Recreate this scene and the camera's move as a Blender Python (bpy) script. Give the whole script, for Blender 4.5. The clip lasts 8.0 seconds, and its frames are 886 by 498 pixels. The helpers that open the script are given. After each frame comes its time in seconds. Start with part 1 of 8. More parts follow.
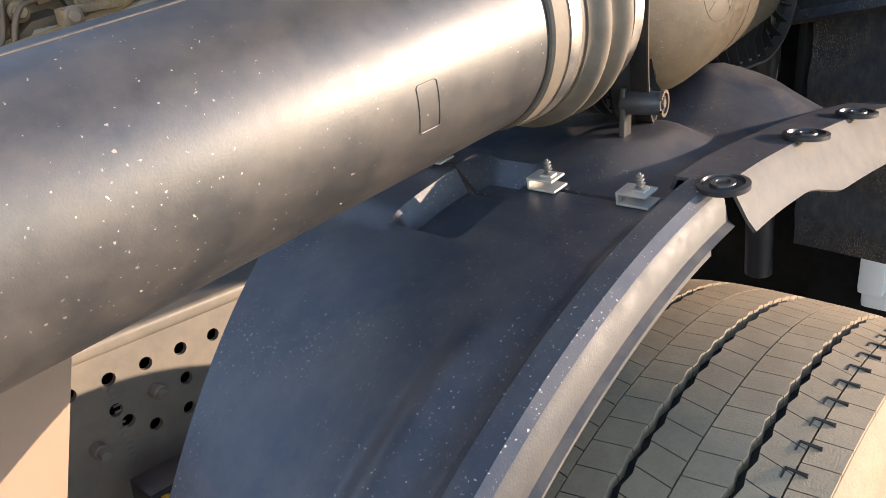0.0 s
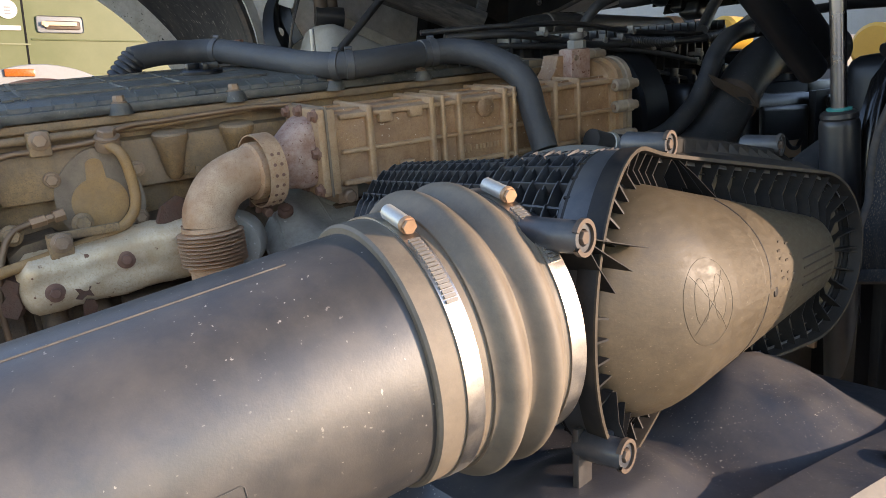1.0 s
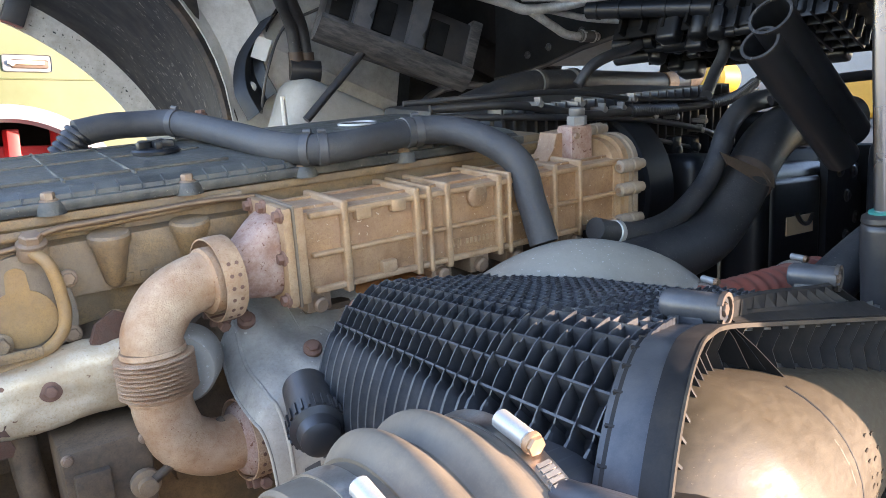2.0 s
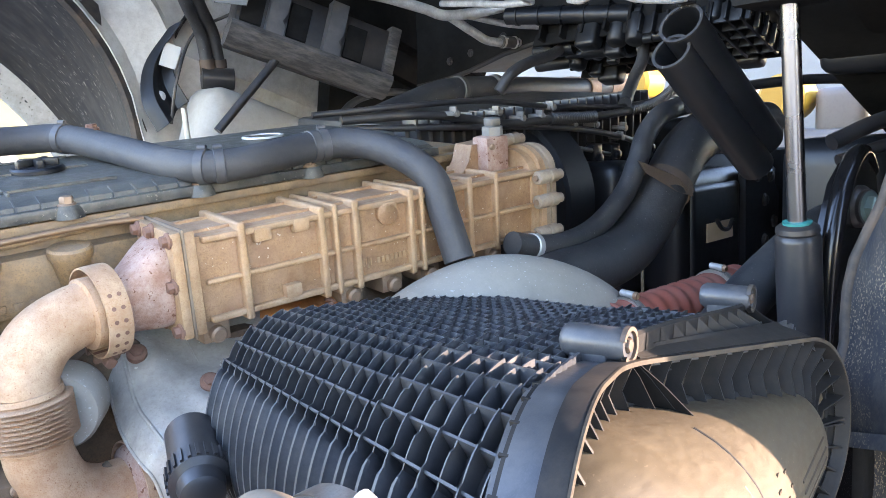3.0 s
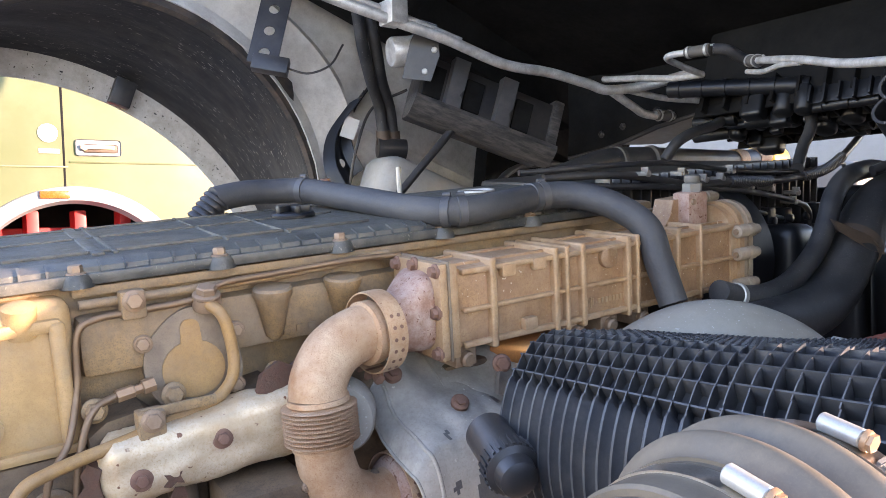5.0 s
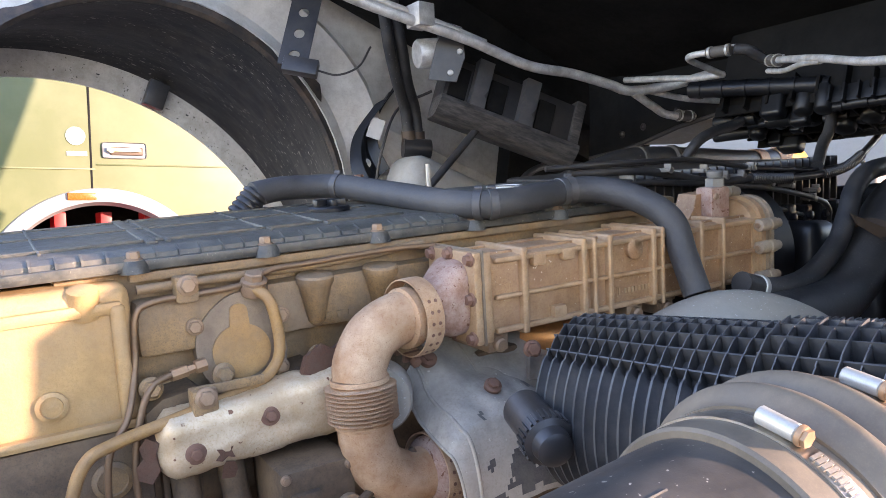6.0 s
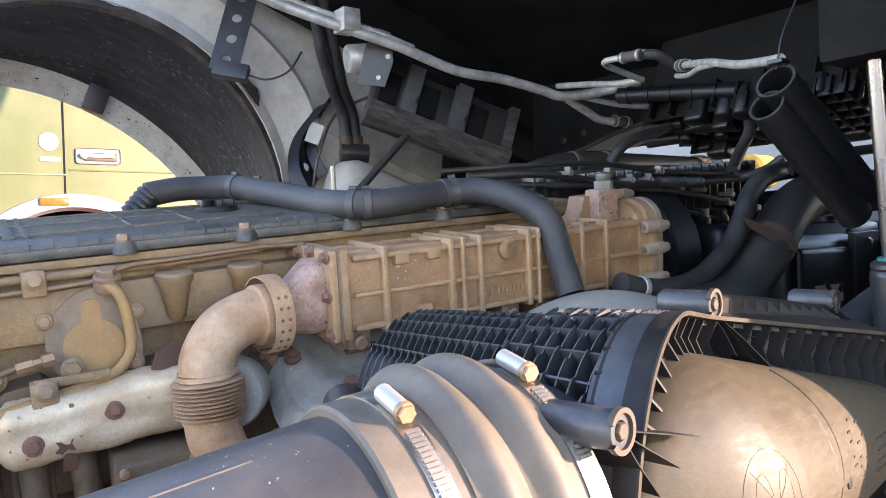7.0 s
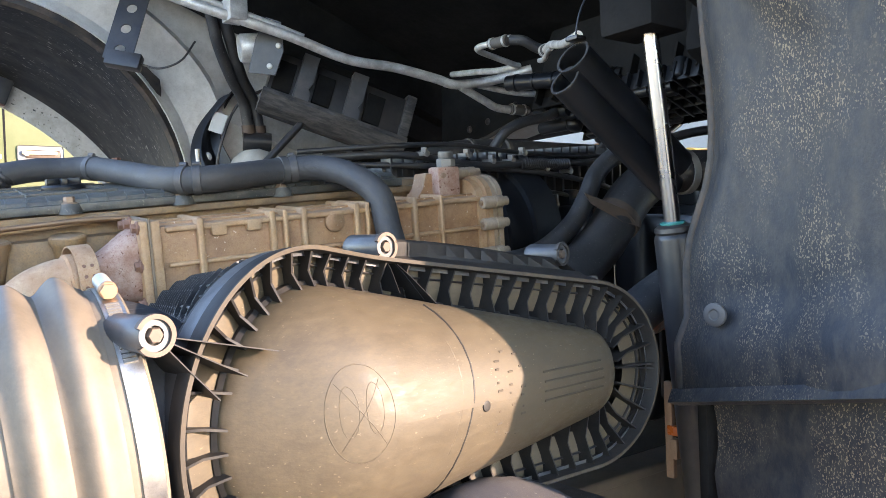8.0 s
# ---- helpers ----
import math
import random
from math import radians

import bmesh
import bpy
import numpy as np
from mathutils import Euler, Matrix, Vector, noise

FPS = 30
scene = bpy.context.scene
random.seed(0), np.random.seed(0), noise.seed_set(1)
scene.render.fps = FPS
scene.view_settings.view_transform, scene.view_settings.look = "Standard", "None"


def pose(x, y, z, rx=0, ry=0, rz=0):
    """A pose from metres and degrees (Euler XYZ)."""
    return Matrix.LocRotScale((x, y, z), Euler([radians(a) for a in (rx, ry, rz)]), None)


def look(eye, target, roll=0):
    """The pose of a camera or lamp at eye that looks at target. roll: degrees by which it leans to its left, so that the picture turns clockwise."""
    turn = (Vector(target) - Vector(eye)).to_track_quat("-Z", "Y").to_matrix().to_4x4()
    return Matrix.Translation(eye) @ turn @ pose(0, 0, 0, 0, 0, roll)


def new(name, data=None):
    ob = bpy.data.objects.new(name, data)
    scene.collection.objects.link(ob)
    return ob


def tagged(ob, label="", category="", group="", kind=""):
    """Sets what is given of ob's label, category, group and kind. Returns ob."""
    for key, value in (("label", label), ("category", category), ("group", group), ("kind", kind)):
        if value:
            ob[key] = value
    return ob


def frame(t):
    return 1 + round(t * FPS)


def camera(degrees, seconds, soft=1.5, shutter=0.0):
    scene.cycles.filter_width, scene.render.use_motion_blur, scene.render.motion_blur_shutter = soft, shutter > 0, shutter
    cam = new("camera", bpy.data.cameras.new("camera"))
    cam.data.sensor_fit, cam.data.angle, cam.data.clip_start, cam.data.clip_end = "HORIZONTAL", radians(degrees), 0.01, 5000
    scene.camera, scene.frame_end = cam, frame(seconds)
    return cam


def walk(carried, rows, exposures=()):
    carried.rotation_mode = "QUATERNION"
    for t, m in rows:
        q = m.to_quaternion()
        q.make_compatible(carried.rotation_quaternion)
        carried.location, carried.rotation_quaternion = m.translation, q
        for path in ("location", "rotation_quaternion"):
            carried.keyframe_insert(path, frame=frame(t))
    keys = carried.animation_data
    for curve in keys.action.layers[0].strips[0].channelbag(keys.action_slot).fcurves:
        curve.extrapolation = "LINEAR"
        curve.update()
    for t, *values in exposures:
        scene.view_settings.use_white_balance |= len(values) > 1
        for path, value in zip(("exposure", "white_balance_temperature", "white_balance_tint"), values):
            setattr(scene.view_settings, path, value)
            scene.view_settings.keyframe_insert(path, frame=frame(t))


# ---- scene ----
cam = camera(59.6, 8.0, soft=0.9)
PATH = [
    (0, (0.262, 0.088, 1.352), (1.606, 1.389, 0.647), -4.1),
    (0.4, (0.357, 0.045, 1.383), (1.607, 1.503, 0.823), -3.0),
    (0.5, (0.388, 0.032, 1.395), (1.597, 1.534, 0.864), -2.8),
    (0.7, (0.437, 0.035, 1.413), (1.626, 1.575, 0.947), -2.6),
    (1, (0.508, 0.095, 1.463), (1.711, 1.653, 1.109), -2.5),
    (1.2, (0.531, 0.136, 1.489), (1.735, 1.702, 1.174), -2.3),
    (2.3, (0.651, 0.255, 1.571), (1.924, 1.772, 1.291), -2.1),
    (2.5, (0.672, 0.259, 1.58), (1.962, 1.761, 1.296), -2.2),
    (3, (0.682, 0.256, 1.564), (2.055, 1.683, 1.283), -2.8),
    (3.5, (0.644, 0.273, 1.564), (2.041, 1.693, 1.385), -3.0),
    (4, (0.566, 0.286, 1.545), (1.917, 1.758, 1.465), -2.9),
    (4.5, (0.504, 0.298, 1.534), (1.739, 1.869, 1.469), -2.3),
    (5, (0.463, 0.31, 1.521), (1.68, 1.896, 1.462), -2.0),
    (5.2, (0.444, 0.314, 1.516), (1.658, 1.902, 1.454), -1.9),
    (6.3, (0.41, 0.272, 1.494), (1.594, 1.887, 1.453), -2.0),
    (6.5, (0.428, 0.259, 1.487), (1.625, 1.861, 1.454), -1.7),
    (7, (0.569, 0.155, 1.481), (1.748, 1.771, 1.459), -1.7),
    (7.5, (0.699, 0.055, 1.449), (1.865, 1.68, 1.434), -1.8),
    (8, (0.745, -0.034, 1.426), (1.957, 1.557, 1.406), -2.2),
]
EXPOSURES = [(0, 2.46, 6550, 22), (1, 2.46, 6650, 24), (2.5, 4.02, 6350, 28), (3.5, 4.16, 6400, 28), (5, 3.55, 6700, 34), (6.5, 3.35, 6600, 33), (8, 3.5, 6350, 25)]
walk(cam, [(t, look(eye, target, roll)) for t, eye, target, roll in PATH], EXPOSURES)

# ---- world, sun, exposure ----
SUN = Vector((0.61, -0.79, 0.17)).normalized()
world = bpy.data.worlds.new("world")
scene.world = world
world.use_nodes = True
wn = world.node_tree.nodes
sky = wn.new("ShaderNodeTexSky")
sky.sky_type = "NISHITA"
sky.sun_disc = False
sky.sun_elevation = math.asin(SUN.z)
sky.sun_rotation = math.atan2(SUN.x, SUN.y)
sky.air_density, sky.dust_density, sky.ozone_density = 1.0, 0.05, 1.3
wn["Background"].inputs["Strength"].default_value = 0.15
world.node_tree.links.new(sky.outputs["Color"], wn["Background"].inputs["Color"])
sun = new("sun", bpy.data.lights.new("sun", "SUN"))
sun.data.energy, sun.data.angle, sun.data.color = 2.0, radians(0.6), (1.0, 0.82, 0.58)
sun.matrix_world = look(SUN * 20, (0, 0, 0))


# ---- materials ----
def material(name, base, rough=0.5, metal=0.0, base2=None, scale=30.0, amount=0.5, dust=None, dust_amount=0.0,
             dust_scale=6.0, bump=0.0, bump_scale=200.0, specks=None, speck_amount=0.0, speck_scale=90.0, spec=0.5,
             up_dust=0.0, coat=0.0, streak=None, speck_patch=0.0):
    """A worn surface: two colours mixed at a fine and a coarse scale, dust patches, light specks and fine relief."""
    m = bpy.data.materials.new(name)
    m.use_nodes = True
    n, l = m.node_tree.nodes, m.node_tree.links
    b = n["Principled BSDF"]
    b.inputs["Metallic"].default_value = metal
    b.inputs["Specular IOR Level"].default_value = spec
    b.inputs["Coat Weight"].default_value = coat
    tc = n.new("ShaderNodeTexCoord")
    src = tc.outputs["Object"]
    if streak:
        mp = n.new("ShaderNodeMapping")
        mp.inputs["Scale"].default_value = streak
        l.new(src, mp.inputs["Vector"])
        src = mp.outputs["Vector"]

    def noise_tex(sc, detail=4.0, roughness=0.6):
        t = n.new("ShaderNodeTexNoise")
        t.inputs["Scale"].default_value = sc
        t.inputs["Detail"].default_value = detail
        t.inputs["Roughness"].default_value = roughness
        l.new(src, t.inputs["Vector"])
        return t.outputs["Fac"]

    def ramp(fac, lo, hi):
        r = n.new("ShaderNodeMapRange")
        r.inputs["From Min"].default_value, r.inputs["From Max"].default_value = lo, hi
        l.new(fac, r.inputs["Value"])
        return r.outputs["Result"]

    def mix(fac, a, c):
        x = n.new("ShaderNodeMix")
        x.data_type = "RGBA"
        for v, i in ((fac, 0), (a, 6), (c, 7)):
            if isinstance(v, (int, float)):
                x.inputs[i].default_value = v
            elif isinstance(v, tuple):
                x.inputs[i].default_value = (*v, 1.0)
            else:
                l.new(v, x.inputs[i])
        return x.outputs[2]

    def times(a, k):
        x = n.new("ShaderNodeMath")
        x.operation = "MULTIPLY"
        l.new(a, x.inputs[0])
        if isinstance(k, (int, float)):
            x.inputs[1].default_value = k
        else:
            l.new(k, x.inputs[1])
        return x.outputs[0]

    base2 = base2 or tuple(c * 0.6 for c in base)
    colour = mix(times(ramp(noise_tex(scale), 0.35, 0.7), amount), base, base2)
    colour = mix(times(ramp(noise_tex(scale * 9), 0.45, 0.75), amount * 0.6), colour, base2)
    colour = mix(times(ramp(noise_tex(scale * 31, 2.0), 0.52, 0.66), amount * 0.6), colour, base2)
    rough_out = None
    if dust and dust_amount:
        f = times(ramp(noise_tex(dust_scale, 8.0, 0.7), 0.42, 0.68), dust_amount)
        colour = mix(f, colour, dust)
        rough_out = f
    if dust and up_dust:
        g = n.new("ShaderNodeNewGeometry")
        s = n.new("ShaderNodeSeparateXYZ")
        l.new(g.outputs["Normal"], s.inputs[0])
        f2 = times(times(ramp(s.outputs["Z"], 0.2, 0.95), ramp(noise_tex(dust_scale * 2.2, 8.0, 0.7), 0.3, 0.65)), up_dust)
        colour = mix(f2, colour, dust)
        rough_out = rough_out or f2
    if specks:
        f3 = ramp(noise_tex(speck_scale, 2.0, 0.5), 0.735 - 0.1 * speck_amount, 0.765 - 0.1 * speck_amount)
        if speck_patch:
            f3 = times(f3, ramp(noise_tex(speck_patch, 3.0, 0.6), 0.42, 0.60))
        colour = mix(f3, colour, specks)
    l.new(colour, b.inputs["Base Color"])
    r = n.new("ShaderNodeMapRange")
    r.inputs["To Min"].default_value, r.inputs["To Max"].default_value = max(rough - 0.10, 0.03), min(rough + 0.14, 1.0)
    l.new(noise_tex(scale * 2.3), r.inputs["Value"])
    out = r.outputs["Result"]
    if rough_out:
        x = n.new("ShaderNodeMix")
        l.new(rough_out, x.inputs[0])
        l.new(out, x.inputs[2])
        x.inputs[3].default_value = 0.95
        out = x.outputs[0]
    l.new(out, b.inputs["Roughness"])
    if bump:
        bp = n.new("ShaderNodeBump")
        bp.inputs["Strength"].default_value = bump
        bp.inputs["Distance"].default_value = 0.002
        l.new(noise_tex(bump_scale, 3.0), bp.inputs["Height"])
        l.new(bp.outputs["Normal"], b.inputs["Normal"])
    return m


DUST = (0.36, 0.29, 0.21)
PLASTIC = material("black_plastic", (0.013, 0.014, 0.017), 0.33, base2=(0.024, 0.024, 0.027), dust=DUST, dust_amount=0.08, up_dust=0.08, bump=0.05, bump_scale=900)
SATIN = material("satin_black_plastic", (0.0065, 0.0075, 0.010), 0.36, base2=(0.011, 0.012, 0.014), spec=0.4, dust=(0.08, 0.075, 0.07), dust_amount=0.07, dust_scale=10, bump=0.05, bump_scale=700)
HOUSING = material("filter_housing_plastic", (0.030, 0.0325, 0.038), 0.34, base2=(0.052, 0.054, 0.060), dust=(0.22, 0.20, 0.175), dust_amount=0.20, dust_scale=26, up_dust=0.05, bump=0.05, bump_scale=900)
PIPE = material("intake_plastic", (0.023, 0.0225, 0.023), 0.42, base2=(0.037, 0.034, 0.031), spec=0.9, dust=(0.36, 0.29, 0.22), dust_amount=0.12, dust_scale=11, specks=(0.40, 0.36, 0.31), speck_amount=0.28, speck_scale=270, speck_patch=5, bump=0.05, bump_scale=700)
FENDER = material("fender_plastic", (0.016, 0.023, 0.040), 0.38, base2=(0.027, 0.031, 0.041), dust=DUST, dust_amount=0.12, up_dust=0.12, specks=(0.42, 0.38, 0.32), speck_amount=0.55, speck_scale=420, speck_patch=7, bump=0.10, bump_scale=600, spec=0.5)
LIPDUST = material("dusty_lip_plastic", (0.024, 0.025, 0.028), 0.5, base2=(0.042, 0.038, 0.034), dust=(0.13, 0.11, 0.088), dust_amount=0.30, dust_scale=45, bump=0.1, bump_scale=600)
FENDER_DUSTY = material("dusty_fender_plastic", (0.062, 0.056, 0.050), 0.55, base2=(0.092, 0.080, 0.066), dust=(0.19, 0.16, 0.125), dust_amount=0.42, dust_scale=38, bump=0.1, bump_scale=600)
DUSTY_EDGE = material("dusty_plastic_edge", (0.046, 0.036, 0.026), 0.6, base2=(0.028, 0.023, 0.018), spec=0.25, dust=(0.11, 0.085, 0.056), dust_amount=0.45, dust_scale=60)
DOME = material("dusty_cover_plastic", (0.068, 0.052, 0.032), 0.46, base2=(0.050, 0.038, 0.025), amount=0.55, scale=44, spec=0.34, dust=(0.116, 0.090, 0.054), dust_amount=0.36, dust_scale=140, specks=(0.145, 0.116, 0.076), speck_amount=0.45, speck_scale=420, speck_patch=9, bump=0.06, bump_scale=420, streak=(0.5, 1.0, 1.3))
DUSTYBLACK = material("dusty_black_plastic", (0.010, 0.010, 0.011), 0.52, base2=(0.020, 0.019, 0.018), spec=0.25, dust=(0.10, 0.078, 0.054), dust_amount=0.16, dust_scale=36, up_dust=0.08, bump=0.06)
RUBBER = material("rubber", (0.05, 0.048, 0.046), 0.62, base2=(0.075, 0.07, 0.064), dust=DUST, dust_amount=0.15, dust_scale=10, bump=0.06, bump_scale=400)
BELLOWS = material("dusty_bellows_rubber", (0.092, 0.075, 0.057), 0.55, base2=(0.135, 0.108, 0.078), dust=(0.27, 0.215, 0.155), dust_amount=0.45, dust_scale=9, bump=0.06)
HOSE = material("hose_rubber", (0.017, 0.018, 0.021), 0.46, base2=(0.030, 0.030, 0.031), dust=(0.115, 0.108, 0.10), dust_amount=0.30, dust_scale=16, bump=0.22, bump_scale=260, specks=(0.16, 0.15, 0.14), speck_amount=0.35, speck_scale=300)
HOSE_GREY = material("greyed_hose_rubber", (0.034, 0.035, 0.039), 0.58, base2=(0.048, 0.048, 0.050), scale=12, dust=(0.10, 0.094, 0.086), dust_amount=0.35, dust_scale=12, bump=0.3, bump_scale=220)
STEEL = material("bright_steel", (0.60, 0.57, 0.53), 0.33, 1.0, base2=(0.36, 0.33, 0.29), amount=0.7, dust=DUST, dust_amount=0.35, dust_scale=40)
CHROME = material("chrome_rod", (0.36, 0.36, 0.375), 0.26, 1.0, base2=(0.34, 0.34, 0.355), amount=0.2, scale=4)
ALU = material("cast_aluminium", (0.36, 0.35, 0.33), 0.55, 0.55, base2=(0.24, 0.22, 0.2), dust=DUST, dust_amount=0.25, dust_scale=16, bump=0.2, bump_scale=500)
ALU_LINE = material("aluminium_line", (0.70, 0.69, 0.66), 0.38, 0.45, base2=(0.40, 0.38, 0.36), amount=0.8, scale=30, dust=(0.24, 0.22, 0.20), dust_amount=0.3, dust_scale=30)
EGR = material("cast_tan_metal", (0.36, 0.212, 0.105), 0.48, 0.10, base2=(0.19, 0.094, 0.046), scale=19, amount=0.95, dust=(0.44, 0.29, 0.19), dust_amount=0.42, dust_scale=22, specks=(0.56, 0.44, 0.34), speck_amount=0.3, speck_scale=180, bump=0.35, bump_scale=420, up_dust=0.5)
EGR_RIB = material("worn_tan_ribs", (0.43, 0.275, 0.15), 0.48, 0.12, base2=(0.25, 0.14, 0.07), scale=28, amount=0.85, dust=(0.52, 0.37, 0.25), dust_amount=0.4, dust_scale=30, bump=0.35, bump_scale=420)
RUST = material("rusty_cast_iron", (0.37, 0.235, 0.18), 0.75, 0.05, base2=(0.22, 0.105, 0.066), scale=30, amount=0.95, dust=(0.50, 0.40, 0.34), dust_amount=0.55, dust_scale=46, specks=(0.15, 0.06, 0.03), speck_amount=0.8, speck_scale=170, bump=0.6, bump_scale=380)
RUST_TAN = material("heat_tinted_steel", (0.53, 0.355, 0.215), 0.55, 0.15, base2=(0.33, 0.165, 0.080), scale=18, amount=0.95, dust=(0.60, 0.45, 0.32), dust_amount=0.45, dust_scale=24, specks=(0.27, 0.13, 0.065), speck_amount=0.45, speck_scale=320, bump=0.4, bump_scale=500)
CASTPALE = material("pale_cast_aluminium", (0.29, 0.265, 0.225), 0.7, 0.0, spec=0.25, specks=(0.45, 0.42, 0.38), speck_amount=0.6, speck_scale=240, base2=(0.22, 0.20, 0.17), scale=12, dust=(0.42, 0.37, 0.30), dust_amount=0.35, dust_scale=9, bump=0.15, bump_scale=700)
SHIELD_GREY = material("dull_heat_shield", (0.50, 0.455, 0.385), 0.50, 0.15, base2=(0.36, 0.315, 0.26), scale=9, amount=0.8, dust=(0.10, 0.10, 0.105), dust_amount=0.55, dust_scale=7, specks=(0.60, 0.56, 0.48), speck_amount=0.25, speck_scale=120, bump=0.35, bump_scale=60)
RUSTDARK = material("dark_rust", (0.13, 0.060, 0.036), 0.8, 0.1, base2=(0.05, 0.026, 0.018), scale=60, amount=0.9, dust=(0.24, 0.15, 0.10), dust_amount=0.3, dust_scale=60, bump=0.5, bump_scale=300)
OILY = material("oily_grime", (0.055, 0.056, 0.062), 0.36, 0.1, base2=(0.11, 0.105, 0.10), scale=28, amount=0.9, dust=(0.24, 0.22, 0.19), dust_amount=0.4, dust_scale=30, bump=0.4, bump_scale=160)
BOLT = material("rusty_bolt", (0.24, 0.13, 0.09), 0.7, 0.2, base2=(0.11, 0.05, 0.03), scale=80)
BOLT_TAN = material("tan_bolt", (0.30, 0.205, 0.135), 0.55, 0.35, base2=(0.19, 0.115, 0.07), scale=80)
BRASS = material("dull_plated_screw", (0.36, 0.225, 0.13), 0.5, 0.4, base2=(0.24, 0.14, 0.085))
FLANGE = material("dusty_grey_casting", (0.30, 0.235, 0.17), 0.6, 0.1, base2=(0.20, 0.145, 0.10), scale=24, amount=0.8, dust=(0.42, 0.34, 0.26), dust_amount=0.5, dust_scale=26, bump=0.3, bump_scale=360)
BLOCK = material("dusty_engine_paint", (0.295, 0.182, 0.082), 0.58, 0.0, base2=(0.115, 0.078, 0.048), scale=15, amount=1.0, dust=(0.27, 0.20, 0.14), dust_amount=0.6, dust_scale=14, bump=0.3, bump_scale=300, up_dust=0.3)
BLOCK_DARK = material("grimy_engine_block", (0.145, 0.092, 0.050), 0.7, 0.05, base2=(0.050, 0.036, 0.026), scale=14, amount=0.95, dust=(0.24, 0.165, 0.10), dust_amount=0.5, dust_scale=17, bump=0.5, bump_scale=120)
BLOCK_OCHRE = material("grimy_ochre_paint", (0.36, 0.20, 0.068), 0.52, 0.0, base2=(0.20, 0.115, 0.048), scale=24, amount=0.85, dust=(0.30, 0.21, 0.13), dust_amount=0.4, dust_scale=22, bump=0.25, bump_scale=300)
PIPE_BROWN = material("brown_steel_pipe", (0.20, 0.125, 0.072), 0.45, 0.4, base2=(0.13, 0.08, 0.05), scale=40)
COVERPLATE = material("grey_tan_casting", (0.205, 0.148, 0.10), 0.6, 0.0, base2=(0.12, 0.085, 0.06), scale=22, amount=0.85, dust=(0.30, 0.23, 0.16), dust_amount=0.42, dust_scale=24, bump=0.3, bump_scale=300)
# the block's paint again, with warm sunlight put into the colour
OCHRE_SUNLIT = material("sunlit_ochre_paint", (0.45, 0.285, 0.125), 0.48, 0.05, base2=(0.30, 0.18, 0.075), scale=20, amount=0.85, dust=(0.30, 0.225, 0.15), dust_amount=0.6, dust_scale=11, bump=0.25, bump_scale=260)
SHIELD = material("heat_shield_sheet", (0.68, 0.57, 0.41), 0.36, 0.38, base2=(0.50, 0.34, 0.19), scale=12, amount=0.9, dust=(0.42, 0.29, 0.165), dust_amount=0.55, dust_scale=18, specks=(0.16, 0.07, 0.035), speck_amount=0.5, speck_scale=70, bump=0.26, bump_scale=60)
COVER = material("valve_cover_plastic", (0.019, 0.022, 0.024), 0.34, base2=(0.046, 0.047, 0.045), amount=0.8, scale=40, dust=(0.20, 0.185, 0.145), dust_amount=0.42, dust_scale=30, up_dust=0.26, specks=(0.24, 0.22, 0.175), speck_amount=0.5, speck_scale=300, speck_patch=11, bump=0.2, bump_scale=300)
CABDARK = material("dark_cab_liner", (0.0062, 0.0062, 0.0066), 0.75, base2=(0.011, 0.011, 0.011), spec=0.12, dust=(0.050, 0.047, 0.044), dust_amount=0.2, dust_scale=7, bump=0.5, bump_scale=40)
LINER = material("scuffed_arch_liner", (0.0105, 0.0105, 0.012), 0.50, base2=(0.022, 0.021, 0.021), dust=(0.12, 0.108, 0.096), dust_amount=0.30, dust_scale=24, specks=(0.24, 0.22, 0.19), speck_amount=0.85, speck_scale=130, speck_patch=7, bump=0.35, bump_scale=120, streak=(0.40, 2.2, 0.40))
TRAY = material("scuffed_tray_plastic", (0.018, 0.018, 0.020), 0.5, base2=(0.040, 0.038, 0.037), dust=(0.20, 0.18, 0.16), dust_amount=0.45, dust_scale=44, bump=0.5, bump_scale=140, streak=(0.4, 1.8, 1.8))
LINER_EDGE = material("stained_liner_edge", (0.020, 0.019, 0.019), 0.6, base2=(0.045, 0.036, 0.030), dust=(0.15, 0.105, 0.075), dust_amount=0.5, dust_scale=18, bump=0.3, bump_scale=120)
FLAP = material("muddy_arch_liner", (0.0135, 0.0165, 0.0230), 0.5, base2=(0.025, 0.0275, 0.033), spec=0.38, streak=(1.0, 2.0, 1.1), dust=(0.118, 0.102, 0.080), dust_amount=0.34, dust_scale=34, specks=(0.21, 0.165, 0.11), speck_amount=1.55, speck_scale=300, speck_patch=6, bump=0.35, bump_scale=160)
CABWHITE = material("dirty_white_panel", (0.60, 0.585, 0.55), 0.5, base2=(0.42, 0.40, 0.37), scale=6, dust=(0.22, 0.20, 0.17), dust_amount=0.45, dust_scale=13, bump=0.05)
BEAM = material("dirty_beige_panel", (0.36, 0.345, 0.315), 0.55, base2=(0.27, 0.255, 0.23), scale=7, dust=(0.20, 0.18, 0.15), dust_amount=0.4, dust_scale=12)
LIPGREY = material("dusty_arch_lip", (0.50, 0.48, 0.44), 0.6, base2=(0.36, 0.335, 0.30), scale=16, dust=(0.22, 0.19, 0.15), dust_amount=0.5, dust_scale=26, specks=(0.1, 0.09, 0.08), speck_amount=0.6, speck_scale=120)
TYRE = material("dusty_tyre_rubber", (0.30, 0.225, 0.14), 0.82, base2=(0.20, 0.15, 0.096), scale=14, amount=0.7, dust=(0.35, 0.27, 0.18), dust_amount=0.5, dust_scale=20, bump=0.25, bump_scale=500)
GROOVE = material("tyre_groove_rubber", (0.02, 0.019, 0.018), 0.85, base2=(0.06, 0.05, 0.04), scale=60)
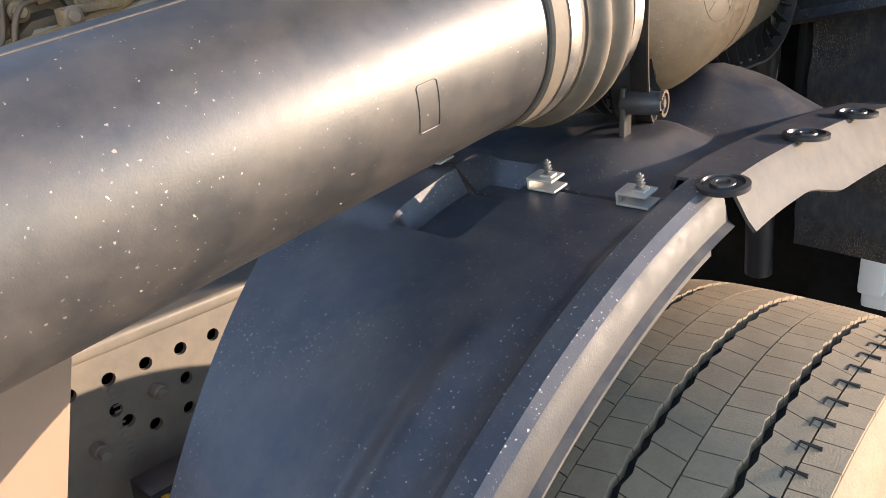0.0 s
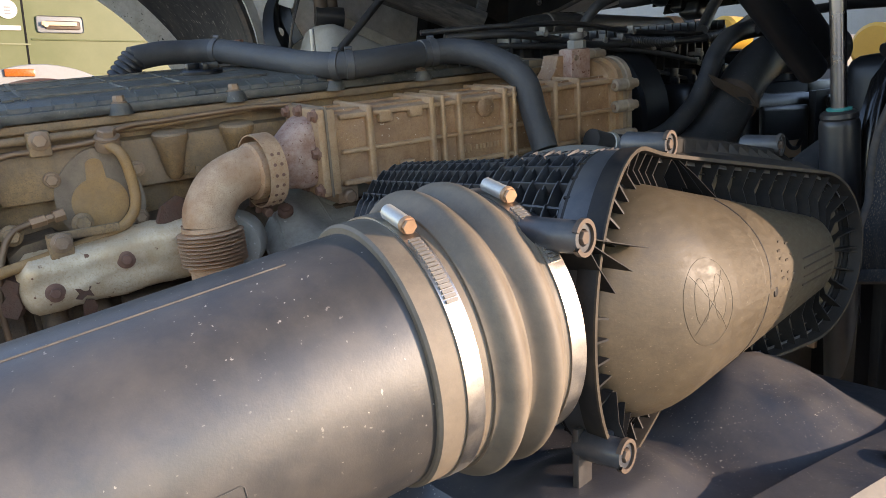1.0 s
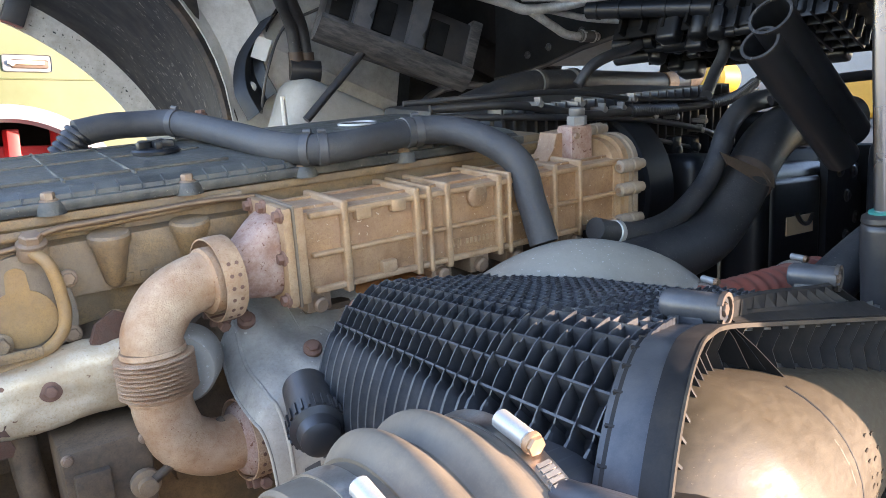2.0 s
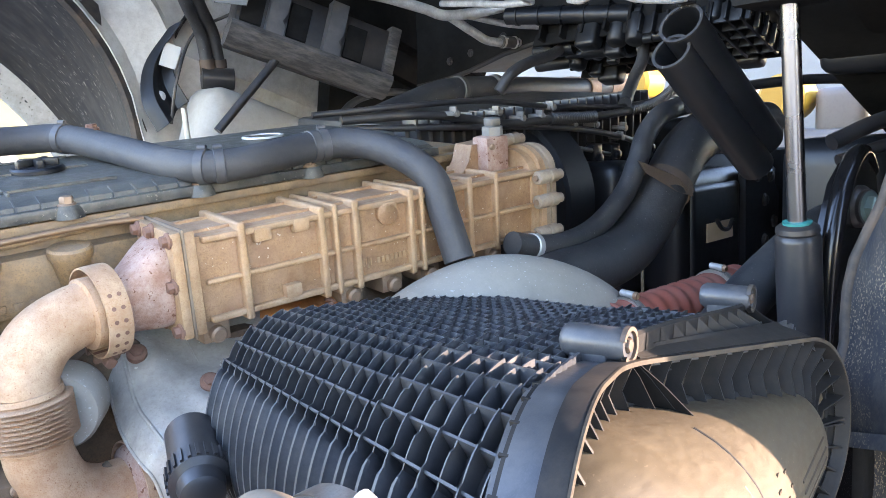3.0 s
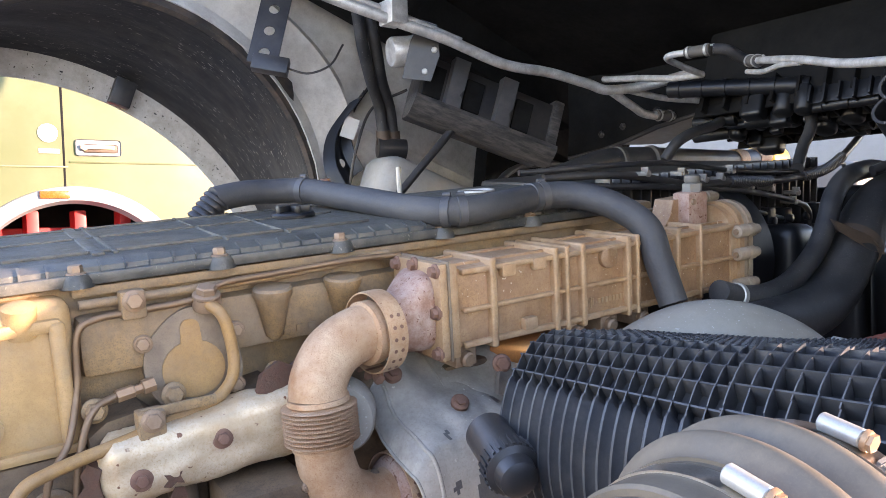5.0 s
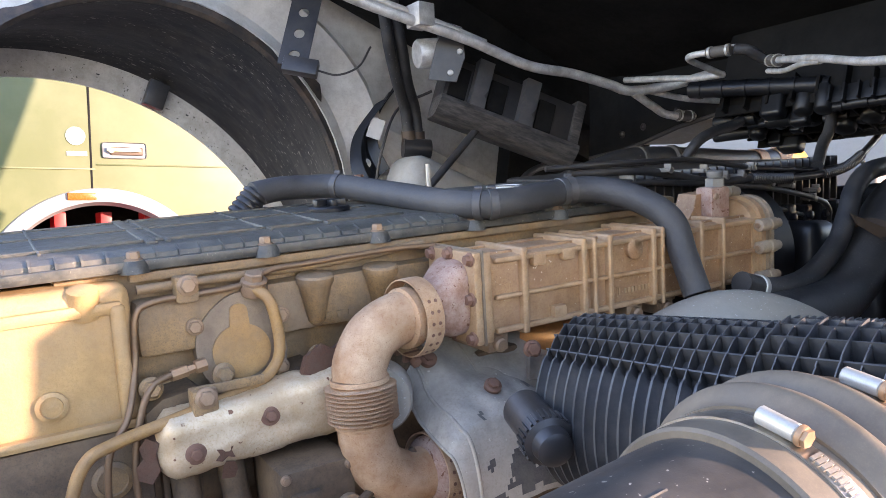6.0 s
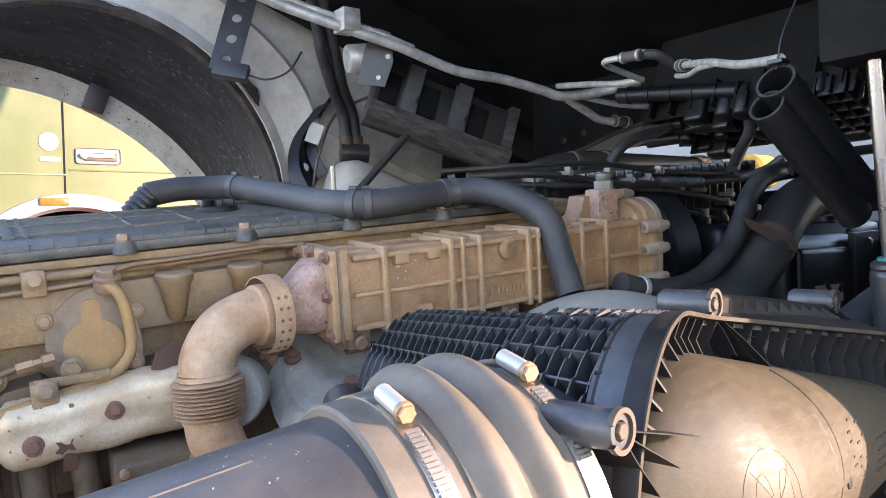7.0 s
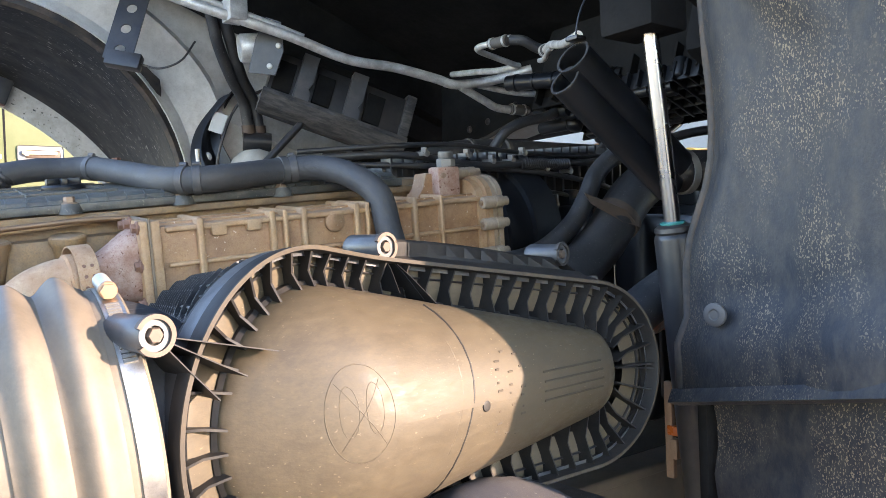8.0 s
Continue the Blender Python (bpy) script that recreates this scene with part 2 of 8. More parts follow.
FRAME = material("chassis_paint", (0.15, 0.135, 0.115), 0.5, 0.1, base2=(0.11, 0.10, 0.088), dust=DUST, dust_amount=0.35, dust_scale=7, bump=0.04)
TAN = material("tan_side_panel", (0.32, 0.205, 0.14), 0.55, base2=(0.28, 0.18, 0.125), scale=6, amount=0.4)
LORRY = material("weathered_grey_paint", (0.17, 0.16, 0.145), 0.5, base2=(0.12, 0.11, 0.10), scale=2)
PALEGREY = material("pale_grey_paint", (0.25, 0.243, 0.228), 0.5, base2=(0.19, 0.185, 0.172), scale=2, dust=(0.22, 0.19, 0.155), dust_amount=0.3, dust_scale=3)
GREEN = material("lime_green_paint", (0.078, 0.094, 0.031), 0.40, base2=(0.072, 0.088, 0.029), scale=2, amount=0.4, dust=(0.30, 0.29, 0.17), dust_amount=0.10, dust_scale=3, coat=0.2)
GREYPAINT = material("grey_paint", (0.22, 0.23, 0.235), 0.5, base2=(0.18, 0.185, 0.19), scale=4)
WHITE = material("white_paint", (0.78, 0.77, 0.74), 0.4, base2=(0.66, 0.65, 0.62), scale=3)
RED = material("red_chassis_paint", (0.40, 0.02, 0.02), 0.5, base2=(0.25, 0.015, 0.015), scale=6)
ORANGE = material("orange_lens", (0.42, 0.10, 0.012), 0.25, base2=(0.34, 0.07, 0.01))
SILICONE = material("red_silicone_hose", (0.33, 0.085, 0.050), 0.55, base2=(0.24, 0.062, 0.04), dust=(0.30, 0.20, 0.16), dust_amount=0.4, dust_scale=14)
YELLOW = material("yellow_machine_paint", (0.48, 0.27, 0.02), 0.45, base2=(0.36, 0.20, 0.02), scale=5)
LABELWHITE = material("paper_label", (0.52, 0.51, 0.48), 0.6, base2=(0.42, 0.41, 0.38))
STAINED = material("brown_stained_steel", (0.075, 0.052, 0.038), 0.6, 0.2, base2=(0.12, 0.085, 0.06), scale=40)
# tan of the painted sun patch on the tank and of a door handle
SUNPATCH_HANDLE_TAN = material("sunpatch_handle_tan", (0.56, 0.42, 0.27), 0.6, base2=(0.48, 0.36, 0.23))
CLIPSTEEL = material("zinc_clip", (0.48, 0.47, 0.44), 0.45, 0.5, base2=(0.34, 0.32, 0.29))
STRAP = material("grey_black_plastic", (0.055, 0.056, 0.060), 0.45, base2=(0.048, 0.048, 0.050), dust=(0.2, 0.18, 0.16), dust_amount=0.25, dust_scale=20)
CLIPDARK = material("dull_spring_steel", (0.20, 0.195, 0.185), 0.5, 0.5, base2=(0.16, 0.15, 0.14), dust=DUST, dust_amount=0.3)
ASPHALT = material("yard_paving", (0.27, 0.24, 0.205), 0.85, base2=(0.21, 0.187, 0.16), scale=3, dust=(0.18, 0.16, 0.133), dust_amount=0.5, dust_scale=0.8, bump=0.3, bump_scale=90)
GLASS_DARK = material("dark_window", (0.02, 0.025, 0.03), 0.08, base2=(0.03, 0.03, 0.035))
BOLTGREEN = material("grey_green_zinc", (0.16, 0.22, 0.21), 0.45, 0.5, base2=(0.11, 0.15, 0.145), scale=60)
GLOSSBLACK = material("glossy_black_paint", (0.006, 0.006, 0.007), 0.16, base2=(0.010, 0.010, 0.011), dust=(0.08, 0.07, 0.06), dust_amount=0.08, dust_scale=20)
TEAL = material("teal_seal", (0.03, 0.22, 0.20), 0.4)
COPPER = material("heat_blued_steel", (0.58, 0.27, 0.10), 0.36, 0.9, base2=(0.30, 0.15, 0.08), scale=22)


# ---- mesh helpers ----
from mathutils.bvhtree import BVHTree


def put(bm, other, m=None):
    me = bpy.data.meshes.new("tmp")
    other.to_mesh(me)
    if m is not None:
        me.transform(m)
    bm.from_mesh(me)
    bpy.data.meshes.remove(me)
    other.free()


def box(bm, lo, hi, bevel=0.0, m=None, seg=2):
    b = bmesh.new()
    bmesh.ops.create_cube(b, size=1.0)
    for v in b.verts:
        v.co = Vector([lo[i] + (v.co[i] + 0.5) * (hi[i] - lo[i]) for i in range(3)])
    if bevel:
        bmesh.ops.bevel(b, geom=b.edges[:], offset=bevel, segments=seg, affect="EDGES", profile=0.6)
    put(bm, b, m)


def curve_pts(pts, n=8):
    """Catmull-Rom through the points."""
    p = [Vector(q) for q in pts]
    p = [2 * p[0] - p[1]] + p + [2 * p[-1] - p[-2]]
    out = []
    for i in range(1, len(p) - 2):
        for k in range(n):
            t = k / n
            a, b, c, d = p[i - 1], p[i], p[i + 1], p[i + 2]
            out.append(0.5 * (2 * b + (c - a) * t + (2 * a - 5 * b + 4 * c - d) * t * t + (3 * b - a - 3 * c + d) * t ** 3))
    out.append(p[-2])
    return out


def tube(bm, pts, r, seg=14, caps=True, wall=0.0):
    """Sweeps a circle along points; r is a number or one radius a point."""
    pts = [Vector(q) for q in pts]
    rs = r if isinstance(r, (list, tuple)) else [r] * len(pts)
    dirs = [(pts[min(i + 1, len(pts) - 1)] - pts[max(i - 1, 0)]).normalized() for i in range(len(pts))]
    side = dirs[0].orthogonal().normalized()
    rings = []
    for p, d, rr in zip(pts, dirs, rs):
        side = (side - d * side.dot(d)).normalized()
        up = d.cross(side)
        rings.append([bm.verts.new(p + rr * (math.cos(a) * side + math.sin(a) * up)) for a in [2 * math.pi * k / seg for k in range(seg)]])
    for a, b in zip(rings, rings[1:]):
        for k in range(seg):
            bm.faces.new((a[k], a[(k + 1) % seg], b[(k + 1) % seg], b[k]))
    if caps:
        bm.faces.new(rings[0][::-1])
        bm.faces.new(rings[-1])


def frame_to(p, axis, up=(0, 0, 1)):
    """A matrix at p whose z runs along axis."""
    z = Vector(axis).normalized()
    x = Vector(up).cross(z)
    if x.length < 1e-4:
        x = Vector((1, 0, 0)).cross(z)
    x.normalize()
    y = z.cross(x)
    return Matrix(((x.x, y.x, z.x, p[0]), (x.y, y.y, z.y, p[1]), (x.z, y.z, z.z, p[2]), (0, 0, 0, 1)))


def lathe(bm, profile, m=None, seg=28, a0=0.0, a1=360.0):
    """Turns (radius, height) pairs about z, then lays them at m."""
    full = abs(a1 - a0) > 359.9
    n = seg if full else seg + 1
    m = m or Matrix()
    rings = []
    for r, h in profile:
        rings.append([bm.verts.new(m @ Vector((r * math.cos(a), r * math.sin(a), h))) for a in [radians(a0 + (a1 - a0) * k / seg) for k in range(n)]])
    for a, b in zip(rings, rings[1:]):
        for k in range(seg):
            j = (k + 1) % n
            bm.faces.new((a[k], a[j], b[j], b[k]))
    if full and profile[0] != profile[-1]:
        for ring in (rings[0][::-1], rings[-1]):
            if (ring[0].co - ring[1].co).length > 1e-5:
                bm.faces.new(ring)


def cyl(bm, p0, p1, r, r1=None, seg=16, chamfer=0.0):
    p0, p1 = Vector(p0), Vector(p1)
    h = (p1 - p0).length
    r1 = r if r1 is None else r1
    prof = [(r, 0), (r1, h)] if not chamfer else [(r - chamfer, 0), (r, chamfer), (r1, h - chamfer), (r1 - chamfer, h)]
    lathe(bm, prof, frame_to(p0, p1 - p0), seg)


def prism(bm, outline, h0, h1, m=None, bevel=0.0):
    """A 2D outline (counter-clockwise) pulled up from h0 to h1, then laid at m."""
    b = bmesh.new()
    lo = [b.verts.new((x, y, h0)) for x, y in outline]
    hi = [b.verts.new((x, y, h1)) for x, y in outline]
    b.faces.new(lo[::-1])
    b.faces.new(hi)
    for k in range(len(lo)):
        j = (k + 1) % len(lo)
        b.faces.new((lo[k], lo[j], hi[j], hi[k]))
    if bevel:
        bmesh.ops.bevel(b, geom=[e for e in b.edges if len(e.link_faces) == 2 and e.calc_face_angle(0) > 0.5], offset=bevel, segments=2, affect="EDGES")
    put(bm, b, m)


def hexbolt(bm, p, axis, r=0.010, h=0.008, washer=True):
    m = frame_to(p, axis)
    if washer:
        lathe(bm, [(r * 1.35, -0.002), (r * 1.35, 0.001), (r * 1.15, 0.0025)], m, 18)
    lathe(bm, [(r, 0.0), (r, h * 0.85), (r * 0.85, h)], m, 6)


def sheet(bm, rows, thick=0.0):
    """A grid of points as a surface, with a back a little behind it."""
    grid = [[bm.verts.new(p) for p in row] for row in rows]
    faces = []
    for a, b in zip(grid, grid[1:]):
        for k in range(len(a) - 1):
            faces.append(bm.faces.new((a[k], a[k + 1], b[k + 1], b[k])))
    if thick:
        bmesh.ops.recalc_face_normals(bm, faces=faces)
        bmesh.ops.solidify(bm, geom=faces, thickness=thick)


def slab(bm, pts, side):
    """A thin plate from its outline, with half its thickness to each side."""
    vs = [[bm.verts.new(p + side * s) for p in pts] for s in (-1, 1)]
    bm.faces.new(vs[0])
    bm.faces.new(vs[1][::-1])
    for k in range(len(pts)):
        j = (k + 1) % len(pts)
        bm.faces.new((vs[0][k], vs[1][k], vs[1][j], vs[0][j]))


def part(name, bm, mat, parent=None, label="", smooth=40):
    bmesh.ops.recalc_face_normals(bm, faces=bm.faces[:])
    me = bpy.data.meshes.new(name)
    bm.to_mesh(me)
    bm.free()
    me.materials.append(mat)
    if smooth:
        me.polygons.foreach_set("use_smooth", [True] * len(me.polygons))
        me.set_sharp_from_angle(angle=radians(smooth))
    ob = new(name, me)
    if parent is not None:
        ob.parent = parent
    if label:
        ob["label"] = label
    return ob


def thing(name, label, category, m=None, group="", kind=""):
    e = new(name)
    e.empty_display_size = 0.05
    if m is not None:
        e.matrix_world = m
    return tagged(e, label, category, group, kind)


# The engine sits nose up in the chassis: x along the crankshaft, y away from the near side.
ENG = pose(1.0, 1.28, 1.5, 5, -4.5, -5.5)
# The air filter's cover faces the side: x along the cover, y out of it, z up.
FIL = pose(1.02, 0.468, 1.30, 0, 0, 10.7)
# The cab is tipped forward about its front hinge.
CAB = pose(1.65, 1.4, 1.95, 0, 20, 0)

# ---- ground ----
bm = bmesh.new()
sheet(bm, [[(x, y, 0) for x in (-300, -20, 0, 20, 300)] for y in (-300, -20, 0, 20, 300)])
ground = tagged(part("ground", bm, ASPHALT, smooth=0), "grey paved truck yard", "ground", kind="structure")


# ---- chassis ----
def chassis_rail():
    """A channel-section rail with rows of punched holes in its web."""
    t = thing("chassis_rail", "grey painted steel chassis rail with rows of holes", "chassis rail")
    Y, X0, X1, ZT, ZB = 1.0, -1.6, 3.1, 0.940, 0.66
    bm = bmesh.new()
    px, rows = 0.05, (0.898, 0.867, 0.8265, 0.8045, 0.776, 0.716)
    hx0, hx1 = 0.208, 1.208
    holes = {(r, c): (dx, z) for r, dx, z, cs in ((0, 0.0, 0.883, range(20)), (1, 0.0, 0.838, (3, 7, 9, 13)), (2, 0.022, 0.816, (2, 5, 7, 11)), (3, -0.004, 0.793, (4, 8, 9, 12))) for c in cs}
    for ri in range(len(rows) - 1):
        z1, z0 = rows[ri], rows[ri + 1]
        for ci in range(int((hx1 - hx0) / px + 0.5)):
            a, b = hx0 + ci * px, hx0 + (ci + 1) * px
            mx, mz, r = (a + b) / 2, (z0 + z1) / 2, 0.0092
            sq = []
            for k in range(16):
                q, w = divmod(k, 4)
                u = w / 2 - 1
                ex, ez = ((u, -1), (1, u), (-u, 1), (-1, -u))[q]
                sq.append((mx + ex * (b - a) / 2, mz + ez * (z1 - z0) / 2))
            outer = [bm.verts.new((x, Y, z)) for x, z in sq]
            if (ri, ci) not in holes:
                bm.faces.new(outer)
                continue
            cx, cz = mx + min(holes[ri, ci][0], 0.012), holes[ri, ci][1]
            inner = [bm.verts.new((cx + r * math.cos(2 * math.pi * (k - 6) / 16), Y, cz + r * math.sin(2 * math.pi * (k - 6) / 16))) for k in range(16)]
            back = [bm.verts.new(v.co + Vector((0, 0.008, 0))) for v in inner]
            for k in range(16):
                j = (k + 1) % 16
                bm.faces.new((outer[k], outer[j], inner[j], inner[k]))
                bm.faces.new((inner[k], inner[j], back[j], back[k]))
    box(bm, (X0, Y, 0.898), (X1, Y + 0.008, ZT - 0.006))
    box(bm, (X0, Y, ZB), (X1, Y + 0.008, 0.716))
    box(bm, (X0, Y, 0.716), (hx0, Y + 0.008, 0.898))
    box(bm, (hx1, Y, 0.716), (X1, Y + 0.008, 0.898))
    box(bm, (X0, Y - 0.004, ZT - 0.022), (X1, Y + 0.08, ZT), 0.008, None, 4)
    box(bm, (X0, Y, ZB - 0.008), (X1, Y + 0.08, ZB), 0.002)
    part("web", bm, FRAME, t)
    bm = bmesh.new()
    box(bm, (X0, Y + 0.085, ZB), (X1, Y + 0.1, ZT - 0.01))
    part("inner_plate", bm, CABDARK, t)
    for x, z in ((0.548, 0.800), (0.637, 0.842)):
        bm = bmesh.new()
        cyl(bm, (x, Y, z), (x, Y - 0.018, z), 0.010, seg=12, chamfer=0.001)
        cyl(bm, (x, Y - 0.018, z), (x, Y - 0.03, z), 0.0065, seg=12)
        part("bolt", bm, FRAME, t)
    bm = bmesh.new()
    for k in range(17):
        box(bm, (0.578 + 0.0006 * k, Y - 0.001, 0.868 - 0.0085 * k), (0.587 + 0.0006 * k, Y, 0.871 - 0.0085 * k))
    part("stamped_marks", bm, FRAME, t)
    return t


chassis_rail()

far_rail = thing("chassis_rail", "dark steel chassis rail on the far side", "chassis rail")
bm = bmesh.new()
box(bm, (-1.6, 1.80, 0.66), (3.1, 1.808, 0.935), 0.002)
box(bm, (-1.6, 1.72, 0.927), (3.1, 1.80, 0.935), 0.002)
part("web", bm, FRAME, far_rail)

tankbox = thing("side_box", "tan painted side box beside the chassis", "storage box")
bm = bmesh.new()
prism(bm, [(-0.9, 0.28), (0.265, 0.28), (0.472, 1.056), (-0.9, 1.056)], 0.75, 0.96, Matrix(((1, 0, 0, 0), (0, 0, 1, 0), (0, 1, 0, 0), (0, 0, 0, 1))), 0.006)
part("shell", bm, TAN, tankbox)
bm = bmesh.new()
box(bm, (-0.9, 0.746, 1.053), (0.474, 0.964, 1.064), 0.004)
part("lid", bm, TAN, tankbox)

connector = thing("wiring_connector", "black plastic wiring connector with a yellow lock", "connector", pose(0.055, -0.045, 0.012))
bm = bmesh.new()
box(bm, (0.50, 0.93, 0.715), (0.57, 0.985, 0.765), 0.006)
box(bm, (0.57, 0.94, 0.725), (0.60, 0.98, 0.757), 0.004)
for k in range(4):
    box(bm, (0.505 + 0.016 * k, 0.926, 0.722), (0.513 + 0.016 * k, 0.931, 0.758))
part("body", bm, PLASTIC, connector)
bm = bmesh.new()
box(bm, (0.51, 0.922, 0.752), (0.55, 0.929, 0.758), 0.001)
part("lock", bm, YELLOW, connector, "yellow lock tab")
for k in range(3):
    bm = bmesh.new()
    tube(bm, curve_pts([(0.6, 0.955, 0.733 + 0.012 * k), (0.66, 0.95, 0.75 + 0.01 * k), (0.72, 0.98, 0.77 + 0.006 * k), (0.80, 1.0, 0.75)]), 0.0055, 8)
    part("cable", bm, PLASTIC, connector)

# ---- front wheel ----
WX, WY, WZ, WR = 0.925, 0.35, 0.5, 0.5


def wheel():
    t = thing("front_axle", "dusty ribbed truck tyre on the steel front axle", "axle")
    base = pose(WX, WY, WZ, -90, 0, 0)  # z of the lathe runs along +y
    bm = bmesh.new()
    prof = [(0.30, -0.12), (0.36, -0.148), (0.43, -0.150), (0.472, -0.140), (0.484, -0.131), (0.486, 0.131), (0.472, 0.140), (0.43, 0.150), (0.36, 0.148), (0.30, 0.12)]
    lathe(bm, prof, base, 120)
    tyre = part("tyre", bm, GROOVE, t, "dark rubber carcass and grooves")
    # Tread: shoulder ribs and three middle ribs, broken by fine cuts, with wavy grooves between them.
    edges = [(-0.138, -0.083), (-0.075, -0.005), (0.005, 0.075), (0.083, 0.138)]
    verts, faces = [], []

    def pt(a, y, r):
        return (WX - r * math.sin(a), WY + y, WZ + r * math.cos(a))

    step = radians(3.1)
    for ri, (y0, y1) in enumerate(edges):
        mid = (y0 + y1) / 2
        for bi in range(-22, 38):
            for half in range(2):
                ya, yb = (y0, mid - 0.0008) if half == 0 else (mid + 0.0008, y1)
                off = 0.0 if half == 0 else step * 0.5
                a0, a1 = bi * step + off, (bi + 1) * step + off - 0.0022
                ring = []
                for f in range(5):
                    a = a0 + (a1 - a0) * f / 4
                    wav = 0.0015 * math.sin(a / step * math.pi * 2.0)
                    lo = ya + (wav if ya == y0 and ri > 0 else 0)
                    hi = yb + (wav if yb == y1 and ri < 3 else 0)
                    crown = lambda y: WR - 0.010 * (abs(y) / 0.14) ** 3
                    ring.append((a, lo, hi, crown(lo), crown(hi)))
                s = len(verts)
                for a, lo, hi, rl, rh in ring:
                    sk = 0.006 * (1 if half == 0 else -1)
                    verts += [pt(a - sk, lo, rl), pt(a + sk, hi, rh), pt(a - sk, lo, rl - 0.012), pt(a + sk, hi, rh - 0.012)]
                for f in range(4):
                    b = s + 4 * f
                    faces += [(b, b + 4, b + 5, b + 1), (b, b + 2, b + 6, b + 4), (b + 1, b + 5, b + 7, b + 3)]
                faces += [(s, s + 1, s + 3, s + 2), (s + 16, s + 18, s + 19, s + 17)]
    me = bpy.data.meshes.new("tread")
    me.from_pydata(verts, [], faces)
    me.materials.append(TYRE)
    tr = new("tread", me)
    tr.parent = tyre
    tr["label"] = "dusty tan tread ribs with fine cuts"
    # Shoulder and sidewall in dusty rubber, with small moulded marks.
    bm = bmesh.new()
    lathe(bm, [(0.487, -0.1385), (0.478, -0.146), (0.45, -0.155), (0.40, -0.156), (0.34, -0.150), (0.31, -0.125)], base, 120)
    part("sidewall", bm, TYRE, tyre)
    bm = bmesh.new()
    for k in range(-10, 40):
        a = radians(3.4 * k)
        m = Matrix(((math.cos(a), 0, -math.sin(a), WX), (0, 1, 0, WY), (math.sin(a), 0, math.cos(a), WZ), (0, 0, 0, 1)))
        box(bm, (-0.001, -0.120, WR - 0.014), (0.0012, -0.103, WR - 0.0035), 0, m @ pose(0, 0, 0, 0, 0, 0))
        box(bm, (-0.010, -0.1045, WR - 0.014), (0.001, -0.103, WR - 0.0035), 0, m)
    part("shoulder_tread", bm, GROOVE, tyre)
    bm = bmesh.new()
    lathe(bm, [(0.30, -0.125), (0.315, -0.14), (0.30, -0.145), (0.285, -0.12), (0.27, 0.0), (0.10, 0.02), (0.0001, 0.02)], base, 48)
    part("rim", bm, GREYPAINT, t)
    bm = bmesh.new()
    lathe(bm, [(0.15, 0.03), (0.15, -0.02), (0.11, -0.06), (0.06, -0.07), (0.0001, -0.07)], base, 32)
    part("hub", bm, FRAME, t)
    return t


axle = wheel()
bm = bmesh.new()
lathe(bm, [(0.28, -0.14), (0.40, -0.15), (0.485, -0.13), (0.5, -0.10), (0.5, 0.10), (0.485, 0.13), (0.40, 0.15), (0.28, 0.14)], pose(WX, 2.50, WZ, -90, 0, 0), 64)
far_tyre = part("tyre", bm, GROOVE, axle, "dark tyre on the far end")
bm = bmesh.new()
lathe(bm, [(0.28, -0.14), (0.27, 0), (0.0001, 0.02)], pose(WX, 2.50, WZ, -90, 0, 0), 32)
part("rim", bm, GREYPAINT, far_tyre)
bm = bmesh.new()
box(bm, (WX - 0.05, 0.45, 0.38), (WX + 0.05, 2.4, 0.50), 0.02)
part("beam", bm, BLOCK_DARK, axle)


# ---- mudguard ----
WR_GUARD = 0.658


def arc(a, y, r):
    """A point on the mudguard: a in degrees back from the top of the wheel; ahead of it the guard runs on almost level."""
    if a < 0:
        d = WR_GUARD * radians(-a)
        return Vector((WX + d, y, WZ + r - 0.16 * d * d))
    return Vector((WX - r * math.sin(radians(a)), y, WZ + r * math.cos(radians(a))))


def bump(v, lo, hi, soft):
    a = min(max((v - lo) / soft + 0.5, 0), 1)
    b = min(max((hi - v) / soft + 0.5, 0), 1)
    a, b = a * a * (3 - 2 * a), b * b * (3 - 2 * b)
    return a * b


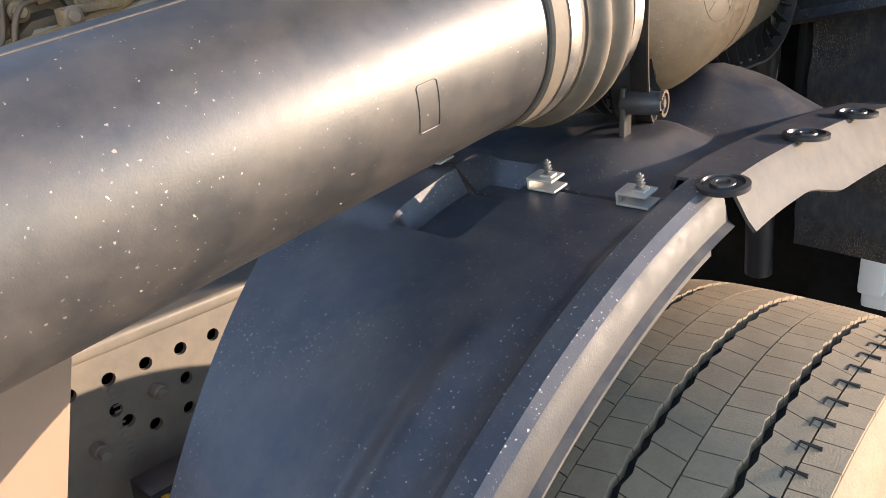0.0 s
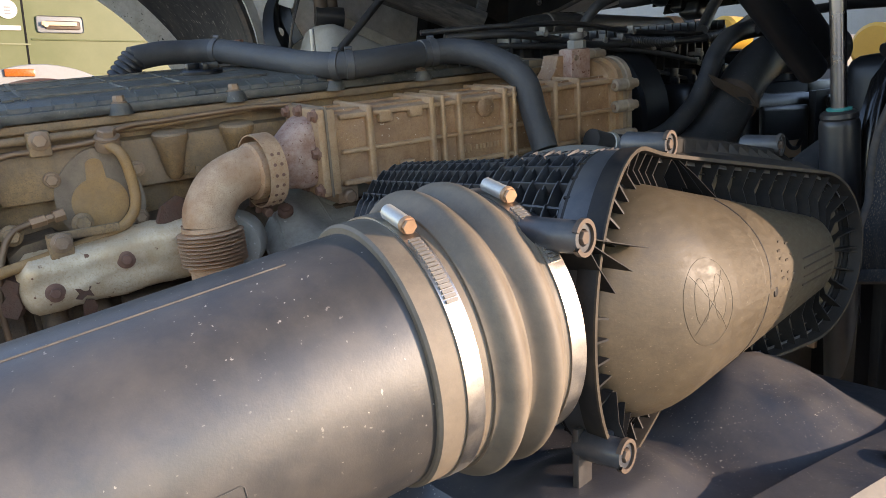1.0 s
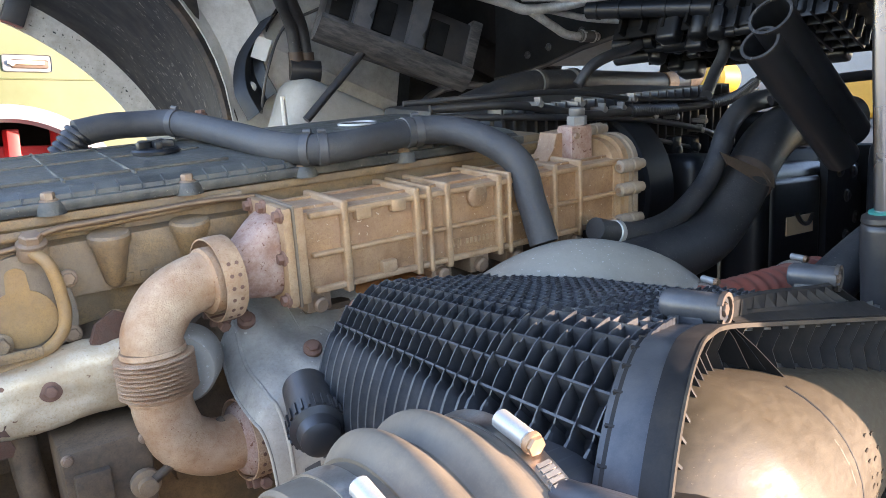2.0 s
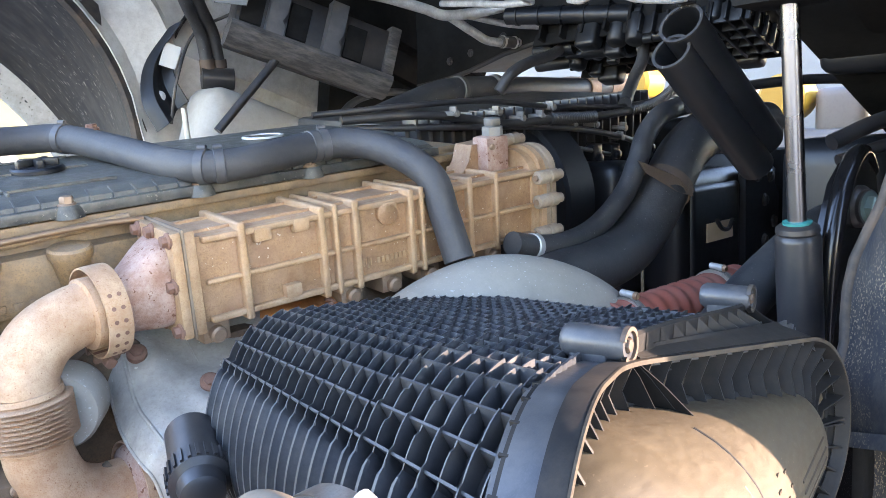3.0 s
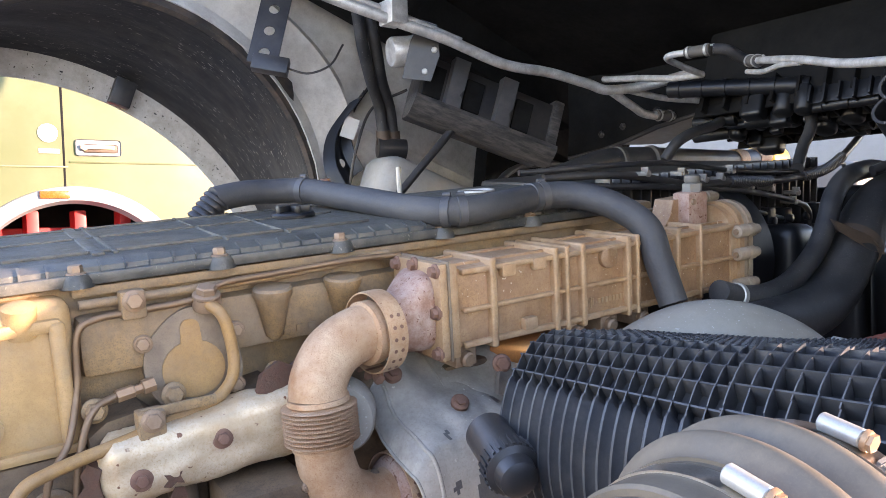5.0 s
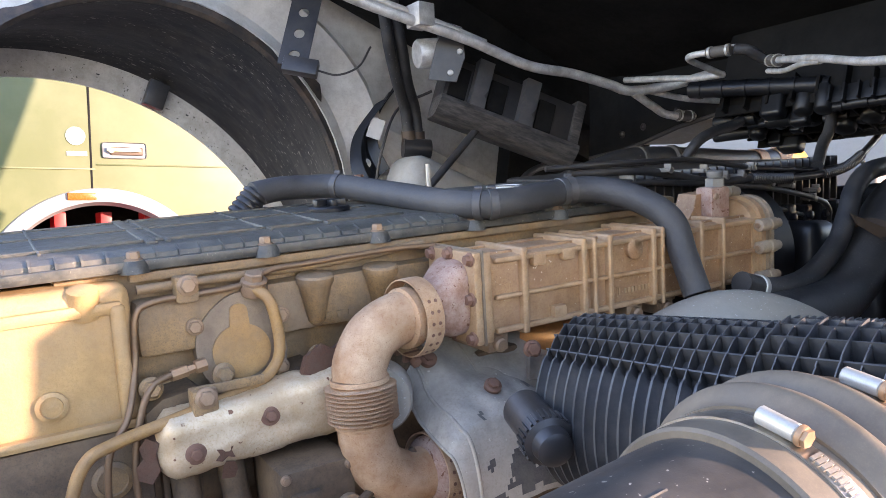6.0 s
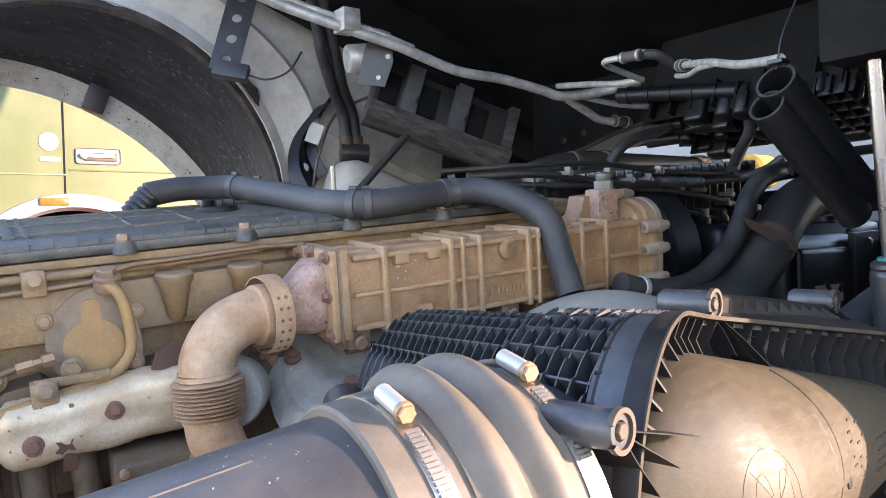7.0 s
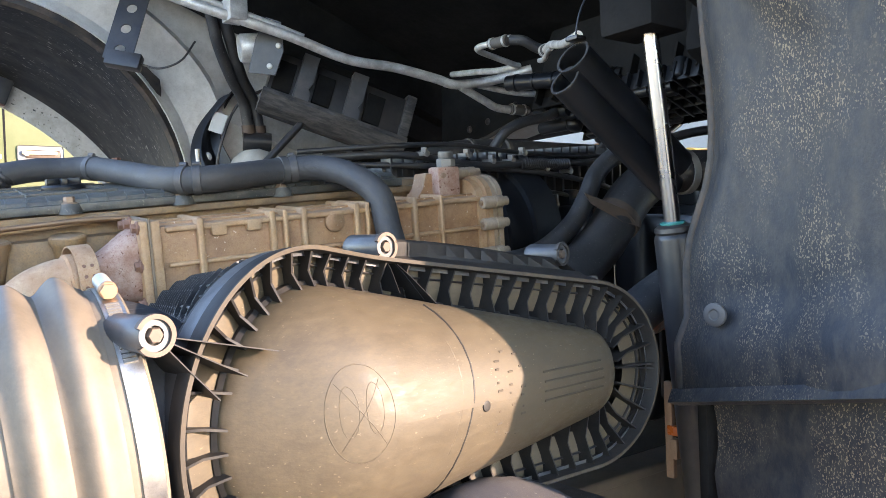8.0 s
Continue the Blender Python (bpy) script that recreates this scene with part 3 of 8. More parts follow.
def mudguard():
    t = thing("mudguard", "black plastic front mudguard, dusty, over the wheel", "mudguard")
    RP = 0.658
    # rear panel, with a stepped pocket near its top
    bm = bmesh.new()
    rows = []
    for i in range(141):
        a = 9.7 + 63.6 * i / 140
        inner = 0.71 if a < 24 else 0.71 - 0.16 * min((a - 24) / 30, 1.3)
        row = []
        for j in range(71):
            y = 0.362 + (inner - 0.362) * j / 70
            r = RP + 0.010 * bump(y, -1, 0.375, 0.02) + 0.006 * bump(y, 0.59, 2, 0.012) * bump(a, -9, 18, 3.0)
            r -= 0.020 * bump(y, 0.518, 0.590, 0.010) * bump(a, -9, 17.6, 1.6)
            r += 0.008 * bump(y, 0.41, 0.44, 0.03) * bump(a, 26, 80, 10)
            row.append(arc(a, y, r))
        rows.append(row)
    sheet(bm, rows, 0.004)
    part("rear_panel", bm, FENDER, t)
    # edge of the rear panel: a raised strip that rolls over to a dusty lip
    bm = bmesh.new()
    rows = [[arc(a, y, r) for y, r in ((0.372, RP + 0.004), (0.364, RP + 0.016), (0.345, RP + 0.015), (0.338, RP + 0.008))] for a in [7.0 + 66.6 * i / 50 for i in range(51)]]
    sheet(bm, rows, 0.003)
    part("edge_strip", bm, FENDER, t)
    bm = bmesh.new()
    rows = [[arc(a, y, r) for y, r in ((0.338, RP + 0.008), (0.334, RP + 0.002), (0.331, RP - 0.016), (0.325, RP - 0.020))] for a in [7.0 + 66.6 * i / 50 for i in range(51)]]
    sheet(bm, rows, 0.003)
    part("lip", bm, LIPDUST, t, "dusty tan outer lip")
    bm = bmesh.new()
    rows = [[arc(a, y, r) for y, r in ((0.333, RP - 0.020), (0.333, RP - 0.032))] for a in [10 + 60 * i / 40 for i in range(41)]]
    sheet(bm, rows, 0.003)
    part("seal", bm, RUBBER, t)
    # top panel with a raised bulge that carries the filter's stay
    bm = bmesh.new()
    rows = []
    for i in range(61):
        a = 9.2 - 54.4 * i / 60
        row = []
        for j in range(31):
            y = 0.362 + 0.36 * j / 30
            x = arc(a, 0, RP).x
            r = RP + 0.006 * bump(y, 0.59, 2, 0.012) * bump(a, 5, 30, 2) - 0.020 * bump(y, 0.518, 0.590, 0.008) * bump(a, 6.5, 30, 1.0)
            d = math.hypot((x - 1.20) / 0.22, (y - 0.54) / 0.12)
            r += 0.030 * (1 - min(d, 1) ** 2) ** 2 if d < 1 else 0
            d3 = math.hypot((x - 1.20) / 0.15, (y - 0.47) / 0.10)
            r += 0.036 * min(1.0, 1.7 * (1 - d3)) if d3 < 1 else 0
            d2 = math.hypot((x - 0.945) / 0.11, (y - 0.475) / 0.075)
            r += 0.020 * min(1.0, 2.2 * (1 - d2)) if d2 < 1 else 0
            row.append(arc(a, y, r))
        rows.append(row)
    sheet(bm, rows, 0.004)
    part("top_panel", bm, FENDER, t)
    # outer skirt of the top panel
    bm = bmesh.new()
    rows = []
    for i in range(41):
        a = 6.4 - 48.4 * i / 40
        rows.append([arc(a, y, r) for y, r in ((0.385, RP + 0.001), (0.380, RP + 0.013), (0.335, RP + 0.012))])
    sheet(bm, rows, 0.003)
    part("skirt_top", bm, FENDER, t, "dusty flat top of the skirt")
    bm = bmesh.new()
    rows = []
    for i in range(41):
        a = 6.4 - 48.4 * i / 40
        k = 0.52 + 0.26 * bump(a, -90, -7.0, 7.0)
        rows.append([arc(a, y, r) for y, r in ((0.335, RP + 0.012), (0.328, RP + 0.004), (0.333 - 0.031 * k, RP + 0.006 - 0.044 * k), (0.330 - 0.038 * k, RP + 0.002 - 0.052 * k))])
    sheet(bm, rows, 0.003)
    part("skirt", bm, FENDER_DUSTY, t, "tan dusty outer skirt")
    for x, y in ((0.842, 0.334), (1.016, 0.332), (1.17, 0.332)):
        a = math.degrees((WX - x) / RP)
        bm = bmesh.new()
        m = frame_to(arc(a, y, RP + 0.0135), arc(a, y, 1) - arc(a, y, 0))
        lathe(bm, [(0.021, 0), (0.021, 0.004), (0.017, 0.005), (0.016, 0.002), (0.011, 0.002), (0.010, 0.005), (0.006, 0.005), (0.005, 0.003), (0.0001, 0.003)], m, 28)
        part("fastener", bm, PLASTIC, t)
    for y in (0.622, 0.486, 0.394):
        a = 9.5
        m = frame_to(arc(a, y, RP + (0.011 if y > 0.6 else 0.001)), arc(a, y, 1) - arc(a, y, 0), (1, 0, 0)) @ pose(0, 0, 0, 0, 0, 0)
        bm = bmesh.new()
        box(bm, (-0.016, -0.0105, 0.0), (0.014, 0.0105, 0.0025), 0.0008, m)
        box(bm, (-0.016, -0.0105, 0.002), (-0.0135, 0.0105, 0.011), 0.0008, m)
        box(bm, (-0.016, -0.0105, 0.0095), (0.012, 0.0105, 0.0120), 0.0008, m)
        box(bm, (-0.004, -0.005, 0.0115), (0.008, 0.005, 0.0140), 0.001, m)
        clip = part("clip", bm, CLIPSTEEL, t, "pale zinc-plated spring clip")
        bm = bmesh.new()
        base = m @ Vector((0.002, 0, 0.012))
        z = (m.to_3x3() @ Vector((0, 0, 1))).normalized()
        if y < 0.6:
            cyl(bm, base, base + z * 0.016, 0.0028, 0.0012, 8)
            for k in range(4):
                lathe(bm, [(0.003, 0.0), (0.0048 - 0.0005 * k, 0.001), (0.003, 0.002)], frame_to(base + z * (0.002 + 0.0034 * k), z), 10)
            part("screw", bm, CLIPDARK, clip)
        else:
            bm.free()
    return t


mudguard()


# ---- intake pipe ----
PA, PB = Vector((0.2, 0.592, 1.191)), Vector((0.75, 0.541, 1.290))
PD = (PB - PA).normalized()


def on_pipe(x):
    return PA + PD * ((x - PA.x) / PD.x)


def hose_clamp(parent, p, axis, r, screw_dir, width=0.013):
    """A worm-drive clamp: a band, a housing and a slotted screw."""
    m = frame_to(p, axis)
    bm = bmesh.new()
    w = width / 2
    lathe(bm, [(r, -w), (r + 0.0012, -w), (r + 0.0012, w), (r, w)], m, 64)
    band = part("hose_clamp", bm, STEEL, parent, "bright steel worm-drive clamp")
    ax, sd = Vector(axis).normalized(), Vector(screw_dir)
    sd = (sd - ax * sd.dot(ax)).normalized()
    tang = -ax.cross(sd)
    q = Vector(p) + sd * (r + 0.006)
    bm = bmesh.new()
    cyl(bm, q + tang * 0.012, q - tang * 0.012, 0.0054, seg=14, chamfer=0.001)
    part("housing", bm, CLIPSTEEL, band)
    bm = bmesh.new()
    cyl(bm, q - tang * 0.012, q - tang * 0.018, 0.0052, seg=6)
    lathe(bm, [(0.0060, 0.0), (0.0060, 0.002), (0.0055, 0.003)], frame_to(q - tang * 0.0125, -tang), 16)
    part("screw", bm, BRASS, band)
    bm = bmesh.new()
    for k in range(16):
        an = 0.24 + 0.034 * k
        d = sd * math.cos(an) - tang * math.sin(an)
        e = sd * math.sin(an) + tang * math.cos(an)
        o = Vector(p) + d * (r + 0.0018)
        mm = Matrix(((ax.x, e.x, d.x, o.x), (ax.y, e.y, d.y, o.y), (ax.z, e.z, d.z, o.z), (0, 0, 0, 1)))
        box(bm, (-0.0042, -0.0011, -0.0006), (0.0042, 0.0011, 0.0008), 0, mm)
    part("worm_teeth", bm, CLIPDARK, band)
    return band


def intake_pipe():
    t = thing("intake_pipe", "black plastic air intake pipe, scuffed and dusty", "air pipe")
    bm = bmesh.new()
    lathe(bm, [(0.0885, -1.1), (0.0895, 0.586), (0.089, 0.611), (0.088, 0.616), (0.088, 0.64)], frame_to(PA, PD), 96)
    part("pipe", bm, PIPE, t)
    bm = bmesh.new()
    side = PD.cross(Vector((0, 0, 1))).normalized()
    up = side.cross(PD)
    d = (up * math.cos(radians(12)) + side * math.sin(radians(12)))
    q = [PA + PD * s + d * 0.0893 for s in (-1.0, -0.4, 0.0, 0.3, 0.545)]
    tube(bm, q, 0.0009, 6)
    part("seam", bm, FENDER_DUSTY, t, "pale mould seam")
    # a faint raised frame moulded into the side of the pipe
    bm = bmesh.new()
    c = 0.460
    pts = []
    for k in range(33):
        an = 2 * math.pi * k / 32
        cx = 0.0095 * max(-1, min(1, 1.5 * math.cos(an)))
        cy = 0.20 * max(-1, min(1, 1.3 * math.sin(an)))
        dd = side * math.cos(cy - 0.19) + up * math.sin(cy - 0.19)
        pts.append(PA + PD * (c + cx) + dd * 0.0897)
    tube(bm, pts, 0.0004, 6, caps=False)
    part("moulded_mark", bm, PIPE, t)
    return t


intake_pipe()


def bellows():
    t = thing("intake_bellows", "dusty grey rubber bellows with two steel clamps", "rubber bellows")
    a, b = on_pipe(0.794), on_pipe(0.900) - Vector((0, 0, 0.007))
    ax = (b - a).normalized()
    h = (b - a).length
    prof = [(0.0925, -0.016), (0.0945, -0.014), (0.0945, 0.024)]
    for k in range(41):
        s = k / 40
        prof.append((0.0965 + 0.0105 * (0.5 - 0.5 * math.cos(s * 4 * math.pi)) ** 0.8, 0.024 + s * (h - 0.048)))
    prof += [(0.0945, h - 0.024), (0.0945, h - 0.005), (0.0925, h - 0.003)]
    bm = bmesh.new()
    lathe(bm, prof, frame_to(a, ax), 96)
    part("sleeve", bm, BELLOWS, t)
    hose_clamp(t, a + ax * 0.010, ax, 0.0947, Vector((-0.08, -0.267, 0.964)))
    hose_clamp(t, a + ax * (h - 0.012), ax, 0.0947, Vector((-0.08, -0.225, 0.974)))
    return t


bellows()


# ---- air filter ----
RIM = ((0.0, 0.0, 0.125), (0.325, -0.017, 0.095))
DOMEC = ((0.010, -0.002, 0.099), (0.320, -0.015, 0.047))


def saddle(x):
    """How far back the cover's rim lies: it runs back to the middle of the cover and forward again."""
    if x < 0.06:
        return 0.24 * (x + 0.13)
    if x > 0.12:
        return 0.0528 - 0.27 * (x - 0.09)
    u = (x - 0.06) / 0.06
    return 0.0456 + 0.0144 * u - 0.0153 * u * u


def body_at(y):
    """The two rounds of the body's section, which slants back towards the engine."""
    return ((0.38 * y, -0.02 * y, 0.106 - 0.035 * y), (0.36 + 0.30 * y, -0.02 - 0.02 * y, 0.082 - 0.03 * y))


def support(c, a, off=0.0):
    u = (math.cos(a), math.sin(a))
    q = max(c, key=lambda k: k[0] * u[0] + k[1] * u[1] + k[2])
    r = max(q[2] + off, 0.003)
    return Vector((q[0] + r * u[0], 0, q[1] + r * u[1])), q[0] * u[0] + q[1] * u[1] + q[2]


def angles(c, step):
    """Angles that lie at even steps round an outline, with a share along its straight sides."""
    n = 720
    pts = [support(c, 2 * math.pi * k / n)[0] for k in range(n + 1)]
    out, carry = [], 0.0
    for k in range(n):
        p, q = pts[k], pts[k + 1]
        d = (q - p).length
        while carry < d:
            out.append((p.lerp(q, carry / d), 2 * math.pi * (k + 0.5) / n))
            carry += step
        carry -= d
    return out


def rings(bm, levels, cap_last=False, cap_first=False, n=168):
    """Joins outlines of (rounds, grown by, y) one after another."""
    made = []
    for c, off, y in levels:
        made.append([bm.verts.new(support(c, 2 * math.pi * k / n, off)[0] + Vector((0, y, 0))) for k in range(n)])
    join_rings(bm, made, cap_last, cap_first)


def join_rings(bm, made, cap_last=False, cap_first=False):
    n = len(made[0])
    for a, b in zip(made, made[1:]):
        for k in range(n):
            j = (k + 1) % n
            bm.faces.new((a[k], a[j], b[j], b[k]))
    if cap_last:
        bm.faces.new(made[-1])
    if cap_first:
        bm.faces.new(made[0][::-1])


def saddle_rings(bm, base, levels):
    """Rings round points of an outline (place, normal), each moved out by off and forward of the saddle by y."""
    made = []
    for off, y in levels:
        made.append([bm.verts.new(p + nrm * off + Vector((0, saddle(p.x) + y, 0))) for p, nrm in base])
    join_rings(bm, made)


def on_body(p, nrm, y, h):
    """A point of the body's skin, y metres behind the cover and h proud of it."""
    q = p + Vector((0.38 * y, y, -0.02 * y)) + nrm * (h - 0.035 * y)
    if p.x > 0.2:
        q.x -= 0.08 * y
    return q


def air_filter():
    t = thing("air_filter_housing", "black ribbed plastic air filter housing with a dusty tan cover", "air filter", FIL)
    D, STEP = 0.46, 0.178
    RIB = 0.0222
    bm = bmesh.new()
    made = []
    for k, (y, o) in enumerate(((0.045, 0.001), (0.12, 0.001), (0.24, 0.0), (0.36, 0.0), (D - 0.012, 0.0), (D, -0.012))):
        ring = [support(body_at(y), 2 * math.pi * q / 168, o)[0] for q in range(168)]
        made.append([bm.verts.new(p + Vector((0, max(y, saddle(p.x) + 0.037) if k == 0 else y, 0))) for p in ring])
    join_rings(bm, made, True)
    body = part("body", bm, HOUSING, t)
    # fins round the body, each toothed between the long ribs; the section beside the cover stands higher
    fine = [(p, a) for p, a in angles(body_at(0.0), RIB / 5)]
    for k in range(27):
        y = 0.0035 + 0.0172 * k
        if y > D - 0.006:
            break
        front = y < STEP
        hi = 0.0225 if front else 0.0165
        w = 0.0010
        made = [[] for _ in range(6)]
        bm = bmesh.new()
        for i, (p, a) in enumerate(fine):
            nrm = Vector((math.cos(a), 0, math.sin(a)))
            ph = ((i + (3 if k % 2 and front else 0)) % 5) / 5
            top = hi - (0.0075 * ph ** 1.4 if nrm.z > 0.62 else 0.0)
            y0 = max(y, saddle(p.x) + 0.030 + 0.0006 * k) if k < 6 else y
            lean = 0.004 * (ph - 0.4) if nrm.z > 0.62 else 0.0
            flank = bump(nrm.z, -2, 0.62, 0.10)
            foot, low, tip = w + 0.0074 * flank, -0.006 + 0.012 * flank, w * 0.6 + 0.0024 * flank
            for ring, h, dy in zip(made, (low, top - 0.004 * flank, top, top, top - 0.004 * flank, low), (-foot, lean - tip, lean - tip * 0.5, lean + tip * 0.5, lean + tip, foot)):
                ring.append(bm.verts.new(on_body(p, nrm, y0 + dy, h)))
        join_rings(bm, made)
        part("fin", bm, HOUSING, body, smooth=30)
    # long ribs over its top
    for i, (p, a) in enumerate(fine):
        nrm = Vector((math.cos(a), 0, math.sin(a)))
        if i % 5 or nrm.z < 0.66:
            continue
        tang = Vector((nrm.z, 0, -nrm.x))
        for y0, y1, h in ((saddle(p.x) + 0.030, STEP, 0.0195), (STEP - 0.001, D - 0.004, 0.0150)):
            bm = bmesh.new()
            vs = []
            for y in (y0, (y0 + y1) / 2, y1):
                vs.append([bm.verts.new(on_body(p, nrm, y, hh) + tang * w) for hh, w in ((-0.008, -0.0015), (h, -0.0009), (h, 0.0009), (-0.008, 0.0015))])
            for s in range(2):
                for k in range(4):
                    j = (k + 1) % 4
                    bm.faces.new((vs[s][k], vs[s][j], vs[s + 1][j], vs[s + 1][k]))
            bm.faces.new(vs[0])
            bm.faces.new(vs[2][::-1])
            part("rib", bm, HOUSING, body)
    # a broad shoulder behind the rim, smooth and dusty
    outline = [(p, Vector((math.cos(a), 0, math.sin(a)))) for p, a in angles(RIM, 0.006)]
    bm = bmesh.new()
    saddle_rings(bm, outline, [(-0.030, 0.035), (-0.006, 0.035), (-0.001, 0.024), (-0.001, 0.002), (-0.006, 0.001)])
    part("shoulder", bm, HOUSING, body)
    # rim of the cover: an outer wall, a floor and an inner wall
    bm = bmesh.new()
    saddle_rings(bm, outline, [(-0.004, 0.008), (0.001, 0.006), (0.002, -0.009), (0.001, -0.011), (-0.0012, -0.011), (-0.0022, -0.008), (-0.0026, 0.030), (-0.060, 0.034)])
    rim = part("rim", bm, DUSTYBLACK, t)
    bm = bmesh.new()
    saddle_rings(bm, outline, [(-0.0108, 0.031), (-0.0112, 0.0075), (-0.0122, 0.0068), (-0.0130, 0.0075), (-0.0134, 0.031)])
    part("inner_wall", bm, DUSTYBLACK, rim)
    bm = bmesh.new()
    saddle_rings(bm, outline, [(-0.001, -0.0100), (0.0022, -0.0100), (0.0022, -0.0116), (-0.001, -0.0116), (-0.001, -0.0100)])
    part("rim_edge", bm, DUSTY_EDGE, rim, "dusty pale rim edge")

    # shallow dusty floor of the cells
    bm = bmesh.new()
    saddle_rings(bm, outline, [(-0.0024, 0.0105), (-0.010, 0.0095), (-0.020, 0.0105), (-0.034, 0.014)])
    part("cell_floor", bm, DOME, rim, "dusty floor of the cells")
    # a second tier of cells above the rim, between the two upper bosses
    def rim_top(x):
        z = max(p.z for p, nrm in outline if abs(p.x - x) < 0.006)
        return Vector((x, saddle(x) + 0.004, z + 0.0015))

    def wall_top(x):
        u = (x - 0.118) / 0.235
        return Vector((x, 0.041 - 0.013 * u, 0.128 - 0.026 * u - 0.006 * math.sin(math.pi * u) * (u - 0.6)))

    xs = [0.112 + 0.238 * k / 20 for k in range(21)]
    bm = bmesh.new()
    sheet(bm, [[rim_top(x) + Vector((0, -0.010, 0.001)), rim_top(x).lerp(wall_top(x), 0.15) + Vector((0, -0.004, 0.001)), rim_top(x).lerp(wall_top(x), 0.30), rim_top(x).lerp(wall_top(x), 0.44)] for x in xs], 0.0008)
    part("rim_band", bm, DUSTYBLACK, rim)
    bm = bmesh.new()
    sheet(bm, [[rim_top(x).lerp(wall_top(x), 0.44) + Vector((0, 0.0005, -0.001)), rim_top(x).lerp(wall_top(x), 0.46) + Vector((0, 0.001, -0.013)), wall_top(x) + Vector((0, 0.003, -0.016)), wall_top(x) + Vector((0, 0.0015, -0.001)), wall_top(x) + Vector((0, 0.004, 0.0012)), wall_top(x) + Vector((0.001, 0.008, -0.001)), wall_top(x) + Vector((0.001, 0.009, -0.018))] for x in xs])
    part("upper_wall", bm, DUSTYBLACK, rim)
    for k in range(9):
        x = 0.128 + 0.024 * k
        a, b = wall_top(x), rim_top(x + 0.016).lerp(wall_top(x + 0.016), 0.45)
        bm = bmesh.new()
        slab(bm, [a + Vector((0, 0.001, -0.001)), a + Vector((0, 0.002, -0.016)), b + Vector((0, 0, -0.013)), b + Vector((0, 0, -0.006))], Vector((0.0005, 0, 0.0002)))
        part("spoke", bm, DUSTYBLACK, rim)

    # dome of the cover: bulging, lower towards its narrow end
    def crest(x):
        return float(np.interp(x, (-0.09, -0.065, -0.03, 0.0, 0.05, 0.10, 0.20, 0.30, 0.345, 0.37), (-0.004, -0.022, -0.038, -0.047, -0.055, -0.056, -0.052, -0.047, -0.040, -0.030)))

    bm = bmesh.new()
    made = []
    n = 168
    for u in (-0.02, 0.0, 0.03, 0.08, 0.15, 0.24, 0.34, 0.46, 0.60, 0.75, 0.90, 1.0):
        ring = []
        for k in range(n):
            a = 2 * math.pi * k / n
            q = support(DOMEC, a)[0]
            # the spine that the outline shrinks to
            sx = min(max(q.x, 0.010), 0.320)
            spine = Vector((sx, 0, -0.002 - 0.013 * (sx - 0.010) / 0.31))
            p = q.lerp(spine, max(u, 0.0))
            g = math.sqrt(max(0.0, 1 - (1 - max(u, 0.0)) ** 2)) ** 1.05
            base = saddle(q.x) + 0.004
            y = base + (crest(p.x) - base) * g + (0.034 if u < 0 else 0.0)
            ring.append(bm.verts.new(Vector((p.x, y, p.z))))
        made.append(ring)
    join_rings(bm, made)
    bmesh.ops.remove_doubles(bm, verts=bm.verts[:], dist=0.0004)
    dome_tree = BVHTree.FromBMesh(bm)

    def on_dome(x, z, out=0.0):
        hit = dome_tree.ray_cast(Vector((x, -0.3, z)), Vector((0, 1, 0)))[0]
        return Vector((x, (hit.y if hit else -0.03) - out, z))

    dome = part("cover_dome", bm, DOME, t, "tan dusty domed cover", smooth=120)
    # a thin collar where the dome meets the floor
    bm = bmesh.new()
    base = [(p, Vector((math.cos(a), 0, math.sin(a)))) for p, a in angles(DOMEC, 0.008)]
    saddle_rings(bm, base, [(0.0, 0.034), (0.0030, 0.032), (0.003, 0.004), (0.0, 0.001)])
    part("dome_collar", bm, DUSTYBLACK, dome)
    # spokes between the rim and the dome
    for p, a in angles(RIM, 0.0235):
        n_ = Vector((math.cos(a), 0, math.sin(a)))
        hit = min(base, key=lambda q: (q[0] - p).length if (p - q[0]).normalized().dot(n_) > 0.75 else 9)
        inner = hit[0]
        tang = Vector((math.sin(a), 0, -math.cos(a))) * 0.0009
        o, i_ = p - n_ * 0.002, inner.lerp(p, -0.06)
        bm = bmesh.new()
        ys, yi = saddle(p.x), saddle(inner.x)
        slab(bm, [o + Vector((0, ys - 0.007, 0)), o + Vector((0, ys + 0.032, 0)), i_ + Vector((0, yi + 0.032, 0)), i_ + Vector((0, yi - 0.008, 0)), o.lerp(i_, 0.55) + Vector((0, ys * 0.45 + yi * 0.55 - 0.001, 0))], tang)
        part("spoke", bm, DUSTYBLACK, rim)
    # moulded round sign with a stroke through two loops
    bm = bmesh.new()
    sx, sz, rx, rz = -0.008, 0.009, 0.0245, 0.034
    tube(bm, [on_dome(sx + rx * math.cos(k / 24 * math.pi), sz + rz * math.sin(k / 24 * math.pi)) for k in range(49)], 0.00035, 6, caps=False)
    part("moulded_ring", bm, DOME, dome)
    for x0, z0, x1, z1 in ((-0.66, 0.66, 0.70, -0.70), (-0.60, -0.70, 0.62, 0.66)):
        bm = bmesh.new()
        tube(bm, [on_dome(sx + rx * (x0 + (x1 - x0) * q / 16), sz + rz * (z0 + (z1 - z0) * q / 16)) for q in range(17)], 0.0003, 6)
        part("moulded_stroke", bm, DOME, dome)
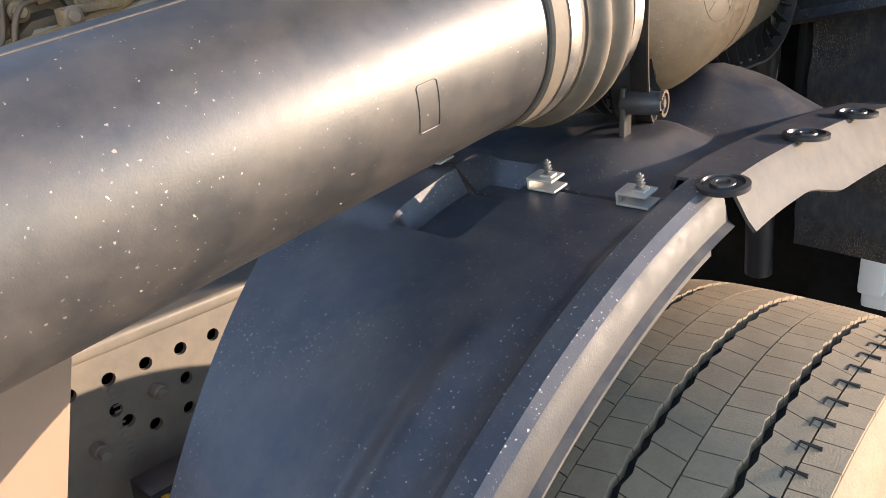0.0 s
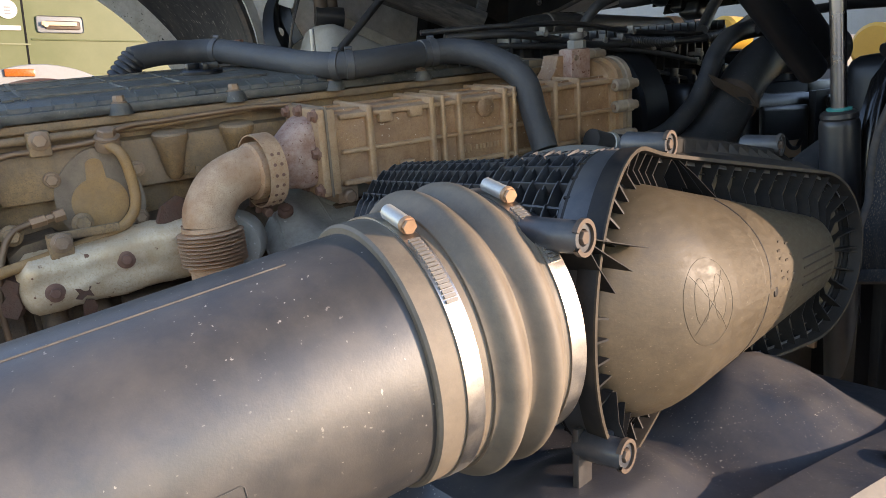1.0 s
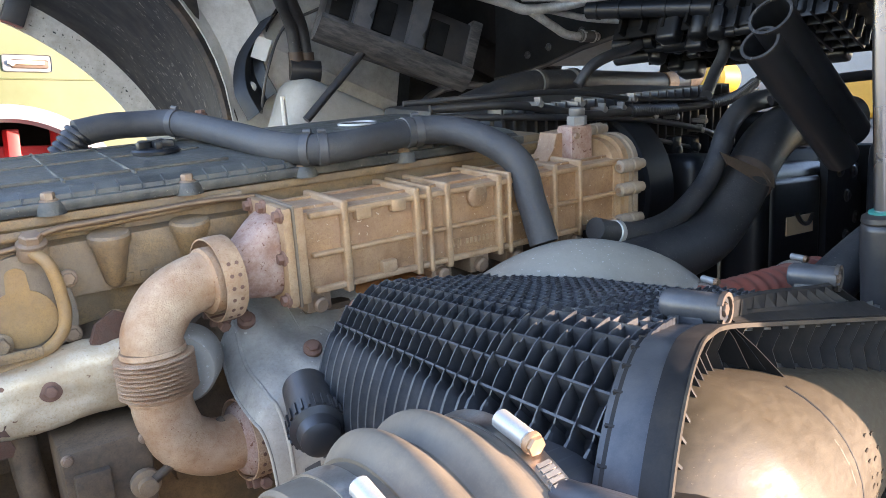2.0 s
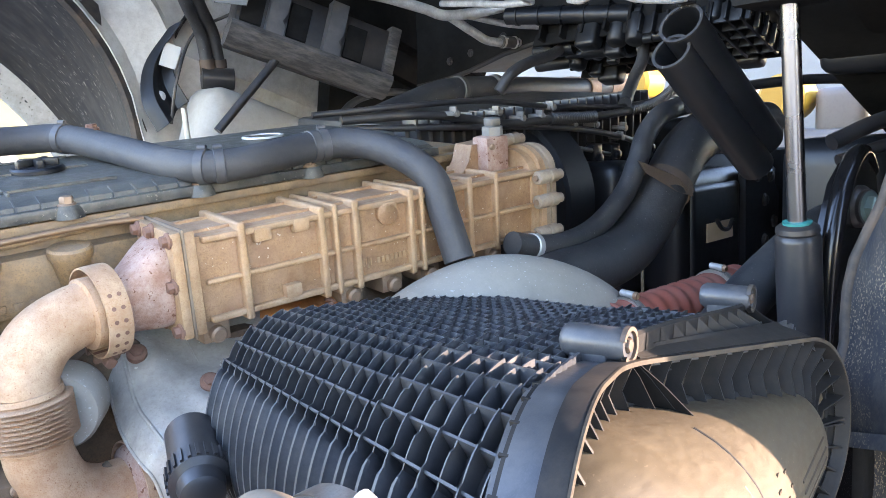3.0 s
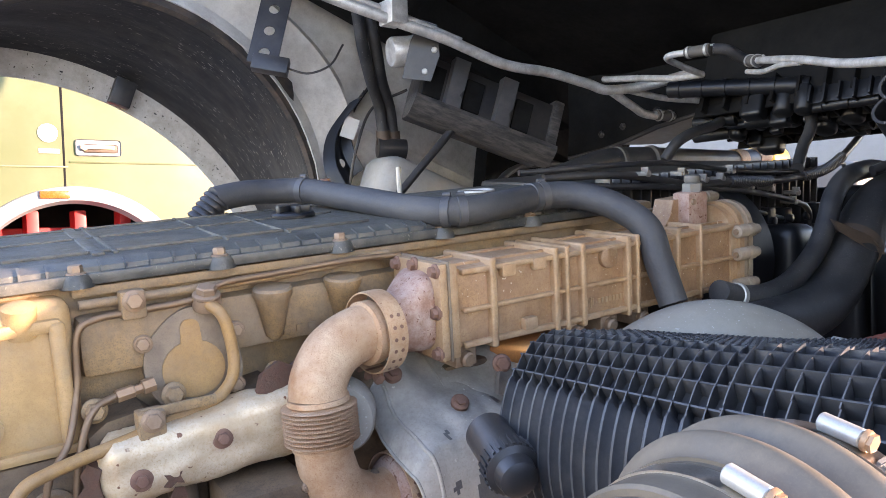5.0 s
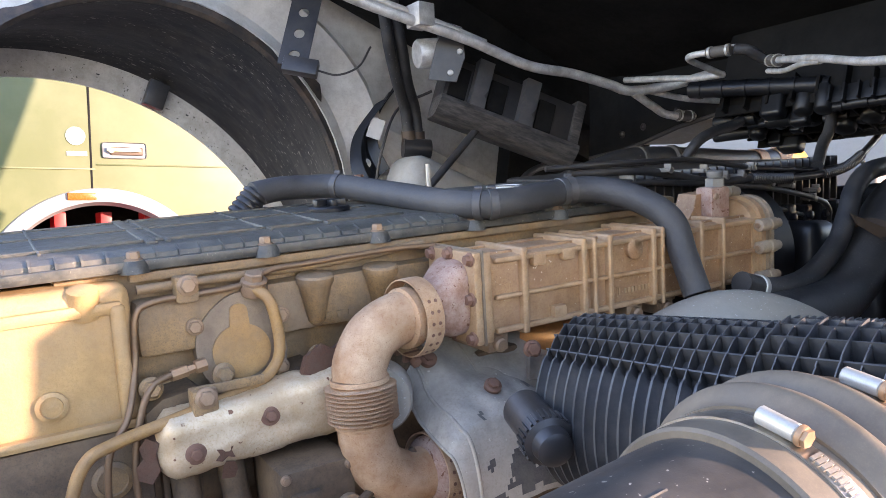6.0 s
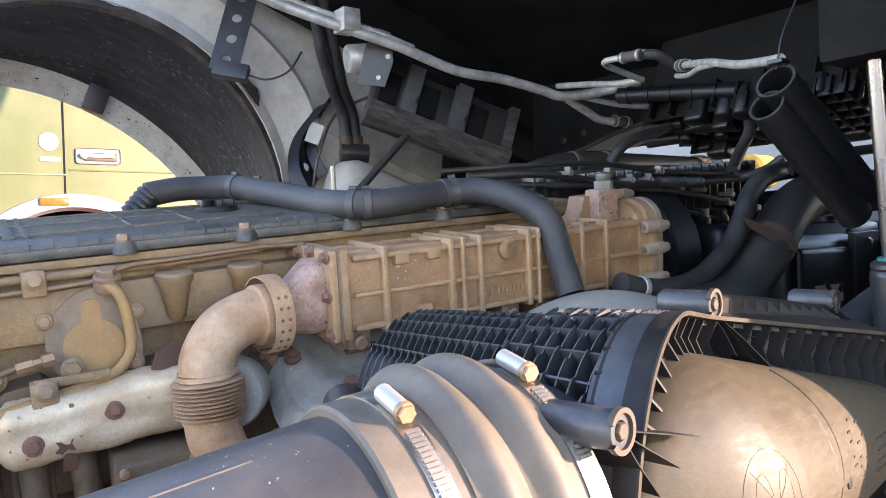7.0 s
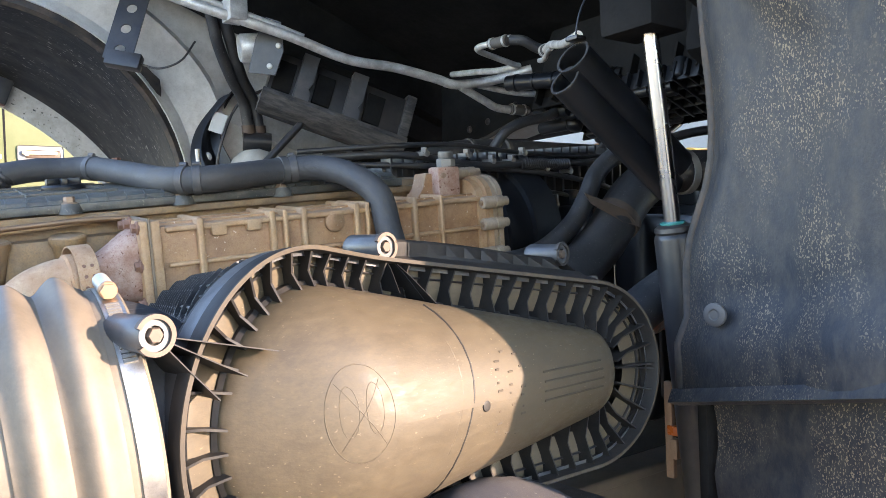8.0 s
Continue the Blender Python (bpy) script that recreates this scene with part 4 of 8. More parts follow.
    for cx, cz in ((-0.009, 0.002), (0.009, 0.003)):
        bm = bmesh.new()
        tube(bm, [on_dome(sx + cx + 0.0065 * math.cos(k / 8 * math.pi), sz + cz + 0.018 * math.sin(k / 8 * math.pi)) for k in range(17)], 0.00025, 6, caps=False)
        part("moulded_loop", bm, DOME, dome)
    # a shallow step across the dome, with a small pin on it
    seam = [(0.098 + 0.010 * math.sin(2.2 * k / 12 + 0.4), 0.0066 * k - 0.006) for k in range(-12, 13)]
    bm = bmesh.new()
    tube(bm, [on_dome(x, z, -0.0008) for x, z in seam], 0.0014, 8)
    part("moulded_step", bm, DUSTYBLACK, dome)
    bm = bmesh.new()
    tube(bm, [on_dome(x - 0.013 - 0.0004 * abs(k - 12), z, -0.0007) for k, (x, z) in enumerate(seam) if 6 < k < 21], 0.0009, 6)
    part("moulded_line", bm, DOME, dome)
    bm = bmesh.new()
    p = on_dome(0.119, -0.008)
    lathe(bm, [(0.0050, 0.001), (0.0045, -0.001), (0.0030, -0.0015), (0.0001, -0.0012)], frame_to(p, (0, 1, 0)), 12)
    part("pin", bm, DUSTYBLACK, dome)
    # raised lines towards the narrow end
    for k in range(4):
        bm = bmesh.new()
        z0, z1 = 0.006 - 0.0085 * k, 0.002 - 0.0085 * k
        tube(bm, [on_dome(0.205 + 0.105 * q / 10, z0 + (z1 - z0) * q / 10, -0.0003) for q in range(11)], 0.0012, 6)
        part("moulded_line", bm, DUSTY_EDGE, dome)
    # tiny raised marks that cannot be read
    bm = bmesh.new()
    for col in range(3):
        for k in range(9):
            if (k * 7 + col * 3) % 5 == 0:
                continue
            p = on_dome(0.135 + 0.016 * col + 0.0012 * ((k * 3) % 4), 0.034 - 0.0085 * k - 0.002 * (k % 2) - 0.004 * col)
            box(bm, (p.x, p.y - 0.0003, p.z), (p.x + 0.0020 + 0.0022 * ((k * 5 + col) % 3), p.y + 0.0006, p.z + 0.0018))
    part("moulded_marks", bm, DUSTY_EDGE, dome)
    # bosses with screws, tied to the dome by thin webs
    bosses = (
        ((-0.140, -0.010, 0.077), 0.050, 1, ((-0.055, -0.014, 0.057), (-0.080, -0.014, 0.044), (-0.098, -0.010, 0.031))),
        ((0.103, 0.045, 0.123), 0.046, 1, ((0.100, 0.026, 0.083), (0.125, 0.022, 0.076), (0.132, 0.006, 0.066))),
        ((0.351, 0.027, 0.107), 0.044, 0, ((0.372, -0.020, 0.055), (0.385, -0.022, 0.046))),
        ((-0.095, -0.016, -0.090), 0.040, 1, ((-0.075, 0.002, -0.052), (-0.058, 0.004, -0.066), (-0.040, 0.008, -0.080))),
        ((0.088, 0.038, -0.129), 0.046, 1, ((0.080, 0.030, -0.096), (0.095, 0.030, -0.094))),
    )
    for c, ln, dusty, tips in bosses:
        c = Vector(c)
        m = frame_to(c, (0, 1, 0))
        inward = Vector((0.10 - c.x, 0, -c.z)).normalized() if abs(c.x) < 0.2 else Vector((0, 0, -1 if c.z > 0 else 1))
        bm = bmesh.new()
        lathe(bm, [(0.0055, 0.004), (0.0060, 0.0), (0.0098, 0.0), (0.0112, 0.003), (0.0120, ln - 0.004), (0.0095, ln), (0.0001, ln)], m, 24)
        boss = part("boss", bm, HOUSING, t)
        bm = bmesh.new()
        side = Vector((-inward.z, 0, inward.x))
        mm = Matrix(((side.x, 0, inward.x, c.x), (0, 1, 0, c.y), (side.z, 0, inward.z, c.z), (0, 0, 0, 1)))
        box(bm, (-0.0095, 0.012, 0.0), (0.0095, ln - 0.006, 0.020), 0.003, mm)
        part("boss_block", bm, HOUSING, boss)
        bm = bmesh.new()
        lathe(bm, [(0.0098, -0.0022), (0.0128, -0.0022), (0.0130, 0.0015), (0.0098, 0.0015), (0.0098, -0.0022)], m, 24, 25, 325)
        part("spring_ring", bm, STAINED if dusty else PLASTIC, boss)
        bm = bmesh.new()
        hexbolt(bm, (c.x, c.y + 0.004, c.z), (0, -1, 0), 0.0052, 0.006, False)
        part("screw", bm, STAINED, boss)
        for tip in tips:
            tip = Vector(tip)
            d = Vector((tip.x - c.x, 0, tip.z - c.z))
            e = d.normalized()
            s = Vector((-e.z, 0, e.x)) * 0.0004
            foot = max(saddle(tip.x), c.y) + 0.030
            bm = bmesh.new()
            slab(bm, [c + e * 0.009 + Vector((0, 0.001, 0)), c + e * 0.009 + Vector((0, 0.030, 0)), Vector((tip.x - e.x * 0.006, foot, tip.z - e.z * 0.006)), tip, (c + tip) / 2 + Vector((0, 0.0015, 0))], s)
            # the upper boss's webs are blackened to hide their sunlit edges
            part("web", bm, CABDARK if c.z > 0.12 else DUSTYBLACK, boss)
    # neck towards the bellows
    inv = FIL.inverted()
    bm = bmesh.new()
    a = inv @ (on_pipe(0.892) - Vector((0, 0, 0.007)))
    b = inv @ on_pipe(0.98)
    d = (b - a).normalized()
    tube(bm, [a - d * 0.030, a - d * 0.016, a - d * 0.013 + Vector((0, 0.020, -0.006)), a + d * 0.004 + Vector((0, 0.052, -0.022)), a + d * 0.04 + Vector((0, 0.078, -0.030)), a + d * 0.10 + Vector((0, 0.088, -0.034))], [0.0905, 0.0905, 0.078, 0.062, 0.052, 0.048], 64)
    part("neck", bm, HOUSING, t, smooth=60)
    # stay down to the mudguard
    bm = bmesh.new()
    c = inv @ Vector((0.925, 0.455, 1.215))
    box(bm, (c.x - 0.010, c.y + 0.012, c.z - 0.068), (c.x + 0.010, c.y + 0.018, c.z + 0.01), 0.002)
    box(bm, (c.x - 0.018, c.y + 0.005, c.z - 0.068), (c.x + 0.022, c.y + 0.045, c.z - 0.060), 0.002)
    part("stay", bm, PLASTIC, t)
    bm = bmesh.new()
    c = inv @ Vector((1.12, 0.62, 1.19))
    box(bm, (c.x - 0.05, c.y - 0.04, c.z - 0.05), (c.x + 0.05, c.y + 0.06, c.z + 0.03), 0.006)
    part("foot", bm, PLASTIC, t)
    return t


air_filter()

# sensor cap beside the filter
cap = thing("filter_sensor", "black plastic knurled sensor cap on the filter", "sensor")
bm = bmesh.new()
m = frame_to((0.972, 0.885, 1.288), (-0.35, -0.90, -0.25))
lathe(bm, [(0.024, -0.05), (0.024, 0.0), (0.027, 0.003), (0.027, 0.024), (0.021, 0.028), (0.019, 0.042), (0.012, 0.047), (0.0001, 0.047)], m, 32)
capb = part("cap", bm, PLASTIC, cap)
for k in range(24):
    bm = bmesh.new()
    box(bm, (0.0265, -0.0015, 0.005), (0.029, 0.0015, 0.022), 0, m @ Matrix.Rotation(2 * math.pi * k / 24, 4, "Z"))
    part("knurl", bm, PLASTIC, capb)

# ---- engine ----
def engine_block():
    t = thing("engine_block", "dusty ochre painted diesel engine block and head", "engine", ENG)
    bm = bmesh.new()
    box(bm, (-0.42, 0.0, -0.20), (0.66, 0.36, 0.004), 0.008)
    head = part("cylinder_head", bm, BLOCK, t)
    bm = bmesh.new()
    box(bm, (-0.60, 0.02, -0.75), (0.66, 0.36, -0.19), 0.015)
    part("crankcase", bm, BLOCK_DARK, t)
    # rear end of the head, proud of the rest
    bm = bmesh.new()
    box(bm, (-0.60, -0.045, -0.195), (-0.340, 0.30, -0.016), 0.020, None, 4)
    box(bm, (-0.60, -0.052, -0.052), (-0.352, -0.03, -0.036), 0.006)
    box(bm, (-0.366, -0.056, -0.185), (-0.348, -0.03, -0.040), 0.008, None, 3)
    box(bm, (-0.540, -0.051, -0.188), (-0.526, -0.03, -0.045), 0.006, None, 3)
    box(bm, (-0.60, -0.053, -0.196), (-0.346, -0.03, -0.182), 0.006)
    lathe(bm, [(0.020, -0.03), (0.018, 0.004), (0.012, 0.006), (0.0001, 0.006)], frame_to((-0.392, -0.04, -0.022), (0, -0.3, 1)), 18)
    # brighter ochre paints the sun that falls on this end
    part("rear_head", bm, OCHRE_SUNLIT, head)
    bm = bmesh.new()
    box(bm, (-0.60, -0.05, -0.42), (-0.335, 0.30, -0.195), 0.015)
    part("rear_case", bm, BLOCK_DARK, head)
    bm = bmesh.new()
    lathe(bm, [(0.018, -0.004), (0.018, 0.004), (0.013, 0.006), (0.012, 0.002), (0.007, 0.002), (0.0001, 0.004)], frame_to((-0.44, -0.046, -0.150), (0, -1, 0)), 24)
    part("core_plug", bm, OCHRE_SUNLIT, head)
    bm = bmesh.new()
    lathe(bm, [(0.024, -0.004), (0.024, 0.003), (0.018, 0.005), (0.017, 0.001), (0.0001, 0.001)], frame_to((-0.385, -0.051, -0.255), (0, -1, 0)), 24)
    part("core_plug", bm, BLOCK, head)
    bm = bmesh.new()
    lathe(bm, [(0.016, -0.004), (0.016, 0.006), (0.012, 0.008), (0.0001, 0.008)], frame_to((-0.535, -0.047, -0.075), (0, -1, 0)), 6)
    part("core_plug", bm, BLOCK, head)
    # gallery under the valve cover
    bm = bmesh.new()
    box(bm, (-0.335, -0.018, -0.022), (0.66, 0.02, -0.010), 0.003)
    box(bm, (-0.335, -0.030, -0.118), (0.13, 0.02, -0.045), 0.010)
    part("gallery", bm, BLOCK, head)
    for x in (-0.098, 0.004):
        bm = bmesh.new()
        lathe(bm, [(0.006, -0.068), (0.012, -0.062), (0.023, -0.012), (0.026, -0.008), (0.0265, 0.001), (0.0235, 0.004), (0.0001, 0.005)], frame_to((x, -0.036, -0.044), (0, -0.10, 1)), 28)
        part("head_plug", bm, BLOCK, head)
    # raised casting marks (worn, not legible)
    bm = bmesh.new()
    for k in range(3):
        box(bm, (-0.085 + 0.018 * k, -0.0325, -0.108), (-0.075 + 0.018 * k, -0.028, -0.098), 0.001)
    part("casting_marks", bm, BLOCK, head)
    # thermostat cover
    bm = bmesh.new()
    out = []
    for k in range(40):
        a = 2 * math.pi * k / 40
        r = 0.058 + 0.010 * max(0, math.cos(a - 1.4)) ** 6 + 0.006 * max(0, math.cos(a + 2.2)) ** 8 + 0.008 * max(0, math.cos(a + 0.6)) ** 10
        out.append((r * math.cos(a), r * math.sin(a)))
    m = frame_to((-0.207, -0.012, -0.118), (-0.10, -1, 0.05))
    prism(bm, out, -0.02, 0.030, m, 0.004)
    cover = part("side_cover", bm, COVERPLATE, head, "dusty grey round cover plate")
    bm = bmesh.new()
    out = []
    for k in range(33):
        a = radians(110 + 320 * k / 32)
        out.append((0.038 * math.cos(a), 0.036 * math.sin(a) - 0.010))
    for k in range(9):
        a = radians(180 * k / 8)
        out.append((0.0115 * math.cos(a), 0.044 + 0.009 * math.sin(a)))
    prism(bm, out, 0.026, 0.0325, m, 0.002)
    part("cover_face", bm, BLOCK_OCHRE, cover, "ochre painted raised face")
    for dx, dz in ((0.05, -0.04), (-0.02, -0.058), (-0.056, 0.03), (0.056, 0.03)):
        bm = bmesh.new()
        hexbolt(bm, m @ Vector((dx, dz, 0.030)), m.to_3x3() @ Vector((0, 0, 1)), 0.0085, 0.007)
        part("cover_bolt", bm, BOLT_TAN, cover)
    # exhaust ports behind the manifold
    for x in (-0.30, -0.14, 0.02):
        bm = bmesh.new()
        prism(bm, [(-0.040, -0.030), (-0.028, -0.040), (0.028, -0.040), (0.040, -0.030), (0.040, 0.010), (0.024, 0.026), (-0.020, 0.020), (-0.040, 0.006)], -0.01, 0.062, frame_to((x, 0.0, -0.185), (0, -1, 0)), 0.008)
        part("exhaust_port", bm, BLOCK_DARK, head, "grimy exhaust port")
    for x in (-0.33, -0.24, -0.11, -0.06, 0.05):
        bm = bmesh.new()
        hexbolt(bm, (x, -0.055, -0.150), (0, -1, 0.1), 0.011, 0.012)
        part("port_bolt", bm, BLOCK, head)
    # low parts under the manifold
    bm = bmesh.new()
    box(bm, (-0.21, -0.155, -0.395), (-0.11, -0.05, -0.262), 0.008)
    box(bm, (-0.20, -0.165, -0.345), (-0.16, -0.15, -0.29), 0.004)
    actuator = part("actuator_box", bm, BLOCK_DARK, t)
    bm = bmesh.new()
    lathe(bm, [(0.018, 0), (0.018, 0.008), (0.011, 0.010), (0.011, 0.020), (0.0001, 0.021)], frame_to((-0.125, -0.158, -0.325), (0, -1, 0)), 20)
    part("actuator_cap", bm, BLOCK, actuator)
    for x, z in ((-0.203, -0.270), (-0.118, -0.270), (-0.203, -0.385)):
        bm = bmesh.new()
        hexbolt(bm, (x, -0.156, z), (0, -1, 0), 0.005, 0.004)
        part("actuator_screw", bm, BOLT_TAN, actuator)
    bm = bmesh.new()
    tube(bm, [(-0.125, -0.17, -0.325), (-0.02, -0.15, -0.28)], 0.006, 10)
    part("rod", bm, BLOCK_DARK, actuator)
    for x in (-0.30, -0.24):
        bm = bmesh.new()
        tube(bm, curve_pts([(x, -0.03, -0.25), (x + 0.005, -0.06, -0.35), (x + 0.03, -0.05, -0.5)]), 0.018, 12)
        part("drain_pipe", bm, BLOCK_DARK, t)
    bm = bmesh.new()
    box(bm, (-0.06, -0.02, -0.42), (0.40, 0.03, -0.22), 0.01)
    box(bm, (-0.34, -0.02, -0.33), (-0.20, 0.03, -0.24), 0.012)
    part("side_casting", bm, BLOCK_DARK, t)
    for k in range(5):
        bm = bmesh.new()
        x = -0.325 + 0.042 * k
        box(bm, (x, -0.034, -0.40 + 0.012 * (k % 2)), (x + 0.009, -0.005, -0.255), 0.003)
        part("casting_rib", bm, BLOCK_DARK, t)
    return t


engine_block()


def flywheel_flange():
    t = thing("bell_housing", "grey cast bell housing with green painted bolts", "gearbox housing", ENG)
    bm = bmesh.new()
    lathe(bm, [(0.30, 0), (0.30, 0.03), (0.27, 0.035), (0.26, 0.25)], frame_to((-0.585, 0.18, -0.36), (-1, 0, 0)), 48)
    part("housing", bm, ALU, t)
    for k in range(8):
        a = radians(45 + 22 * k)
        bm = bmesh.new()
        hexbolt(bm, (-0.583, 0.18 + 0.285 * math.cos(a) * -1, -0.36 + 0.285 * math.sin(a)), (1, 0, 0), 0.010, 0.010)
        part("bolt", bm, TEAL, t)
    return t


flywheel_flange()


def valve_cover():
    t = thing("valve_cover", "black plastic ribbed valve cover, dusty, on the engine", "valve cover", ENG)
    X0, X1 = -0.62, 0.60
    bm = bmesh.new()
    # rounded hood with sloping front
    sec = [(-0.012, 0.003), (-0.010, 0.012), (0.004, 0.017), (0.030, 0.0185), (0.10, 0.0205), (0.24, 0.027), (0.33, 0.029), (0.36, 0.025), (0.372, 0.003)]
    rows = []
    for x in [X0, X0 + 0.012] + [X0 + 0.06 + (X1 - X0 - 0.12) * k / 24 for k in range(25)] + [X1 - 0.012, X1]:
        sink = 0.012 if x in (X0, X1) else 0.0
        rows.append([(x, y, z - sink if z > 0.01 else z) for y, z in sec])
    sheet(bm, rows, 0.003)
    box(bm, (X0, -0.022, -0.008), (X1, 0.38, 0.006), 0.003)
    hood = part("hood", bm, COVER, t)
    # scallops at the bolts and small stiffening ribs between them
    for bx in (-0.50, -0.327, -0.156, 0.015, 0.186, 0.358, 0.53):
        bm = bmesh.new()
        lathe(bm, [(0.020, -0.006), (0.018, 0.004), (0.015, 0.010), (0.0001, 0.010)], frame_to((bx, -0.012, -0.004), (0, 0, 1)), 20)
        part("bolt_seat", bm, COVER, t)
        bm = bmesh.new()
        hexbolt(bm, (bx, -0.012, 0.006), (0, -0.05, 1), 0.0085, 0.011)
        part("bolt", bm, BOLT_TAN, t)
        for k in range(1, 6):
            x = bx + 0.171 * k / 6
            if x > X1 - 0.02:
                continue
            bm = bmesh.new()
            prof = [(-0.018, 0.005), (-0.008, 0.005), (0.010, 0.016), (0.004, 0.0195), (-0.014, 0.0135)]
            prism(bm, prof, -0.0014, 0.0014, Matrix(((0, 0, 1, x), (1, 0, 0, 0), (0, 1, 0, 0), (0, 0, 0, 1))))
            part("rib", bm, COVER, hood)
    # top details
    slope = pose(0, 0.030, 0.0185, 1.9, 0, 0)
    for x, w in ((-0.30, 0.015), (-0.275, 0.007), (-0.52, 0.004), (-0.43, 0.004), (-0.13, 0.004), (-0.04, 0.004)):
        bm = bmesh.new()
        box(bm, (x, 0.01, -0.004), (x + w, 0.31, 0.0035), 0.0012, slope)
        part("raised_line", bm, COVER, hood)
    for y in (0.030, 0.17, 0.285):
        bm = bmesh.new()
        box(bm, (-0.58, y, -0.004), (0.10, y + 0.005, 0.0040), 0.0012, slope)
        part("raised_line", bm, COVER, hood)
    bm = bmesh.new()
    box(bm, (0.195, 0.045, 0.010), (0.56, 0.33, 0.0345), 0.008, None, 3)
    part("raised_field", bm, COVER, hood)
    bm = bmesh.new()
    box(bm, (0.225, 0.075, 0.030), (0.53, 0.30, 0.0375), 0.004, None, 3)
    part("inner_field", bm, COVER, hood)
    bm = bmesh.new()
    lathe(bm, [(0.034, 0), (0.034, 0.004), (0.030, 0.006), (0.027, 0.004), (0.0001, 0.003)], frame_to((0.366, 0.150, 0.036), (0, 0, 1)), 40)
    disc = part("disc", bm, COVER, hood, "round emblem with a pale ring")
    bm = bmesh.new()
    lathe(bm, [(0.028, 0.0055), (0.029, 0.0075), (0.034, 0.0075), (0.035, 0.0045), (0.028, 0.0055)], frame_to((0.366, 0.150, 0.036), (0, 0, 1)), 40)
    part("ring", bm, CLIPSTEEL, disc, "pale metal ring")
    bm = bmesh.new()
    lathe(bm, [(0.037, 0), (0.037, 0.005), (0.034, 0.008), (0.020, 0.009), (0.0001, 0.009)], frame_to((0.033, 0.207, 0.0255), (0.0, -0.03, 1)), 28)
    for k in range(5):
        box(bm, (-0.030, -0.0055, 0.006), (0.0, 0.0055, 0.019), 0.003, pose(0.033, 0.207, 0.0255) @ Matrix.Rotation(2 * math.pi * k / 5 + 0.3, 4, "Z"))
    part("oil_cap", bm, SATIN, t, "black oil filler cap")
    bm = bmesh.new()
    cyl(bm, (0.31, 0.335, 0.025), (0.31, 0.335, 0.088), 0.005, seg=10)
    part("stud", bm, CLIPSTEEL, t)
    return t


valve_cover()


def egr_cooler():
    t = thing("exhaust_cooler", "tan cast metal exhaust gas cooler with ribs and bolted flanges", "exhaust cooler", ENG)
    X0, X1, Y0, Y1, Z0, Z1 = 0.112, 0.712, -0.152, -0.045, -0.144, -0.032
    bm = bmesh.new()
    box(bm, (X0, Y0, Z0), (X1, Y1, Z1), 0.008)
    body = part("body", bm, EGR, t)
    zm = (Z0 + Z1) / 2
    for x, w in ((0.172, 0.006), (0.285, 0.0055), (0.306, 0.0045), (0.338, 0.0055), (0.432, 0.0055), (0.452, 0.0045), (0.545, 0.0055), (0.60, 0.0045)):
        bm = bmesh.new()
        box(bm, (x - w * 0.9, Y0 - 0.0105, Z0 - 0.006), (x + w * 0.9, Y1 + 0.004, Z1 + 0.008), 0.004, None, 3)
        part("cross_rib", bm, EGR_RIB, body)
    for z, h in ((zm - 0.003, 0.004), (Z1 - 0.006, 0.005), (Z0 + 0.005, 0.005)):
        bm = bmesh.new()
        box(bm, (X0 + 0.01, Y0 - 0.0075, z - h * 0.85), (X1, Y0 + 0.01, z + h * 0.85), 0.003, None, 3)
        part("long_rib", bm, EGR_RIB, body)
    bm = bmesh.new()
    for y in (Y0 + 0.018, Y1 - 0.02):
        box(bm, (X0, y - 0.004, Z1 - 0.004), (X1, y + 0.004, Z1 + 0.004), 0.002)
    part("top_rib", bm, EGR, body)
    for x, z in ((0.235, Z0 + 0.018), (0.395, Z1 - 0.012), (0.255, Z1 - 0.010), (0.50, Z1 - 0.010), (0.20, Z1 - 0.012)):
        bm = bmesh.new()
        box(bm, (x - 0.012, Y0 - 0.010, z - 0.010), (x + 0.012, Y0 + 0.01, z + 0.008), 0.004)
        part("nub", bm, EGR_RIB, body)
    bm = bmesh.new()
    lathe(bm, [(0.017, -0.01), (0.017, 0.006), (0.013, 0.009), (0.0001, 0.009)], frame_to((0.392, Y0 - 0.001, -0.052), (0, -1, 0)), 20)
    part("pad", bm, EGR, body)
    # part marks that cannot be read
    bm = bmesh.new()
    for k in range(8):
        box(bm, (0.372 + 0.0075 * k, Y0 - 0.0015, -0.122), (0.3765 + 0.0075 * k, Y0 + 0.001, -0.114))
    for k in range(5):
        box(bm, (0.344 + 0.004 * k, Y0 - 0.0015, -0.126 + 0.003 * (k % 3)), (0.3465 + 0.004 * k, Y0 + 0.001, -0.112 + 0.002 * (k % 2)))
    part("cast_marks", bm, EGR_RIB, body)
    # near flange
    bm = bmesh.new()
    box(bm, (0.084, Y0 - 0.010, Z0 - 0.010), (0.097, Y1 + 0.008, Z1 + 0.010), 0.004)
    box(bm, (0.100, Y0 - 0.009, Z0 - 0.009), (0.114, Y1 + 0.008, Z1 + 0.009), 0.004)
    flange = part("inlet_flange", bm, EGR_RIB, t, "rust-tinted bolted inlet flange")
    bm = bmesh.new()
    box(bm, (0.0968, Y0 - 0.0112, Z0 - 0.0112), (0.1002, Y1 + 0.009, Z1 + 0.0125), 0.001)
    part("gasket", bm, COVERPLATE, flange)
    for y, z in ((Y0, Z1), ((Y0 + Y1) / 2, Z1 + 0.004), (Y1 - 0.005, Z1), (Y0, zm), (Y0, Z0), ((Y0 + Y1) / 2, Z0), (Y1, Z0)):
        bm = bmesh.new()
        hexbolt(bm, (0.084, y, z), (-1, 0, 0), 0.0075, 0.009)
        part("flange_bolt", bm, BOLT, flange)
